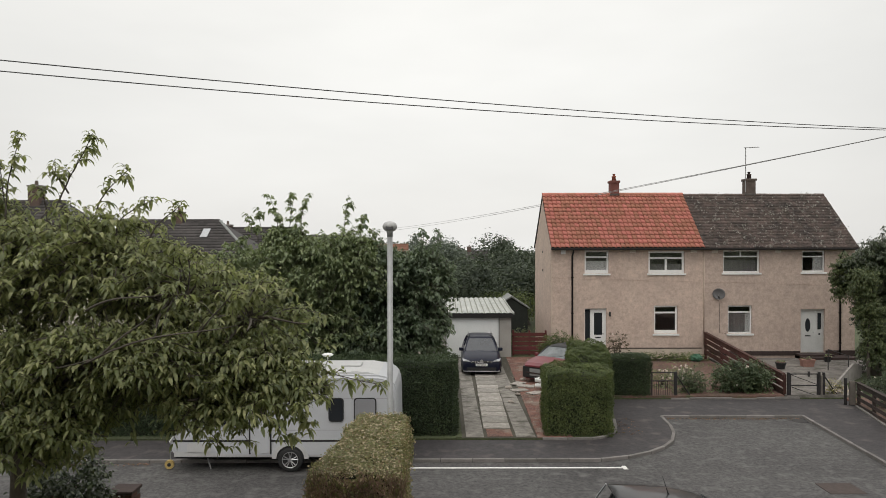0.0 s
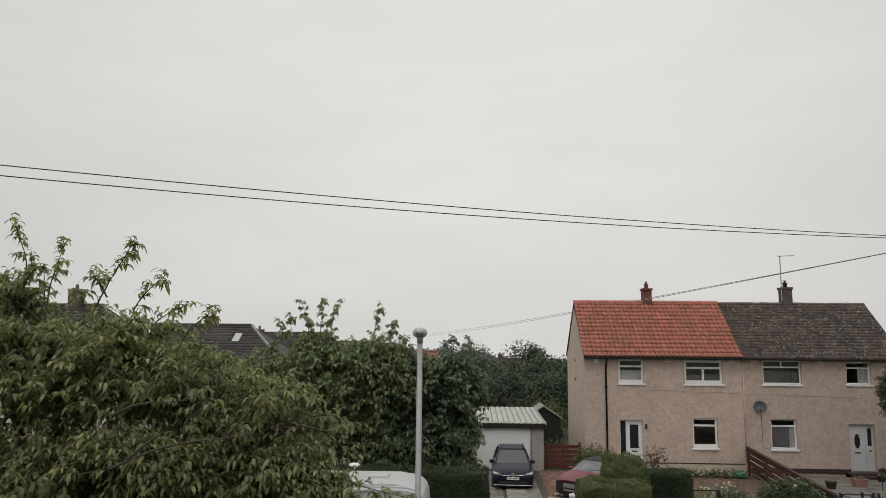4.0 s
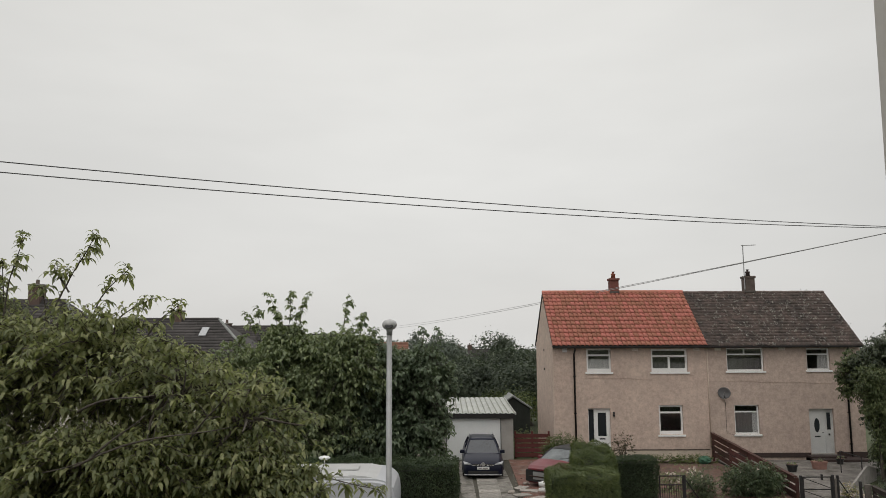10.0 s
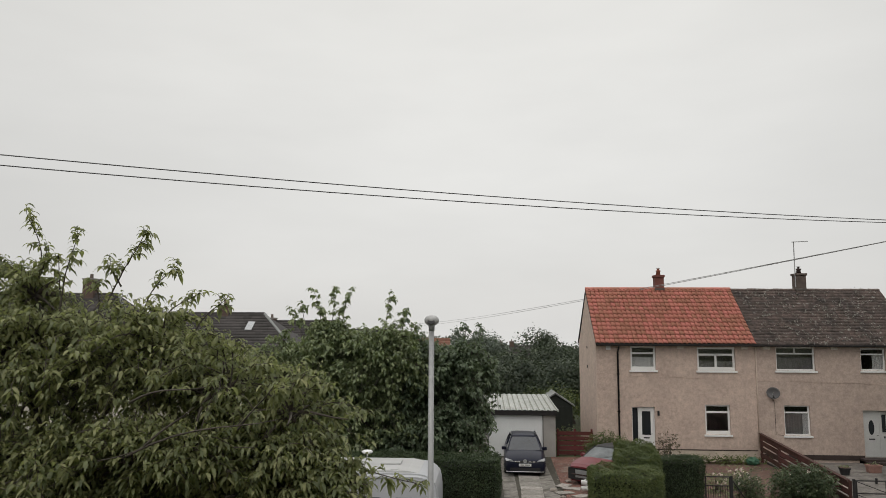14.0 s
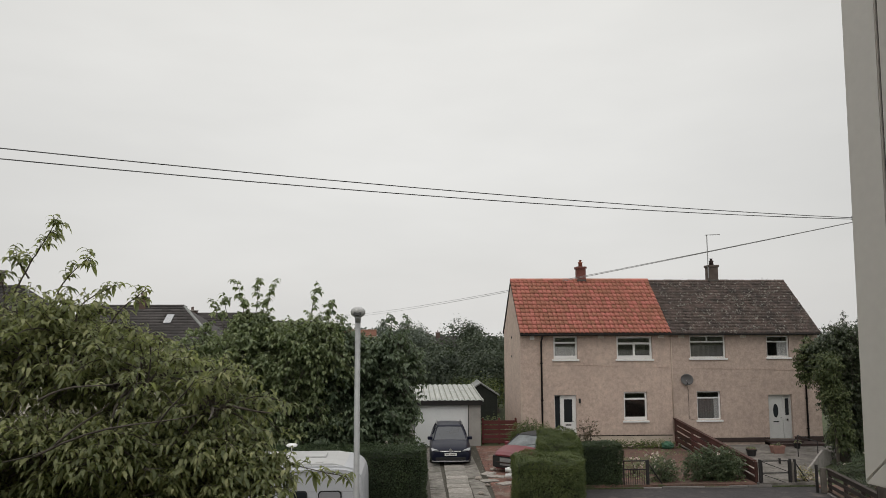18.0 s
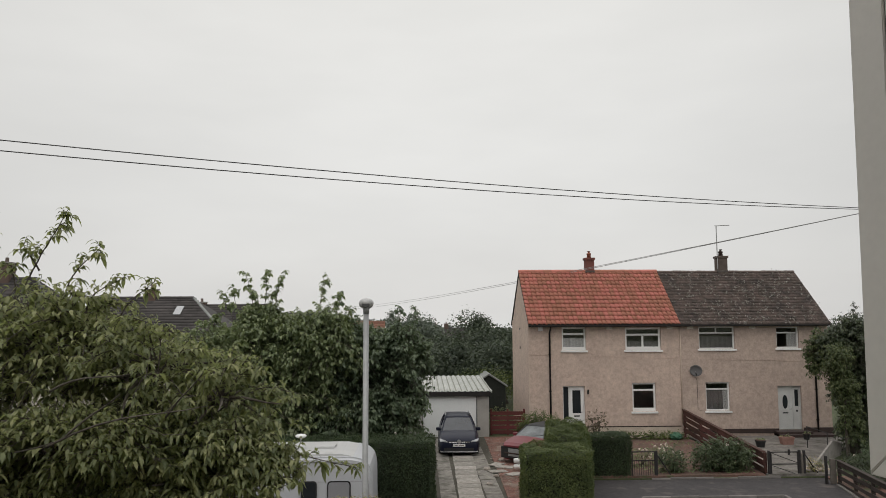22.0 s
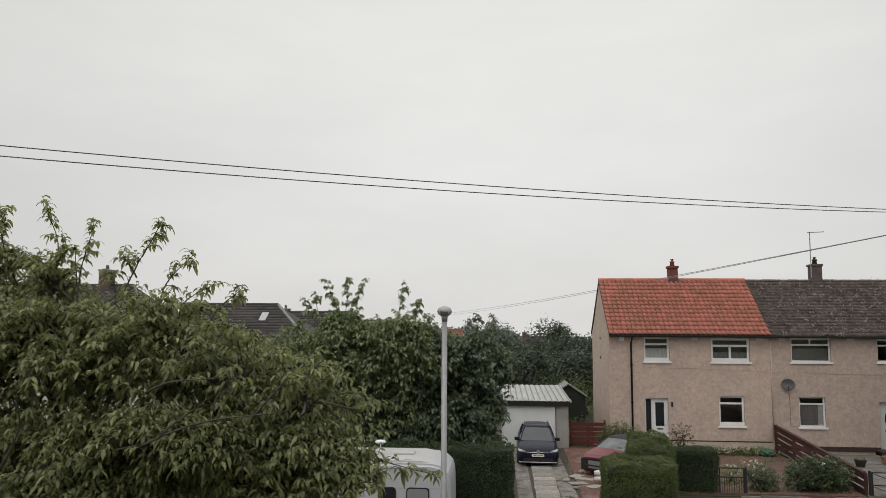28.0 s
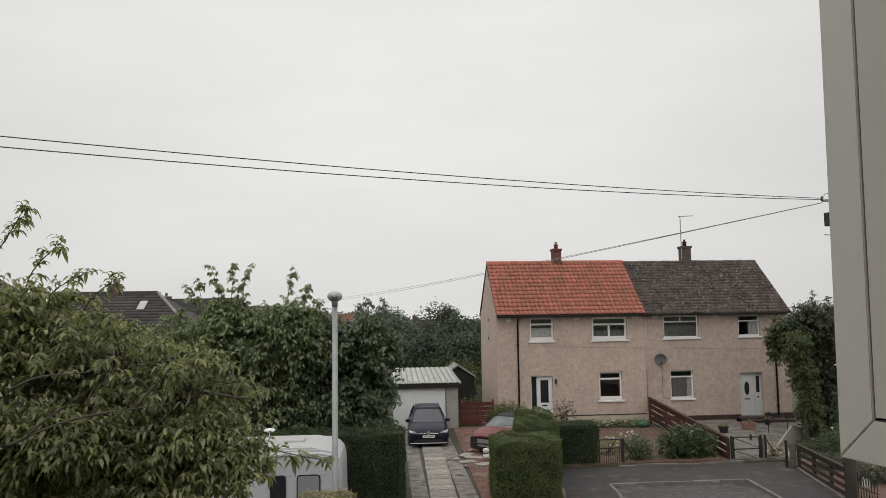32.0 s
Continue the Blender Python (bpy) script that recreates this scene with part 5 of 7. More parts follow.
part("roof_sheet", bm, SHEET, gar, "corrugated pale roof sheets")
part("roof_trim", new_box(GX1 + 0.10, GX1 + 0.15, GY - 0.17, GY + 6.3, 2.2, 2.3), SHEET, gar)
for k in range(15):              # darker strips along the troughs
    x = GX0 - 0.12 + (GX1 - GX0 + 0.26) * (k + 0.75) / 15
    part("trough_strip", prism(bmesh.new(), [(GY - 0.14, 2.262), (GY + 6.28, 2.512), (GY + 6.28, 2.522), (GY - 0.14, 2.272)], 0, x - 0.035, x + 0.035), TROUGH_TONE, gar)
part("roof_deck", prism(bmesh.new(), [(GY - 0.05, 2.202), (GY + 6.2, 2.3), (GY + 6.2, 2.44), (GY - 0.05, 2.22)], 0, GX0, GX1), PLASTIC, gar)

shed = thing("shed", pose(4.214, 44.0, 0.12), "dark wooden garden shed with a pale felt roof edge", "shed")
SW = 5.224 - 4.214
part("body", prism(bmesh.new(), [(-SW, 0), (SW, 0), (SW, 2.095 - 0.32), (0, 2.722 - 0.34), (-SW, 2.095 - 0.32)], 1, 0.0, 2.4), SHED_WOOD, shed)
for sgn in (-1, 1):
    bm = prism(bmesh.new(), [(0.0, 2.792 - 0.34), (sgn * (SW + 0.15), 2.060 - 0.36), (sgn * (SW + 0.15), 2.060 - 0.29), (0.0, 2.792 - 0.26)], 1, -0.15, 2.5)
    part("roof", bm, FELT, shed)
for k in range(9):
    part("board", new_box(-SW + 0.01 + k * SW * 2 / 9, -SW + (k + 1) * SW * 2 / 9 - 0.01, -0.02, -0.002, 0.02, 2.060 - 0.36), SHED_WOOD, shed)

red_fence = thing("fence", pose(3.582, 36.8, 0.12), "dark red horizontal board fence beside the garage", "fence")
fw = 5.359 - 3.582
for k in range(5):
    part("board", new_box(0.02, fw, -0.012 * (k % 2) - 0.02, -0.012 * (k % 2) + 0.004, 0.06 + 0.235 * k, 0.06 + 0.235 * k + 0.185, bevel=0.006), FENCE_RED, red_fence)
for x in (0.05, fw / 2, fw - 0.05):
    part("post", new_box(x - 0.045, x + 0.045, 0.006, 0.1, -0.05, 1.3, bevel=0.008), FENCE_RED, red_fence)


# ---- vehicles ----
def car_ring(w, zb, zt, wt, y, crown=0.03):
    """A closed cross-section of a car body, from sill to sill over the top."""
    zm = zb + (zt - zb) * 0.62
    half = [(w * 0.9, zb), (w, zb + 0.12), (w, zm), (wt + (w - wt) * 0.45, zt - 0.02), (wt, zt), (wt * 0.5, zt + crown * 0.75)]
    pts = [(x, y, z) for x, z in half] + [(0.0, y, zt + crown)] + [(-x, y, z) for x, z in reversed(half)]
    return pts


def hatchback(label, m, paint, L=4.25, W=1.79, H=1.47, group="", bumper=True, plate=True, rails=True, top=None, lamps=True, rake=0.0, glass=None):
    """A five-door hatchback; its nose is at y = 0 and looks along -y. rake: how far the roof falls from the tail to the screen."""
    c = thing("car", m, label, "car", group)
    w, k = W / 2, L / 4.25
    st = [(0.0, 0.80, 0.15, 0.56, 0.60), (0.06, 0.90, 0.14, 0.64, 0.66), (0.22, 0.96, 0.14, 0.73, 0.72), (0.55, 0.99, 0.17, 0.83, 0.76), (1.0, 1.0, 0.19, 0.93, 0.78), (1.3, 1.0, 0.19, 0.97, 0.80),
          (2.4, 1.0, 0.19, 0.98, 0.84), (3.5, 1.0, 0.19, 1.0, 0.83), (4.0, 0.97, 0.22, 0.99, 0.8), (4.17, 0.9, 0.28, 0.92, 0.72), (4.25, 0.78, 0.32, 0.8, 0.62)]
    bm = loft(bmesh.new(), [car_ring(w * a, zb, zt, w * wt, y * k) for y, a, zb, zt, wt in st])
    body = part("body", bm, paint, c, smooth=True)
    # cabin glass, then roof and pillars over it
    gl = [(0.98, 0.78, 0.93, 0.94), (1.72, 0.62, 0.95, H - 0.05 - rake), (2.5, 0.63, 0.95, H - 0.03 - 0.5 * rake), (3.5, 0.60, 0.95, H - 0.06 - 0.1 * rake), (4.1, 0.60, 0.96, 1.02)]
    rings = []
    for y, wt, zb, zt in gl:
        wb = 0.86
        rings.append([(w * wb, y * k, zb), (w * (wb * 0.45 + wt * 0.55), y * k, zb + (zt - zb) * 0.6), (w * wt, y * k, zt), (0, y * k, zt + 0.012), (-w * wt, y * k, zt), (-w * (wb * 0.45 + wt * 0.55), y * k, zb + (zt - zb) * 0.6), (-w * wb, y * k, zb)])
    part("windscreen", loft(bmesh.new(), rings), glass or CAR_SCREEN, c, "pale glass with sky reflection in its colour" if glass else "glossy tinted glass", smooth=False)
    roof = [(1.70, 0.615, H - 0.045 - rake), (2.0, 0.63, H - 0.005 - 0.75 * rake), (2.6, 0.635, H - 0.4 * rake), (3.3, 0.61, H - 0.03 - 0.12 * rake), (3.85, 0.57, H - 0.09 + 0.2 * rake)]
    part("roof", loft(bmesh.new(), [[(w * a, y * k, z - 0.05), (w * a, y * k, z - 0.015), (w * a * 0.7, y * k, z + 0.012), (0, y * k, z + 0.018), (-w * a * 0.7, y * k, z + 0.012), (-w * a, y * k, z - 0.015), (-w * a, y * k, z - 0.05)] for y, a, z in roof]), top or paint, c, smooth=True)
    for s in (-1, 1):
        for p, q in (((0.80, 1.02, 0.93), (0.615, 1.74, H - 0.04 - rake)), ((0.86, 2.45, 0.95), (0.635, 2.5, H - 0.03 - 0.5 * rake)), ((0.84, 3.9, 0.97), (0.595, 3.6, H - 0.07 - 0.1 * rake))):
            part("pillar", new_tube([(s * w * p[0], p[1] * k, p[2]), (s * w * (p[0] * 0.45 + q[0] * 0.55 + 0.012), (p[1] * 0.4 + q[1] * 0.6) * k, p[2] + (q[2] - p[2]) * 0.6), (s * w * q[0], q[1] * k, q[2])], 0.036, 6), top or paint, c)
        if rails:
            part("roof_rail", new_tube([(s * w * 0.64, 1.95 * k, H + 0.02), (s * w * 0.655, 2.2 * k, H + 0.05), (s * w * 0.62, 3.4 * k, H + 0.02)], 0.024, 6), ALLOY, c)
        mir = part("mirror", new_box(s * w * 0.88 if s > 0 else s * w * 0.88 - 0.21, s * w * 0.88 + 0.21 if s > 0 else s * w * 0.88, 1.22 * k, 1.38 * k, 0.90, 1.04, bevel=0.035), paint, c)
        # headlight: a swept lens set in the nose
        hb = bmesh.new()
        loft(hb, [[(s * w * x, y * k, z) for x, y, z in q] for q in (
            ((0.52, -0.01, 0.60), (0.90, 0.06, 0.62), (0.96, 0.22, 0.72), (0.64, 0.02, 0.675)), ((0.52, 0.10, 0.60), (0.88, 0.3, 0.62), (0.90, 0.38, 0.71), (0.64, 0.2, 0.67)))])
        bmesh.ops.recalc_face_normals(hb, faces=hb.faces[:])
        part("headlight", hb, LIGHT_GLASS if lamps else PLASTIC, c)
        for yy in (0.82, 3.42):
            wx = s * (w - 0.1)
            ty = part("wheel", new_tube([(wx - 0.09, yy * k, 0.315), (wx - 0.07, yy * k, 0.315), (wx + 0.07, yy * k, 0.315), (wx + 0.09, yy * k, 0.315)], [0.27, 0.315, 0.315, 0.27], 20), TYRE, c, smooth=False)
            part("rim", new_tube([(wx + s * 0.06, yy * k, 0.315), (wx + s * 0.098, yy * k, 0.315)], [0.2, 0.19], 14), ALLOY, ty)
            ab = bmesh.new()
            arc = [(yy * k + 0.37 * math.cos(a * math.pi / 10), 0.315 + 0.37 * math.sin(a * math.pi / 10)) for a in range(11)]
            arc += [(yy * k + 0.33 * math.cos(a * math.pi / 10), 0.315 + 0.33 * math.sin(a * math.pi / 10)) for a in range(10, -1, -1)]
            prism(ab, arc, 0, s * w * 0.9, s * (w + 0.012))
            part("wheel_arch", ab, PLASTIC, c)
    if bumper:
        part("grille", new_box(-w * 0.5, w * 0.5, -0.012, 0.05, 0.56, 0.64, bevel=0.01), PLASTIC, c)
        part("grille_bar", new_tube([(-w * 0.5, -0.012, 0.6), (0, -0.022, 0.6), (w * 0.5, -0.012, 0.6)], 0.005, 5), CHROME, c)
        part("badge", new_tube([(0, -0.035, 0.63), (0, 0.0, 0.63)], 0.08, 14), ALLOY, c, "plain round silver badge")
        part("air_intake", new_box(-w * 0.72, w * 0.72, -0.008, 0.07, 0.22, 0.36, bevel=0.015), PLASTIC, c)
        part("bumper_lip", new_tube([(-w * 0.9, 0.06, 0.19), (-w * 0.6, -0.035, 0.2), (w * 0.6, -0.035, 0.2), (w * 0.9, 0.06, 0.19)], 0.018, 6), ALLOY, c)
    if plate:
        pl = part("number_plate", new_box(-0.26, 0.26, -0.03, -0.012, 0.42, 0.53, bevel=0.004), UPVC, c, "white plate with grey bars")
        for a, b in ((-0.2, -0.06), (-0.02, 0.2)):
            part("plate_bar", new_box(a, b, -0.033, -0.031, 0.455, 0.495), CEMENT, pl)
    for s in (-1, 1):
        part("wiper", new_tube([(s * 0.08, 1.0 * k, 0.955), (s * 0.08 + 0.5, 1.2 * k, 1.06)], 0.007, 4), PLASTIC, c)
    return c


hatchback("dark blue hatchback with silver roof rails on the driveway", pose(1.691, 31.2, 0.15, 0, 0, -1.5), CAR_BLUE, W=1.78)
# the red car's screen has the reflected sky put into its pale base colour
red_car = hatchback("faded red car with a black roof and its front bumper missing", pose(3.95, 29.5, 0.15, 0, 0, -40), CAR_RED, L=4.0, W=1.65, H=1.36, bumper=False, plate=False, rails=False, top=PLASTIC, lamps=False, glass=material("sky_pale_glass", (0.15, 0.165, 0.17), 0.25, 0.4, 2.5, 20.0, 0.0))
part("radiator", new_box(-0.74, 0.74, -0.07, 0.3, 0.2, 0.66, bevel=0.03), PLASTIC, red_car, "bare dark radiator and crash bar")
part("condenser", new_box(-0.38, 0.3, -0.085, -0.068, 0.3, 0.6, bevel=0.006), GALV, red_car, "grey finned panel")
part("crash_bar", new_tube([(-0.72, 0.0, 0.42), (-0.4, -0.1, 0.42), (0.4, -0.1, 0.42), (0.72, 0.0, 0.42)], 0.03, 6), PLINTH_DARK, red_car)
part("bonnet", loft(bmesh.new(), [[(-a, yy, z - 0.03), (a, yy, z - 0.03), (a, yy, z), (a * 0.5, yy, z + 0.03), (-a * 0.5, yy, z + 0.03), (-a, yy, z)] for yy, a, z in ((-0.1, 0.6, 0.7), (0.1, 0.68, 0.79), (0.5, 0.72, 0.87), (0.95, 0.72, 0.945))]), CAR_RED, red_car, smooth=False)
black_car = hatchback("black car with a short roof aerial at the near kerb", pose(6.2, 12.6, 0.0, 0, 0, 90), CAR_BLACK, L=3.5, W=1.68, H=1.66, rails=False, rake=0.25)
part("aerial", new_tube([(0.0, 2.2, 1.58), (0.0, 2.22, 1.64), (0.02, 2.3, 1.9)], [0.02, 0.008, 0.003], 6), PLASTIC, black_car)
for sg in (-1, 1):
    part("tail_trim", new_tube([(sg * 0.5, 3.19, 1.6), (sg * 0.62, 3.35, 1.3), (sg * 0.68, 3.42, 1.0)], 0.018, 6), ALLOY, black_car)

wb = thing("loose_bumper", pose(4.22, 28.4, 0.15, 0, 0, 50), "loose white car bumper lying on red chips", "car part")
for k in range(2):
    part("shell", new_tube([(-0.55, 0.3, 0.18 + 0.22 * k), (-0.4, 0.06, 0.2 + 0.22 * k), (0.4, 0.0, 0.2 + 0.22 * k), (0.7, 0.2, 0.2 + 0.22 * k)], [0.08, 0.12, 0.12, 0.08], 8), UPVC, wb, smooth=True)
part("grille", new_box(-0.35, 0.4, 0.0, 0.06, 0.0, 0.46), PLASTIC, wb)

# caravan
cv = thing("caravan", pose(-7.2, 18.7, 0), "white touring caravan with dark windows parked at the kerb", "caravan")
side = [(0.06, 0.55), (0.02, 0.70), (0.05, 0.88), (0.48, 1.50), (1.0, 2.06), (1.35, 2.33), (1.8, 2.47), (2.6, 2.55), (5.3, 2.55), (5.52, 2.54), (5.70, 2.50), (5.83, 2.42), (5.93, 2.31), (5.98, 2.15), (6.0, 1.95), (6.02, 0.75), (5.98, 0.52), (3.9, 0.44), (2.6, 0.44)]
bm = prism(bmesh.new(), side, 1, 0.0, 2.2)
bmesh.ops.bevel(bm, geom=[e for e in bm.edges if abs(e.verts[0].co.y - e.verts[1].co.y) < 1e-5 and min(e.verts[0].co.z, e.verts[1].co.z) > 0.6], offset=0.07, segments=3, affect="EDGES")
part("body", bm, CARAVAN_WHITE, cv)
crown = [(1.9, 2.49), (2.7, 2.60), (5.2, 2.60), (5.6, 2.52), (5.6, 2.5), (1.9, 2.47)]
part("roof", prism(bmesh.new(), crown, 1, 0.16, 2.04), CARAVAN_ROOF, cv)
part("awning_rail", new_tube([(1.0, -0.012, 2.04), (1.35, -0.012, 2.27), (1.8, -0.012, 2.39), (2.6, -0.012, 2.44), (5.2, -0.012, 2.44), (5.6, -0.012, 2.36), (5.82, -0.012, 2.18), (5.9, -0.012, 1.85), (5.9, -0.012, 0.6)], 0.016, 6), CARAVAN_GREY, cv)
part("stripe", new_box(0.1, 5.95, -0.006, 0.0, 0.80, 0.85), PLASTIC, cv, "thin black stripe")
part("stripe", new_box(0.5, 5.9, -0.003, 0.0, 1.10, 1.112), CARAVAN_GREY, cv)
part("stripe", new_box(1.6, 5.9, -0.003, 0.0, 1.93, 1.942), CARAVAN_GREY, cv)


def round_rect(x0, x1, z0, z1, r, n=4):
    out = []
    for cx, cz, a in ((x1 - r, z1 - r, 0), (x0 + r, z1 - r, 90), (x0 + r, z0 + r, 180), (x1 - r, z0 + r, 270)):
        out += [(cx + r * math.cos(radians(a + 90 * i / n)), cz + r * math.sin(radians(a + 90 * i / n))) for i in range(n + 1)]
    return out


def caravan_window(x0, x1, z0, z1, mat, label):
    f = part("window", prism(bmesh.new(), round_rect(x0, x1, z0, z1, 0.09), 1, -0.028, -0.002), PLASTIC, cv, label)
    part("pane", prism(bmesh.new(), round_rect(x0 + 0.03, x1 - 0.03, z0 + 0.03, z1 - 0.03, 0.07), 1, -0.04, -0.026), mat, f)


caravan_window(4.196, 4.595, 1.33, 1.96, CAR_GLASS, "dark tinted caravan window")
caravan_window(4.862, 5.454, 1.32, 1.96, BLIND, "caravan window with its grey blind drawn")
caravan_window(0.777, 1.813, 1.26, 1.95, CAR_GLASS, "wide dark front side window")
DXa, DXb = 2.124, 2.671
cd = part("door", new_box(DXa, DXb, -0.02, -0.002, 0.50, 2.16, bevel=0.01), CARAVAN_WHITE, cv)
part("door_window", new_box(DXa + 0.08, DXb - 0.08, -0.032, -0.018, 1.45, 2.0, bevel=0.006), CAR_GLASS, cd)
for x in (DXa, DXb):
    part("door_seal", new_box(x - 0.02, x + 0.02, -0.024, -0.001, 0.48, 2.2), PLASTIC, cv)
part("door_seal", new_box(DXa - 0.02, DXb + 0.02, -0.024, -0.001, 2.16, 2.2), PLASTIC, cv)
part("door_handle", new_box(DXa + 0.06, DXa + 0.16, -0.045, -0.02, 1.2, 1.28, bevel=0.008), PLASTIC, cd)
part("locker_hatch", new_box(0.481, 1.102, -0.014, -0.002, 0.53, 0.76, bevel=0.006), CARAVAN_ROOF, cv)
part("front_window", prism(bmesh.new(), [(0.10, 0.92), (0.50, 1.50), (0.98, 2.02), (0.94, 2.06), (0.46, 1.53), (0.06, 0.95)], 1, 0.25, 1.95), CAR_GLASS, cv)
part("front_moulding", new_tube([(0.03, -0.01, 0.80), (0.46, -0.01, 1.47), (1.0, -0.01, 2.06)], 0.035, 6), CARAVAN_ROOF, cv)
part("skirt", new_box(0.12, 2.75, 0.01, 0.05, 0.40, 0.55, bevel=0.01), CARAVAN_ROOF, cv)
part("skirt", new_box(3.6, 5.95, 0.01, 0.05, 0.40, 0.55, bevel=0.01), CARAVAN_ROOF, cv)
part("underfloor", new_box(0.15, 5.9, 0.06, 2.14, 0.36, 0.46), PLASTIC, cv)
for yy, s in ((0.02, -1), (1.98, 1)):
    wx = 3.189
    ty = part("wheel", new_tube([(wx, yy - 0.05 * (s < 0), 0.33), (wx, yy - 0.02 * (s < 0) + 0.0, 0.33), (wx, yy + 0.16, 0.33), (wx, yy + 0.19 + 0.03 * (s > 0), 0.33)], [0.28, 0.33, 0.33, 0.28], 22), TYRE, cv)
    part("rim", new_tube([(wx, yy - 0.055 if s < 0 else yy + 0.16, 0.33), (wx, yy + 0.03 if s < 0 else yy + 0.195, 0.33)], 0.215, 18), PLASTIC, ty)
    ringy = yy - 0.06 if s < 0 else yy + 0.196
    part("rim_edge", new_tube([(wx + 0.205 * math.cos(q * math.pi / 10), ringy, 0.33 + 0.205 * math.sin(q * math.pi / 10)) for q in range(21)], 0.012, 5), ALLOY, ty)
    part("hub_cap", new_tube([(wx, ringy - 0.012, 0.33), (wx, ringy + 0.012, 0.33)], 0.05, 10), ALLOY, ty)
    for q in range(10):
        a = (q // 2) * 2 * math.pi / 5 + 0.3 + (0.2 if q % 2 else -0.2)
        part("spoke", new_tube([(wx + 0.03 * math.cos(a), ringy, 0.33 + 0.03 * math.sin(a)), (wx + 0.2 * math.cos(a), ringy, 0.33 + 0.2 * math.sin(a))], [0.016, 0.014], 5), ALLOY, ty)
    ab = bmesh.new()
    arc = [(wx + 0.48 * math.cos(a * math.pi / 12), 0.36 + 0.44 * math.sin(a * math.pi / 12)) for a in range(13)]
    arc += [(wx + 0.37 * math.cos(a * math.pi / 12), 0.36 + 0.35 * math.sin(a * math.pi / 12)) for a in range(12, -1, -1)]
    prism(ab, arc, 1, -0.03 if s < 0 else 2.1, 0.1 if s < 0 else 2.23)
    part("wheel_arch", ab, CARAVAN_ROOF, cv)
    liner = [(wx + 0.38 * math.cos(a * math.pi / 12), 0.34 + 0.36 * math.sin(a * math.pi / 12)) for a in range(13)]
    part("arch_liner", prism(bmesh.new(), liner, 1, -0.006 if s < 0 else 2.19, -0.002 if s < 0 else 2.205), PLASTIC, cv)
part("drawbar", new_tube([(0.3, 1.1, 0.42), (-0.3, 1.1, 0.42), (-0.4, 1.1, 0.46)], [0.06, 0.05, 0.04], 8), PLASTIC, cv)
part("gas_locker", new_box(-0.02, 0.14, 0.3, 1.9, 0.42, 0.78, bevel=0.03), CARAVAN_ROOF, cv)
jw = part("jockey_wheel", new_tube([(-0.1, 0.25, 0.12), (-0.1, 0.33, 0.12)], 0.12, 16), YELLOW, cv, "yellow jockey wheel")
part("hub", new_tube([(-0.1, 0.24, 0.12), (-0.1, 0.34, 0.12)], 0.05, 10), PLASTIC, jw)
part("stem", new_tube([(-0.1, 0.36, 0.12), (-0.1, 0.36, 0.75)], 0.02, 8), GALV, jw)
for x in (0.9, 5.6):
    for yy in (0.25, 1.95):
        part("steady", new_tube([(x, yy, 0.4), (x + 0.12, yy, 0.0)], 0.02, 6), GALV, cv)
ae = part("aerial", new_tube([(4.035, 0.9, 2.58), (4.035, 0.9, 2.97)], 0.012, 6), UPVC, cv)
bm = new_tube([(0, 0, -0.06), (0, 0, -0.035), (0, 0, 0.0), (0, 0, 0.03), (0, 0, 0.05)], [0.03, 0.13, 0.16, 0.12, 0.02], 18)
part("disc", bm, UPVC, ae, smooth=True, at=pose(4.035, 0.9, 2.95))
part("roof_vent", new_box(4.392, 4.935, 0.95, 1.45, 2.6, 2.66, bevel=0.02), CARAVAN_ROOF, cv)
part("roof_vent", new_box(4.747, 4.956, 0.25, 0.42, 2.57, 2.62, bevel=0.012), CARAVAN_ROOF, cv)
part("tail_light", new_box(5.99, 6.03, 0.06, 0.14, 1.05, 1.5, bevel=0.01), material("red_lens", (0.35, 0.02, 0.02), 0.2, 0.1, 4.0, 30.0, 0.0, coat=1.0), cv)

# street lamp
lp = thing("street_lamp", pose(-0.986, 13.4, 0.1), "grey steel street lamp with a small round lantern", "street lamp")
part("column", new_tube([(0, 0, 0), (0, 0, 1.3), (0, 0, 1.36), (0, 0, 6.12)], [0.085, 0.085, 0.058, 0.05], 14), GALV, lp, smooth=True)
part("access_door", new_box(-0.04, 0.04, -0.092, -0.08, 0.5, 1.0, bevel=0.004), LAMP_GREY, lp)
part("collar", new_tube([(0, 0, 6.06), (0, 0, 6.13), (0, 0, 6.17)], [0.056, 0.056, 0.07], 14), GALV, lp, smooth=True)
bm = new_tube([(0, 0, 6.16), (0, 0, 6.18), (0, 0, 6.215), (0, 0, 6.265), (0, 0, 6.31), (0, 0, 6.34), (0, 0, 6.355)], [0.06, 0.10, 0.13, 0.14, 0.12, 0.08, 0.02], 24)
part("lantern", bm, LAMP_GLASS, lp, smooth=True)
bm = new_tube([(0, 0, 0), (0, 0, 0.012)], [0.074, 0.07], 18)
part("opening", bm, PLASTIC, lp, "dark opening of the lantern", at=Matrix.Translation((0, -0.128, 6.225)) @ pose(0, 0, 0, 66) @ Matrix.Diagonal((1, 0.62, 1, 1)))


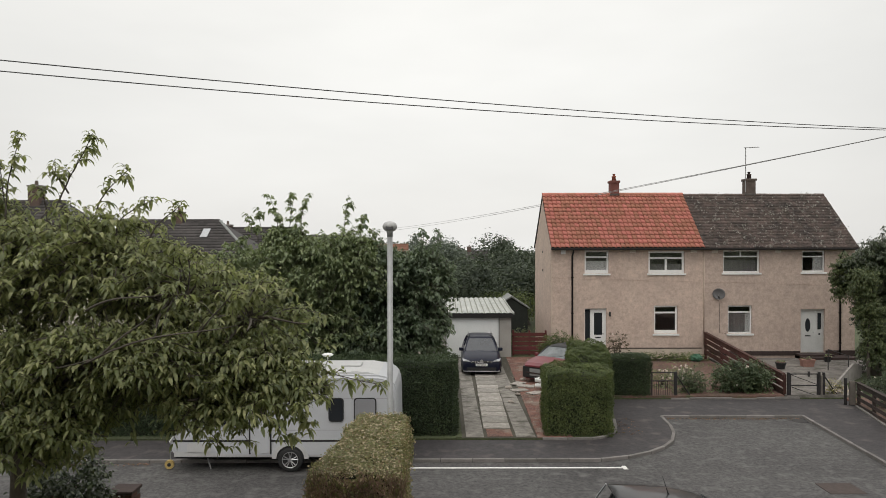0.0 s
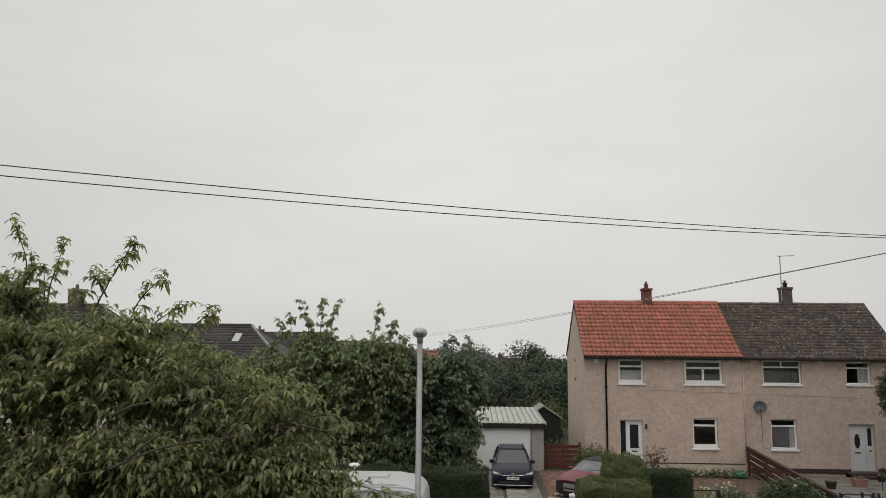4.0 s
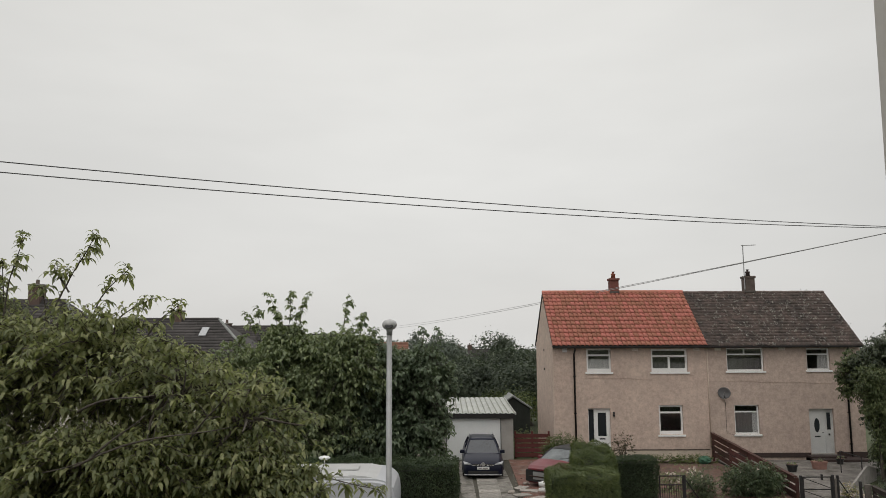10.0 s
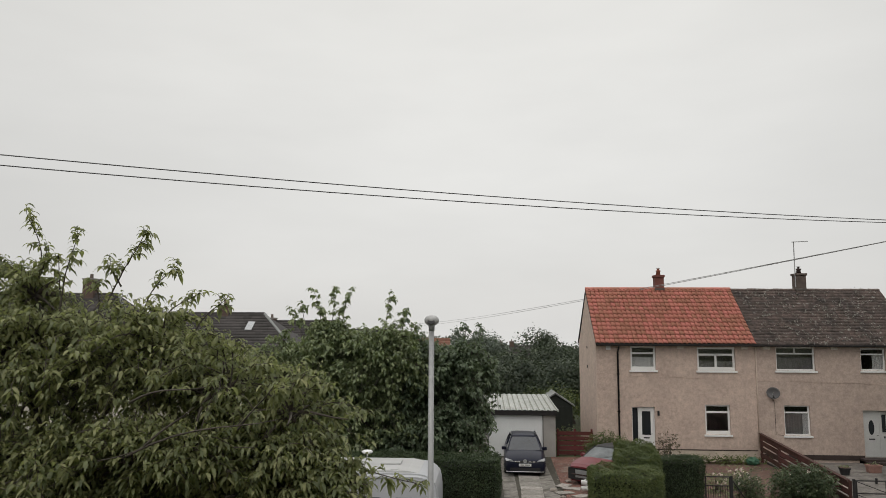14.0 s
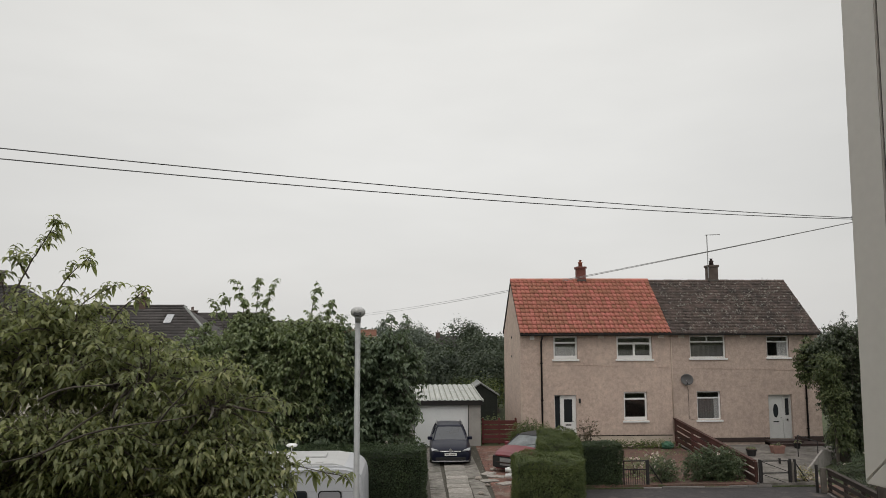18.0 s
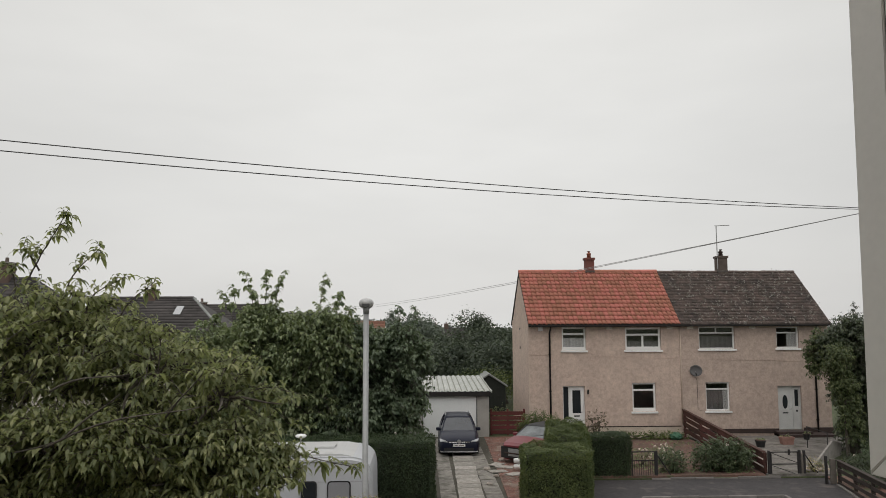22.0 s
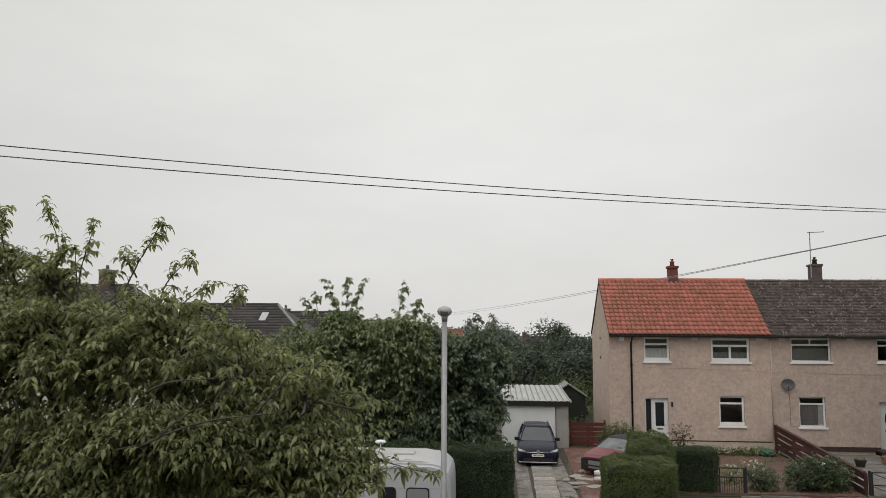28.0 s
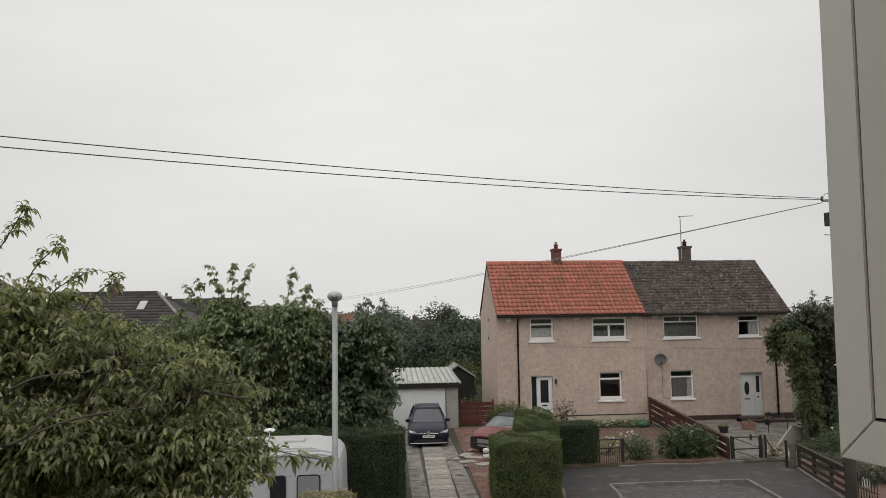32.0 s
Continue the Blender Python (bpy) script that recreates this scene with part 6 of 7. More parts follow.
# ---- gates and fences ----
def bar_gate(label, m, w, h, bars, brace):
    g = thing("gate", m, label, "gate")
    for x in (0.0, w):
        part("stile", new_box(x - 0.02, x + 0.02, -0.02, 0.02, 0.03, h, bevel=0.004), IRON, g)
    for z in ((0.06, h * 0.66, h - 0.02) if bars else (0.05, h * 0.5, h - 0.02)):
        part("rail", new_box(0.021, w - 0.021, -0.015, 0.015, z - 0.02, z + 0.02, bevel=0.004), IRON, g)
    for k in range(bars):
        x = w * (k + 1) / (bars + 1)
        part("bar", new_tube([(x, 0, 0.08), (x, 0, h * 0.66)], 0.009, 6), IRON, g)
    if brace:
        part("brace", new_tube([(0.02, 0, h - 0.05), (w - 0.02, 0, h * 0.55)], 0.014, 6), IRON, g)
        part("brace", new_tube([(0.02, 0, h * 0.45), (w - 0.02, 0, 0.07)], 0.014, 6), IRON, g)
        part("latch", new_box(w - 0.36, w - 0.3, -0.04, 0.03, h - 0.12, h + 0.08, bevel=0.006), IRON, g)
    return g


bar_gate("black iron garden gate with upright bars", pose(7.91, 26.97, 0.1), 0.85, 0.98, 9, False)
bar_gate("rusty dark iron gate with slanting braces", pose(13.16, 26.97, 0.1), 1.02, 0.92, 0, True)


def gate_post(label, x, z, stay):
    p = thing("gate_post", pose(x, 26.97, 0.08), label, "gate post")
    part("post", new_box(-0.04, 0.04, -0.04, 0.04, 0.0, z, bevel=0.008), IRON, p)
    if stay:
        part("stay", new_tube([(0.03 * stay, 0.0, z * 0.85), (0.6 * stay, 0.1, 0.05)], 0.022, 6), IRON, p)


gate_post("dark iron gate post with a slanting stay", 8.82, 1.02, 1)
gate_post("dark iron gate post", 13.08, 0.98, 0)
gate_post("dark iron gate post beside a grey timber", 14.24, 1.0, 0)
gate_post("dark iron post with a slanting stay", 14.42, 0.98, 1)
solo("timber_post", new_box(14.29, 14.37, 26.93, 27.02, 0.08, 0.95, bevel=0.01), WOOD_GREY, "weathered grey timber post beside the gate", "post")


def rail_fence(name, label, a, b, z_top_a, z_top_b, rails, gap, height, mat, bays, cap=False, post_h=0.0):
    """Boards between posts from a to b on the plan."""
    f = thing(name, pose(a[0], a[1], 0.1), label, "fence")
    dx, dy = b[0] - a[0], b[1] - a[1]
    ang = math.degrees(math.atan2(dy, dx))
    length = math.hypot(dx, dy)
    for k in range(bays + 1):
        u = k / bays
        z = z_top_a + (z_top_b - z_top_a) * u
        part("post", new_box(-0.05, 0.05, 0.012, 0.11, -0.05, z + post_h, bevel=0.008), mat, f, at=pose(dx * u, dy * u, 0, 0, 0, ang))
    tilt = -math.degrees(math.atan2(z_top_b - z_top_a, length))
    step = length / bays
    me = mesh_of(new_box(0.004, step - 0.004, -0.014, 0.01, 0, height, bevel=0.005), "board", mat)
    for k in range(bays):
        u = k / bays
        z = z_top_a + (z_top_b - z_top_a) * u
        for r in range(rails):
            part("board", me, mat, f, at=pose(dx * u, dy * u, z - height - 0.02 - r * gap + rng.normal(0, 0.006), 0, tilt + rng.normal(0, 0.3), ang))
    if cap:
        part("capping", new_box(0, length, -0.06, 0.1, 0, 0.035, bevel=0.008), mat, f, at=pose(0, 0, z_top_a, 0, tilt, ang))
    return f


rail_fence("fence", "reddish-brown ranch fence stepping down from the house wall", (13.0, 35.45), (12.96, 27.15), 1.38, 0.86, 4, 0.27, 0.205, FENCE_BROWN, 4, cap=True)
rail_fence("fence", "dark stained ranch fence along the pavement edge", (15.0, 25.8), (13.96, 21.3), 0.8, 0.92, 4, 0.235, 0.13, FENCE_BLACK, 3, cap=True)
solo("timber_post", new_box(14.76, 14.97, 25.82, 25.9, 0.08, 0.95, bevel=0.012), WOOD_GREY, "weathered grey board post at the fence end", "post")
solo("gate_post", new_box(13.8, 14.05, 21.0, 21.25, 0.06, 1.3, bevel=0.015), FENCE_BLACK, "thick dark wooden gate post", "gate post")
solo("gate_post", new_box(14.6, 14.68, 25.86, 25.94, 0.07, 1.05, bevel=0.01), IRON, "slim dark post at the fence corner", "gate post")
ig = thing("gate", pose(13.92, 20.95, 0.07), "black wrought-iron gate with pale scrolls", "gate")
for k in range(9):
    part("bar", new_tube([(0, -0.12 * k - 0.05, 0.05), (0, -0.12 * k - 0.05, 0.95 + 0.1 * math.sin(k * math.pi / 8))], 0.012, 6), IRON, ig)
    if k in (3, 4, 5):
        part("scroll", new_tube([(0, -0.12 * k - 0.05 + 0.05 * math.cos(a * math.pi / 6), 0.75 + 0.14 * math.sin(a * math.pi / 6)) for a in range(13)], 0.008, 5), UPVC, ig)
for z in (0.12, 0.55, 0.92):
    part("rail", new_tube([(0, 0, z), (0, -1.1, z)], 0.014, 6), IRON, ig)

# edging of the front gardens
edge_mesh = [mesh_of(new_box(0.0, l - 0.015, -0.05, 0.05, -0.02, 0.09, bevel=0.015), "edging_stone", KERB) for l in (0.7, 0.92)]
edging = solo("garden_edging", new_box(0, 0.1, -0.02, 0.02, -0.06, -0.04), KERB, "row of low concrete edging stones", "edging", kind="structure", m=pose(8.6, 26.86, 0.055))
x, i = 0.0, 0
while x < 4.4:
    part("edging_stone", edge_mesh[i % 2], KERB, edging, at=pose(x, 0, rng.normal(0, 0.01), 0, 0, rng.normal(0, 0.8)))
    x += (0.7, 0.92)[i % 2]
    i += 1
for i in range(6):
    part("edging_stone", edge_mesh[0], KERB, edging, at=pose(6.27 - 0.155 * i, -1.25 - 0.68 * i, -0.02, 0, 0, -103 + rng.normal(0, 1.0)))
hedge_edge = solo("hedge_edging", new_box(0, 0.1, -0.02, 0.02, -0.06, -0.04), KERB, "curved row of low kerb stones under the hedge", "edging", kind="structure", m=pose(3.1, 21.47, 0.08))
HEDGE_PATH = [(-0.1, 0.0), (1.4, 0.0), (1.8, 0.2), (2.1, 0.5), (2.32, 0.9), (2.47, 1.6), (2.6, 2.3)]
for (ax, ay), (bx, by) in zip(HEDGE_PATH, HEDGE_PATH[1:]):
    n = max(1, round(math.hypot(bx - ax, by - ay) / 0.68))
    for i in range(n):
        u = i / n
        part("edging_stone", edge_mesh[0], KERB, hedge_edge, at=pose(ax + (bx - ax) * u, ay + (by - ay) * u - 0.03, -0.03, 0, 0, math.degrees(math.atan2(by - ay, bx - ax))) @ Matrix.Diagonal((math.hypot(bx - ax, by - ay) / n / 0.7, 1, 1, 1)))

# ---- near garden: brick gate posts with a slim gate ----
brick_me = mesh_of(new_box(-0.1, 0.1, -0.049, 0.049, -0.031, 0.031, bevel=0.004), "brick", BRICK_OLD)


def brick_post(x, y, z0, courses, label):
    p = thing("gate_post", pose(x, y, z0), label, "gate post", "brick gate posts")
    part("mortar", new_box(-0.155, 0.155, -0.155, 0.155, 0, courses * 0.075), SOOT, p)
    for c in range(courses):
        z = 0.037 + 0.075 * c
        for k in range(4):
            turn = 90 * k + (0 if c % 2 else 180)
            off = Matrix.Rotation(math.radians(turn), 4, "Z") @ Matrix.Translation((-0.055 if c % 2 else 0.055, -0.115, z))
            part("brick", brick_me, BRICK_OLD, p, at=off)
    part("cap", new_box(-0.185, 0.185, -0.185, 0.185, courses * 0.075, courses * 0.075 + 0.05, bevel=0.015), PLINTH_DARK, p)


brick_post(-4.695, 10.5, 1.2, 16, "square dark red brick gate post with a concrete cap")
brick_post(-5.659, 10.5, 1.2, 16, "square dark red brick gate post with a concrete cap")
ng = thing("gate", pose(-5.501, 10.5, 1.2), "slim black iron gate between brick posts", "gate")
gw = -4.870 - -5.501
for z in (0.15, 0.95, 1.12):
    part("rail", new_tube([(0, 0, z), (gw, 0, z)], 0.01, 6), IRON, ng)
for k in range(8):
    part("bar", new_tube([(gw * (k + 0.5) / 8, 0, 0.1), (gw * (k + 0.5) / 8, 0, 1.12)], 0.007, 5), IRON, ng)
part("scroll", new_tube([(gw / 2 + 0.09 * math.cos(a * math.pi / 8), 0, 1.04 + 0.07 * math.sin(a * math.pi / 8)) for a in range(17)], 0.007, 5), IRON, ng)

# ---- overhead lines ----
pole = thing("utility_pole", pose(13.2, 20.0, 0.1), "tall wooden pole that carries overhead wires", "utility pole")
part("pole", new_tube([(0, 0, 0), (0, 0, 9.3)], [0.15, 0.1], 12), WOOD_GREY, pole, smooth=True)
part("arm", new_box(-0.36, 0.1, -0.04, 0.04, 8.98, 9.05, bevel=0.008), GALV, pole)
part("bracket", new_tube([(-0.36, 0, 9.0), (-0.3, 0, 9.2), (-0.1, 0, 9.25)], 0.014, 6), GALV, pole)
for z in (9.03, 9.1):
    part("insulator", new_tube([(-0.38, 0, z - 0.03), (-0.38, 0, z), (-0.38, 0, z + 0.04)], [0.025, 0.035, 0.02], 10), PLASTIC, pole)
part("junction_box", new_box(-0.31, -0.1, -0.12, 0.08, 8.25, 8.65, bevel=0.02), PLASTIC, pole)
part("step_iron", new_tube([(-0.36, 0, 8.0), (-0.1, 0, 7.98), (-0.1, 0, 7.8)], 0.015, 6), GALV, pole)
part("step_iron", new_tube([(-0.3, 0, 4.2), (-0.08, 0, 4.2)], 0.02, 6), UPVC, pole)


def cable(a, b, sag, r):
    a, b = Vector(a), Vector(b)
    return [tuple(a.lerp(b, i / 40) - Vector((0, 0, 4 * sag * (i / 40) * (1 - i / 40)))) for i in range(41)]


def line_to(start, end, k):
    """Carry the line from start past end by the factor k."""
    return tuple(s + (e - s) * k for s, e in zip(start, end))


for end, z, sag in (((-20.6, -8.0, 9.30), 9.08, 0.31), ((-20.6, -8.0, 9.17), 9.04, 0.37)):
    s = (-0.38, 0.0, z)
    far = line_to(s, end, 1.5)
    part("cable", new_tube(cable(s, far, sag, 0), 0.0105, 6), CABLE, pole)
for far_z in (7.5, 7.95):
    part("cable", new_tube(cable((-0.38, 0.0, 8.95), (-32.7, 130.0, far_z), 0.75, 0), 0.013, 6), CABLE_GREY, pole)


# ---- houses beyond the trees ----
CHIM_FAR = material("far_brick", (0.13, 0.088, 0.072), 0.9, 0.3, 2.0, 20.0, 0.3)


def far_house(label, x0, x1, y, depth, ze, zr, wall, tile, hip_left, hip_right, chimneys):
    h = thing("house", pose(0, 0, 0.0), label, "house")
    part("wall", new_box(x0 + 0.3, x1 - 0.3, y, y + depth, 0.1, ze), wall, h)
    ym = y + depth / 2
    run = depth / 2
    a, b = x0 + (run if hip_left else 0), x1 - (run if hip_right else 0)
    bm = bmesh.new()
    v = [bm.verts.new(p) for p in ((x0, y - 0.3, ze - 0.1), (x1, y - 0.3, ze - 0.1), (x1, y + depth + 0.3, ze - 0.1), (x0, y + depth + 0.3, ze - 0.1), (a, ym, zr), (b, ym, zr))]
    for q in ((0, 1, 5, 4), (1, 2, 5), (2, 3, 4, 5), (3, 0, 4), (0, 3, 2, 1)):
        bm.faces.new([v[i] for i in q])
    roof = part("roof", bm, tile, h)
    slope = math.atan2(zr - ze + 0.1, run + 0.3)
    length = math.hypot(zr - ze + 0.1, run + 0.3)
    rows = int(length / 0.3)
    V, F = [], []
    for r in range(rows):
        u0, u1 = r / rows, (r + 1.05) / rows
        xa, xb = x0 + (a - x0) * u0, x1 + (b - x1) * u0
        n = int((xb - xa) / 0.6)
        for c in range(n):
            p, q = xa + (xb - xa) * c / n, xa + (xb - xa) * (c + 1) / n - 0.02
            k = len(V)
            for x, u, lift in ((p, u0, 0.02), (q, u0, 0.02), (p, u0, 0.08), (q, u0, 0.08), (p, u1, 0.03), (q, u1, 0.03)):
                V.append((x, y - 0.3 + (run + 0.3) * u - lift * math.sin(slope), ze - 0.1 + (zr - ze + 0.1) * u + lift * math.cos(slope)))
            F += [(k, k + 1, k + 3, k + 2), (k + 2, k + 3, k + 5, k + 4)]
    tagged(part("tiling", arrays_mesh("tiling", V, F, tile), tile, roof), kind="stuff")
    part("ridge", new_tube([(a, ym, zr + 0.02), (b, ym, zr + 0.02)], 0.12, 8), tile, roof)
    if hip_right:
        part("hip", new_tube([(b, ym, zr + 0.02), (x1, y - 0.3, ze - 0.05)], 0.1, 8), FELT, roof)
    for cx, top, w in chimneys:
        ch = part("chimney", new_box(cx - w / 2, cx + w / 2, ym - w / 2, ym + w / 2, zr - 0.6, top, bevel=0.02), CHIM_FAR, h)
        part("coping", new_box(cx - w / 2 - 0.05, cx + w / 2 + 0.05, ym - w / 2 - 0.05, ym + w / 2 + 0.05, top, top + 0.1, bevel=0.02), CEMENT, ch)
        part("chimney_pot", new_tube([(cx, ym, top + 0.1), (cx, ym, top + 0.4)], [0.12, 0.1], 10), BRICK_GREY, ch)
    for k in range(int((x1 - x0) / 3)):
        wx = x0 + 1.5 + 3 * k
        w = part("window", new_box(wx, wx + 1.2, y - 0.04, y - 0.004, ze - 1.5, ze - 0.3, bevel=0.01), UPVC, h)
        part("pane", new_box(wx + 0.08, wx + 1.12, y - 0.05, y - 0.036, ze - 1.42, ze - 0.38), CAR_GLASS, w)
    return h


hl = far_house("pale rendered house with a dark tiled roof and a skylight", -22.186, -12.087, 46.0, 6.6, 4.95, 7.427, WHITE_RENDER, TILE_FAR, False, True, [(-18.183, 7.973, 0.62)])
sky_y, sky_z = 48.0, 4.85 + (7.427 - 4.85) * 2.3 / 3.6 + 0.08
part("skylight", new_box(-0.24, 0.24, -0.5, 0.5, 0, 0.06, bevel=0.01), LIGHT_GLASS, hl, "pale roof light", at=pose(-15.956, sky_y, sky_z, 34, 0, 0))
far_house("pale house with a dark tiled roof behind the cherry tree", -38.009, -21.080, 43.0, 6.6, 5.6, 8.592, WHITE_RENDER, TILE_FAR, False, True, [(-26.311, 9.581, 0.75)])
far_house("pale house with a low dark roof further off", -22.278, -12.954, 60.0, 6.6, 4.2, 7.147, WHITE_RENDER, TILE_FAR, False, False, [(-19.047, 7.396, 0.7)])
far_house("house with a dull red tiled roof between trees", -12.410, -3.546, 70.0, 7.0, 3.0, 5.580, WHITE_RENDER, TILE_FAR_RED, False, False, [])
far_house("small far house with a grey roof", -26.0, -14.9, 110.0, 7.0, 4.5, 6.75, WHITE_RENDER, TILE_FAR, False, False, [])
far_house("low far house with two chimneys on the hillside", 2.2, 8.6, 130.0, 7.0, 2.2, 4.0, WHITE_RENDER, TILE_FAR, False, False, [(2.9, 4.7, 0.7), (4.9, 4.8, 0.8)])

# ---- the open casement beside the camera, and our own wall and room ----
sash = thing("window_sash", pose(0.516, 0.8, EYE - 0.1765, -0.9, 0, -77.9), "open white window sash beside the camera", "window")
SL, SH, ST = 0.97, 1.22, 0.047


def mitred(corners, y0, y1):
    bm = bmesh.new()
    prism(bm, corners, 1, y0, y1)
    bmesh.ops.bevel(bm, geom=[e for e in bm.edges if abs(e.verts[0].co.y - e.verts[1].co.y) < 1e-6 and e.verts[0].co.y < 0.01], offset=0.0012, segments=2, affect="EDGES")
    return bm


g = 0.0006
part("stile", mitred([(0, g), (ST, ST + g), (ST, SH - ST - g), (0, SH - g)], 0, 0.06), UPVC_NEAR, sash)
part("rail", mitred([(g, 0), (SL - g, 0), (SL - ST - g, ST), (ST + g, ST)], 0, 0.06), UPVC_NEAR, sash)
part("rail", mitred([(g, SH), (ST + g, SH - ST), (SL - ST - g, SH - ST), (SL - g, SH)], 0, 0.06), UPVC_NEAR, sash)
part("stile", mitred([(SL, g), (SL, SH - g), (SL - ST, SH - ST - g), (SL - ST, ST + g)], 0, 0.06), UPVC_NEAR, sash)
for a, b, c, d in ((ST, ST + 0.0012, ST, SH - ST), (SL - ST - 0.0012, SL - ST, ST, SH - ST), (ST + 0.0018, SL - ST - 0.0026, ST, ST + 0.0012), (ST + 0.0018, SL - ST - 0.0026, SH - ST - 0.0012, SH - ST)):
    part("gasket", new_box(a, b, 0.003, 0.02, c, d), GASKET, sash)
BEAD = 0.085                     # sloping beads that hold the pane
for sgn, o in ((1, ST + 0.002), (-1, SL - ST - 0.002)):
    part("glazing_bead", prism(bmesh.new(), [(o, 0.002), (o + sgn * 0.03, 0.008), (o + sgn * BEAD, 0.024), (o + sgn * BEAD, 0.05), (o, 0.05)], 2, ST + 0.004, SH - ST - 0.004), UPVC_NEAR, sash)
for sgn, o in ((1, ST + 0.002), (-1, SH - ST - 0.002)):
    part("glazing_bead", prism(bmesh.new(), [(0.002, o), (0.008, o + sgn * 0.03), (0.024, o + sgn * BEAD), (0.05, o + sgn * BEAD), (0.05, o)], 0, ST + BEAD - 0.02, SL - ST - BEAD + 0.02), UPVC_NEAR, sash)
pane = part("pane", new_box(ST + 0.06, SL - ST - 0.06, 0.03, 0.036, ST + 0.06, SH - ST - 0.06), GLASS, sash)
pane.visible_shadow = False
part("hinge", new_box(SL - 0.2, SL - 0.02, 0.06, 0.066, -0.006, 0.004), GALV, sash)

solo("wall_own", wall_mesh(-7, 7, 1.2, 8.2, -0.52, -0.2, [(-0.95, 0.76, 5.88, 7.2)], HARLING_DULL), HARLING_DULL, "harled wall of the camera's own house", "wall", kind="structure")
own = solo("window_1", frame_bars(-0.95, 0.76, 5.88, 7.2, -0.38, 0.06, 0.08, [("v", -0.28, 5.94, 7.14)]), UPVC, "white window frame round the open sash", "window", kind="structure")
part("sill", new_box(-1.0, 0.81, -0.4, -0.14, 5.83, 5.876, bevel=0.01), UPVC, own)
solo("room_wall", new_box(-3, 3, -4.2, -4.1, 4.6, 7.5), WHITE_RENDER, "plain back wall of the room", "wall", kind="structure")
for a, b in ((-3.1, -3.0), (3.0, 3.1)):
    solo("room_wall", new_box(a, b, -4.1, -0.53, 4.6, 7.5), WHITE_RENDER, "plain side wall of the room", "wall", kind="structure")
solo("room_floor", new_box(-3.1, 3.1, -4.2, -0.53, 4.5, 4.6), ROOM, "dark carpeted floor of the room", "floor", kind="structure")
solo("ceiling", new_box(-3.1, 3.1, -4.2, -0.53, 7.5, 7.6), WHITE_RENDER, "plain white ceiling of the room", "ceiling", kind="structure")


# ---- the tall evergreen by the second house, and its bed ----
T4 = (19.0, 31.2, 0.12)
leafy_tree("tall dark evergreen beside the second house", T4, 3.2, 0.2,
           [(0.3, 0, 4.6, 1.5, 1.4, 1.6, 2), (-0.6, 0.1, 4.5, 1.0, 1.0, 1.1, 1.0), (0.3, 0, 2.6, 1.2, 1.3, 1.7, 1.8), (1.5, 0, 3.6, 1.5, 1.3, 2.4, 1.2), (0.2, -0.2, 1.0, 1.2, 1.1, 1.0, 1.6), (0.2, 0.1, 3.4, 1.1, 1.0, 2.4, 1.4)],
           700, 8, 0.13, 0.22, LEAF_EVERGREEN, wands=[((0.2, 0, 5.6), (0.3, 0, 6.4), 4), ((0.8, 0, 5.4), (1.0, 0, 6.2), 4)])
T5 = (18.0, 30.1, 0.12)
leafy_tree("slender green shrub tree before the dark evergreen", T5, 2.6, 0.07,
           [(-0.25, 0, 4.1, 0.6, 0.5, 0.85, 1.4), (-0.05, 0, 3.1, 0.55, 0.5, 0.8, 1.2), (0.15, 0, 2.2, 0.5, 0.45, 0.8, 0.9), (0.2, -0.1, 1.3, 0.5, 0.45, 0.7, 0.8)],
           190, 8, 0.12, 0.2, LEAF_LAUREL)
T6 = (19.0, 31.8, 0.12)
leafy_tree("thin bright green tree leaning past the downpipe", T6, 3.0, 0.05,
           [(-1.2, 0, 4.5, 0.6, 0.5, 0.65, 1.2), (-1.25, 0, 3.8, 0.45, 0.4, 0.6, 0.9), (-0.7, 0, 5.0, 0.6, 0.5, 0.5, 0.8), (-0.6, 0, 4.0, 0.7, 0.5, 1.0, 1.6)],
           110, 8, 0.12, 0.2, LEAF_LAUREL)


# ---- far trees, from the gardens behind to the skyline ----
def round_lobes(w, h, low=0.25, k=6):
    r = np.random.default_rng(int(w * 100 + h * 10))
    out = [(0, 0, h * 0.62, w * 0.42, w * 0.42, h * 0.36, 2.0)]
    for _ in range(k):
        a, rr = r.uniform(0, 6.28), r.uniform(0.2, 0.42) * w
        out.append((rr * math.cos(a), rr * math.sin(a), h * r.uniform(low + 0.15, 0.82), w * r.uniform(0.16, 0.3), w * r.uniform(0.16, 0.3), h * r.uniform(0.12, 0.24), 0.9))
    return out


FAR = [(3.95, 58, 4.2, 6.45, 0.21), (2.308, 54, 3.6, 4.433, 0.2), (5.398, 55, 3.8, 5.186, 0.2), (7.788, 60, 4.6, 5.008, 0.21),
       (1.178, 48, 4.0, 4.163, 0.2), (3.723, 49, 4.2, 4.045, 0.2),
       (5.975, 50, 4.0, 4.082, 0.2), (-8.484, 80, 6.0, 6.163, 0.2), (-12.378, 85, 6.0, 6.436, 0.2), (-14.626, 70, 6.0, 6.100, 0.2),
       (38.078, 62, 6.0, 6.100, 0.2), (39.294, 58, 7.0, 6.330, 0.2), (-12.923, 52, 4.0, 5.483, 0.22)]
for x, y, w, ztop, size in FAR:
    h = (ztop + 0.3) * 1.02
    far_tree("dark green broadleaf tree in the gardens behind", (x, y, 0.05), h * 0.5, round_lobes(w, h), 6500, size, LEAF_FAR)
far_tree("slim pale poplar on the skyline", (-6.205, 160, -0.05), 5.0, [(0, 0, 4.6, 1.3, 1.3, 3.2, 1)], 1200, 0.4, LEAF_HAZE_TINT)
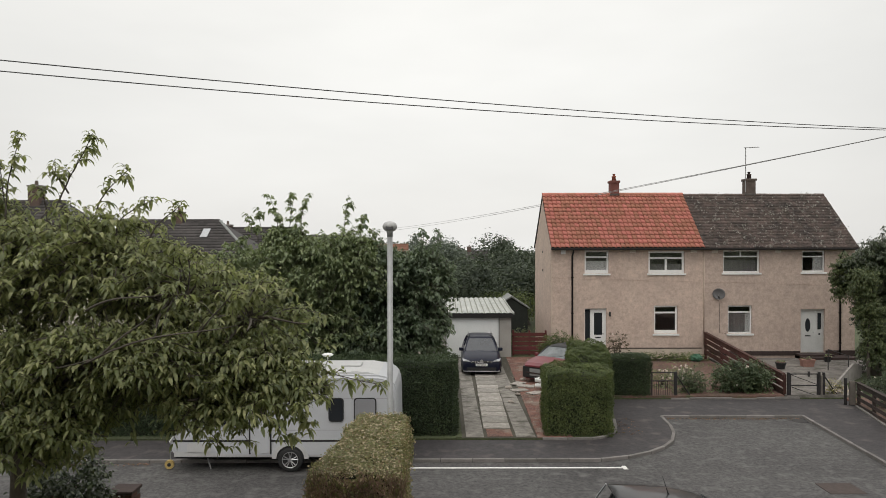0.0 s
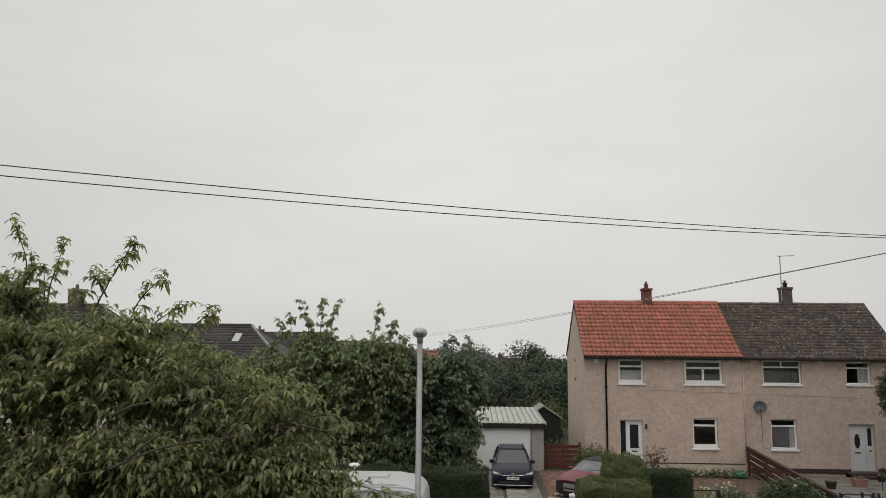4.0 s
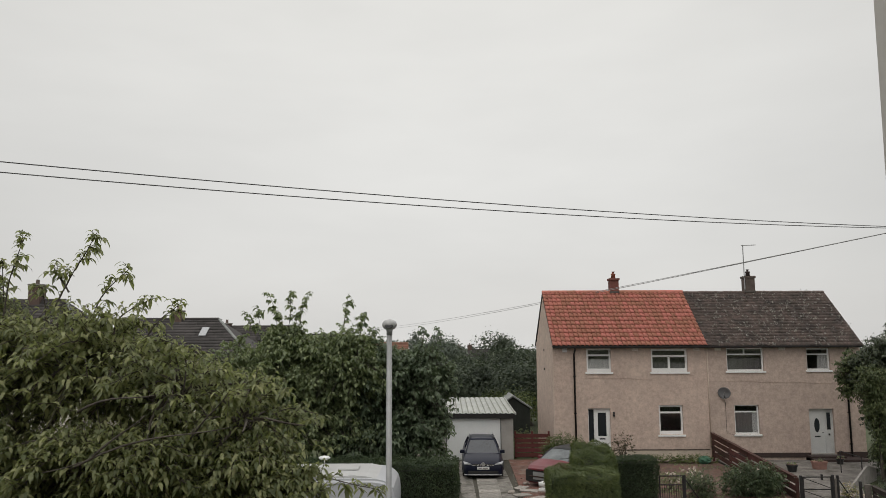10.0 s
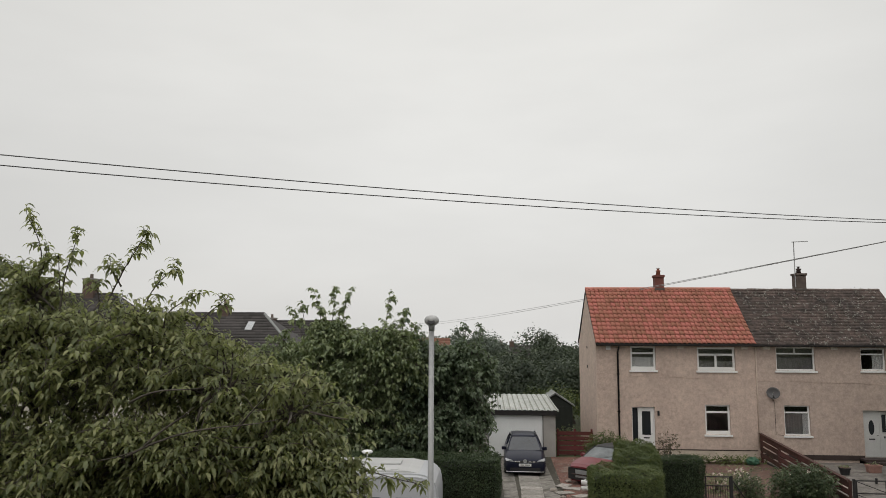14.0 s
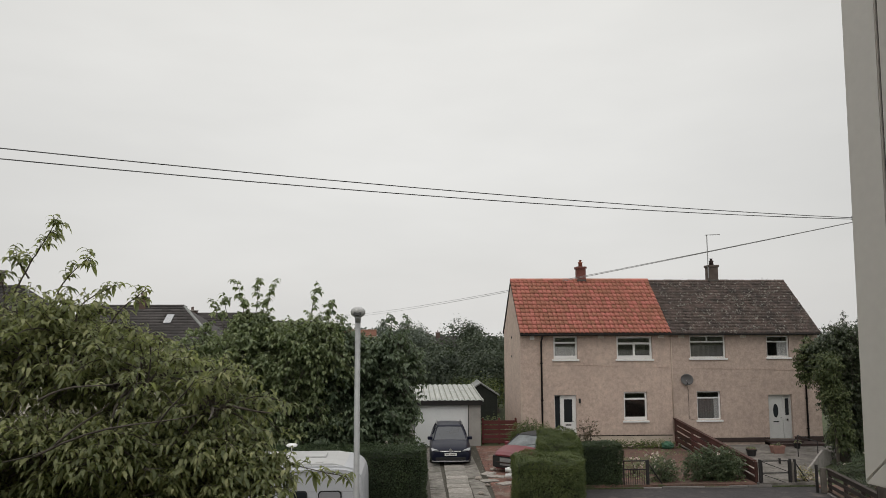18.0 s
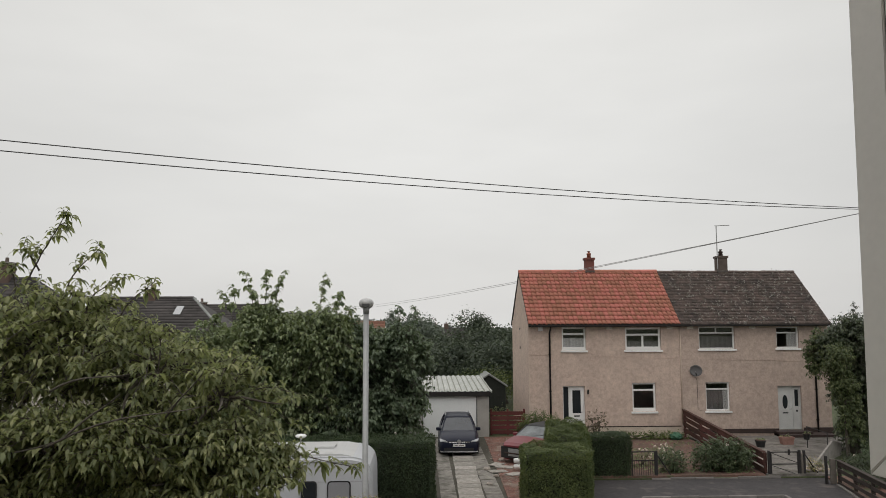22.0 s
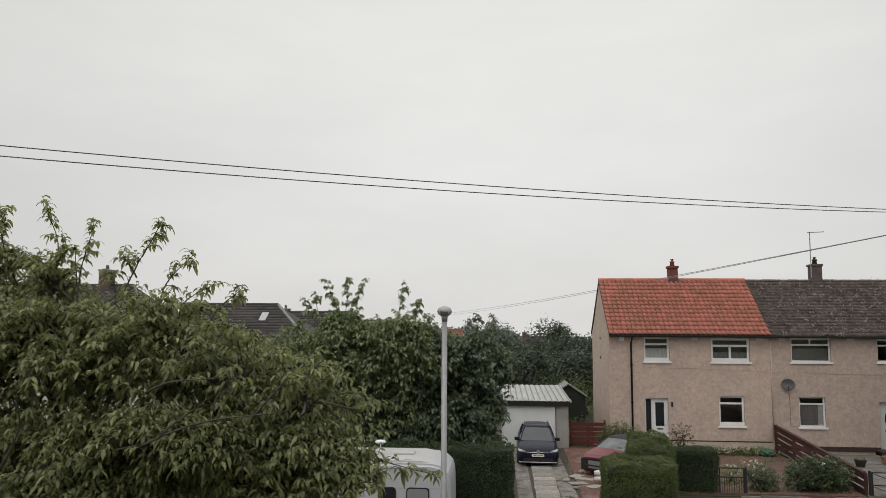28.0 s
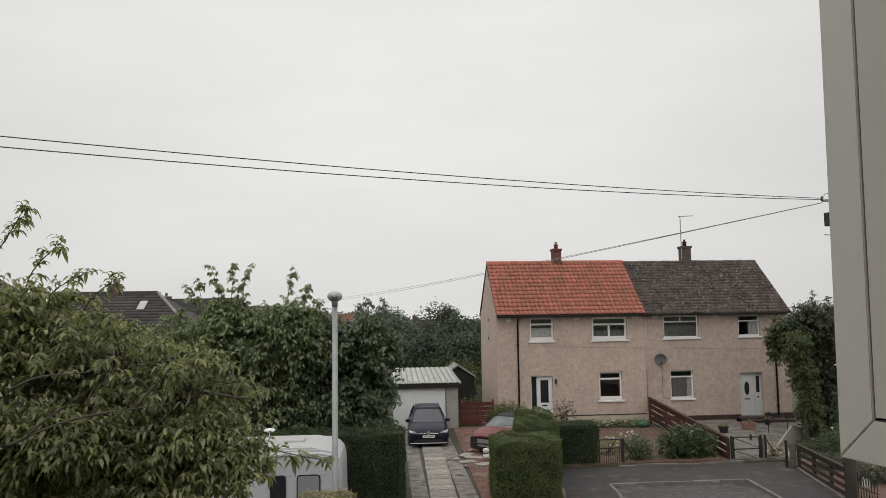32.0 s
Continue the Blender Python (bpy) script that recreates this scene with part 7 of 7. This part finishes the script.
far_tree("climber-covered bright green bush behind the garage", (4.453, 46.5, 0.1), 1.5, [(0, 0, 1.8, 1.5, 0.8, 1.0, 1), (-1.4, 0.2, 1.7, 1.2, 0.8, 0.9, 1), (1.0, 0, 1.6, 0.9, 0.7, 0.9, 0.6)], 2600, 0.14, LEAF_HEDGE, "bush")
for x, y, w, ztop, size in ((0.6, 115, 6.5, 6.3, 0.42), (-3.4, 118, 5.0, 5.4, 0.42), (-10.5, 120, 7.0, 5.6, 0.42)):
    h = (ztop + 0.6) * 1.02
    far_tree("pale hazy tree on the far hillside", (x, y, -0.4), h * 0.5, round_lobes(w, h), 2600, size, LEAF_HAZE_TINT)
# wooded skyline, too far to tell trees apart
sk = 16000
sx = rng.uniform(-190, 190, sk)
sh = 3.3 + 2.2 / (1 + np.exp((sx - 2) * 0.4)) + 0.4 * np.sin(sx * 0.23) + 0.3 * np.sin(sx * 0.61 + 1) + 0.25 * np.sin(sx * 1.9)
sp = np.c_[sx, 190 + rng.normal(0, 4, sk), -2 + rng.random(sk) ** 0.6 * (sh + 2)]
SKYLINE = leaf_material("skyline_leaf", (0.085, 0.10, 0.085), (0.06, 0.075, 0.065))
tagged(solo("woodland", chips_mesh("woodland", sp, np.tile([0, -1.0, 0.5], (sk, 1)), rng.uniform(0.5, 1.1, sk), SKYLINE), SKYLINE, "dark line of far woods on the skyline", "woods"), kind="stuff")


# ---- shrubs, flowers and small things in the front gardens ----
def shrub(label, base, w, d, h, n, leaf, mat, flowers=0, name="shrub"):
    t = thing(name, pose(*base), label, "shrub")
    pts, out = in_lobes([(0, 0, h * 0.55, w / 2, d / 2, h * 0.5, 2), (-w * 0.25, 0, h * 0.4, w * 0.3, d * 0.4, h * 0.42, 1), (w * 0.28, 0, h * 0.42, w * 0.28, d * 0.4, h * 0.44, 1)], n, 0.6)
    pts[:, 2] = np.maximum(pts[:, 2], 0.03)
    b, dd, ln, tw = sprays(pts, out, leaf * 2.2, 7, leaf, 0.2)
    part("foliage", leaves_mesh("foliage", b, dd, ln, ln * 0.5, mat, 0.3), mat, t)
    bm = bmesh.new()
    for k in range(7):
        u = unit(rng.normal(0, 1, 3)) * np.array([w, d, 0]) * 0.35
        tube(bm, limb_points((0, 0, -0.03), (u[0], u[1], h * rng.uniform(0.5, 0.9))), [0.02 * (1 - 0.15 * i) for i in range(6)], 5)
    part("stems", bm, BARK, t)
    for k in range(flowers):
        u = unit(rng.normal(0, 1, 3) + np.array([0, -0.6, 0.6]))
        c = np.array([u[0] * w * 0.48, u[1] * d * 0.5, h * 0.55 + u[2] * h * 0.48])
        q = np.tile(c, (16, 1)) + rng.normal(0, 0.022, (16, 3))
        part("flower", chips_mesh("flower", q, q - c, 0.06, PETAL), PETAL, t)
    return t


shrub("bushy dark green shrub with a few pale flowers behind the edging", (11.6, 27.7, 0.18), 2.05, 1.1, 1.15, 1100, 0.1, LEAF_SHRUB, 5)
shrub("rose bush with pale pink flowers beside the gate", (9.6, 27.5, 0.18), 0.95, 0.7, 0.85, 330, 0.08, LEAF_SHRUB, 7)
shrub("low rose bush with creamy flowers", (8.752, 28.5, 0.18), 0.9, 0.6, 0.75, 160, 0.06, LEAF_MID, 12)
shrub("low rose bush with creamy flowers", (9.732, 29.0, 0.18), 1.0, 0.6, 0.8, 160, 0.06, LEAF_MID, 12)
shrub("low weedy plants against the house wall", (10.6, 34.8, 0.18), 4.6, 0.6, 0.34, 520, 0.08, LEAF_HEDGE)
shrub("thin leggy shrub beside the front door", (8.445, 34.4, 0.18), 0.9, 0.6, 1.5, 150, 0.085, LEAF_BROWN, 2)
shrub("grey-green lavender bush at the house corner", (5.7, 34.6, 0.14), 1.9, 0.9, 1.35, 1100, 0.09, LEAF_HEDGE)
shrub("tangled low plants beyond the shed", (4.352, 39.0, 0.14), 1.6, 0.8, 1.1, 160, 0.09, LEAF_MID)
shrub("green shrub low under the evergreen", (18.4, 28.7, 0.14), 1.5, 1.0, 0.8, 200, 0.08, LEAF_DARK, 3)
shrub("dry grass and plants at the fence corner", (14.9, 27.2, 0.14), 0.8, 0.5, 0.55, 110, 0.07, LEAF_GOLD)
shrub("dark shrub low in the raised garden", (-4.977, 9.3, 1.2), 1.15, 1.0, 2.15, 2200, 0.07, LEAF_EVERGREEN)


def pot(label, x, y, z, r, h, mat, square=False):
    p = thing("plant_pot", pose(x, y, z), label, "plant pot")
    if square:
        bm = loft(bmesh.new(), [[(sx_ * r * k, sy_ * r * 0.6 * k, zz) for sx_, sy_ in ((-1, -1), (1, -1), (1, 1), (-1, 1))] for k, zz in ((0.85, 0), (1.0, h * 0.8), (1.08, h * 0.8), (1.08, h))])
    else:
        bm = new_tube([(0, 0, 0), (0, 0, h * 0.8), (0, 0, h * 0.81), (0, 0, h)], [r * 0.75, r, r * 1.1, r * 1.1], 16)
    part("pot", bm, mat, p)
    part("soil", new_tube([(0, 0, h - 0.01), (0, 0, h + 0.012)], r * (0.55 if square else 0.95), 12), SOIL, p)
    pts = rng.normal(0, r * 0.5, (26, 3)) * np.array([1, 0.6, 0.2]) + np.array([0, 0, h + 0.05])
    tagged(part("plant", leaves_mesh("plant", pts, rng.normal(0, 1, (26, 3)) + np.array([0, 0, 1.2]), 0.12, 0.05, LEAF_MID, 0.5), LEAF_MID, p), kind="stuff")


pot("terracotta trough planter before the steps", 16.872, 33.0, 0.21, 0.28, 0.34, TERRACOTTA, True)
pot("black plastic flower pot on the yard", 15.360, 32.4, 0.21, 0.22, 0.3, PLASTIC)
pot("dark flower pot beside the door steps", 18.460, 34.2, 0.21, 0.16, 0.26, PLASTIC)
bag = bmesh.new()
bmesh.ops.create_icosphere(bag, subdivisions=3, radius=0.3)
for v in bag.verts:
    v.co += v.co.normalized() * 0.11 * noise.noise(v.co * 7)
    v.co.z = max(v.co.z * 0.62, -0.16)
solo("plastic_bag", bag, GREEN_PLASTIC, "crumpled green plastic bag by the house wall", "bag", m=pose(12.3, 34.6, 0.35))


def stone_mesh(seed, r):
    bm = bmesh.new()
    bmesh.ops.create_icosphere(bm, subdivisions=2, radius=r)
    for v in bm.verts:
        v.co *= 1 + 0.35 * noise.noise(v.co * (2.2 / r) + Vector((seed, 0, 0)))
        v.co.z *= 0.6
    return mesh_of(bm, "stone", STONE, False)


STONES = [stone_mesh(i * 7.3, 0.12) for i in range(4)]
for x, y, z, s in [(12.660, 31.0, 0.2, 1.0), (13.953, 30.5, 0.22, 1.3), (13.939, 29.9, 0.22, 1.6), (13.937, 29.4, 0.22, 1.2), (14.066, 31.4, 0.2, 1.1), (14.971, 27.9, 0.2, 1.2),
                   (15.270, 27.7, 0.2, 1.6), (15.611, 27.4, 0.2, 1.5), (15.941, 27.3, 0.2, 1.2), (2.617, 28.5, 0.18, 1.2), (2.851, 27.3, 0.18, 0.9), (2.490, 26.0, 0.18, 1.0), (3.372, 30.2, 0.18, 1.0)]:
    st = solo("stone", STONES[int(x * 10) % 4], STONE, "rough grey-brown stone lying in the garden", "stone", "garden stones")
    st.matrix_basis = pose(x, y, z, rng.uniform(-20, 20), 0, rng.uniform(0, 360)) @ Matrix.Scale(s, 4)
# broken slabs lying on the red chips
for x, y, r in ((3.0, 28.1, 20), (3.35, 28.9, -14), (3.1, 29.4, 60), (3.6, 27.6, 35)):
    solo("broken_slab", new_box(-0.35, 0.35, -0.22, 0.22, 0, 0.04, bevel=0.01), SLAB, "broken pale slab lying on the red chips", "slab", "broken slabs", m=pose(x, y, 0.15, 0, 1.5, r))
# pale low ramp wall at the side of the yard
solo("ramp_wall", prism(bmesh.new(), [(0.0, 0.0), (3.7, 0.0), (3.7, 0.5), (2.6, 0.72), (0.3, 0.12)], 1, -0.04, 0.04), CEMENT, "low grey rendered ramp wall beside the yard", "wall", m=pose(15.45, 28.3, 0.13, 0, 0, 44))
hr = thing("handrail", pose(17.3, 32.0, 0.2), "slim dark metal handrail in the yard", "handrail")
for yy in (0.0, -1.6):
    part("post", new_tube([(0, yy, -0.02), (0, yy, 0.95)], 0.02, 6), IRON, hr)
part("rail", new_tube([(0, 0, 0.95), (0, -1.6, 0.93)], 0.02, 6), IRON, hr)
shrub("dark leafy shrub behind the ranch fence", (16.2, 25.2, 0.13), 1.6, 1.2, 0.5, 320, 0.08, LEAF_EVERGREEN, 2)
shrub("dark leafy shrub behind the ranch fence", (16.2, 23.2, 0.13), 1.8, 1.4, 0.6, 420, 0.08, LEAF_EVERGREEN, 2)
shrub("white-flowering bush showing over the dark hedge", (-1.2, 24.3, 0.12), 1.5, 0.8, 2.3, 420, 0.09, LEAF_DARK, 26)
shrub("dark low shrub beside the yard under the evergreen", (17.4, 27.8, 0.14), 2.4, 1.0, 0.55, 420, 0.08, LEAF_EVERGREEN, 2)
# bare brown shoots in the end of the golden hedge
bn = 2600
bp0 = np.c_[rng.uniform(-0.55, 0.55, bn), -1.46 + rng.normal(0, 0.03, bn), rng.uniform(0.3, 2.2, bn)]
bp1 = bp0 + np.c_[rng.normal(0, 0.07, bn), rng.normal(-0.05, 0.04, bn), rng.uniform(0.05, 0.2, bn)]
tagged(part("brushwood", shoots_mesh("brushwood", bp0, bp1, 0.004, TWIG_DRY), TWIG_DRY, gold, "bare brown twigs"), kind="stuff")
# fallen leaves along the kerb and under the hedges
fn = 500
fx = np.concatenate([rng.uniform(7.6, 12.1, 250), rng.uniform(5.2, 6.3, 120), rng.uniform(-12, -8, 130)])
fy = np.concatenate([24.25 - np.abs(rng.normal(0, 0.12, 250)), 22.0 + 2.4 * rng.random(120) - 0.1, 19.4 - np.abs(rng.normal(0, 0.1, 130))])
fz = np.concatenate([np.full(250, 0.012), np.full(120, 0.09), np.full(130, 0.012)])
LITTER = material("fallen_leaf", (0.20, 0.12, 0.07), 0.9, 0.3, 4.0, 40.0, 0.0, island=0.5)
tagged(solo("leaf_litter", chips_mesh("leaf_litter", np.c_[fx, fy, fz], np.tile([0, 0, 3.0], (fn, 1)), rng.uniform(0.04, 0.09, fn), LITTER), LITTER, "dry brown leaves fallen along the kerb", "leaves"), kind="stuff")

# weeds, low plants and small rubble on the open beds
wn = 2600
wx, wy = rng.uniform(6.6, 12.7, wn), 27.2 + 7.9 * rng.random(wn) ** 1.3
keep = np.sin(wx * 1.7 + np.sin(wy * 1.3) * 2) + np.sin(wy * 2.1 + wx * 0.6) > 0.35
wp = np.c_[wx, wy, 0.2 + 0.10 * rng.random(wn) ** 2][keep]
tagged(solo("weeds", chips_mesh("weeds", wp, np.tile([0, -0.5, 1.2], (len(wp), 1)), rng.uniform(0.04, 0.12, len(wp)), LEAF_MID), LEAF_MID, "sparse green weeds on the garden soil", "weeds"), kind="stuff")
rn = 900
ry_ = 22.1 + 13.5 * rng.random(rn)
rx_ = np.where(rng.random(rn) < 0.8, 2.95 + rng.random(rn) * (0.9 + 0.09 * (ry_ - 22)), rng.uniform(6.8, 12.6, rn))
ry_ = np.where(rx_ > 6.7, 27.3 + 7.5 * rng.random(rn), ry_)
rp = np.c_[rx_, ry_, np.where(rx_ > 6.7, 0.205, 0.158)]
tagged(solo("rubble", chips_mesh("rubble", rp, np.tile([0, 0, 2.0], (rn, 1)), rng.uniform(0.03, 0.10, rn), STONE), STONE, "small pale rubble strewn over the beds", "rubble"), kind="stuff")
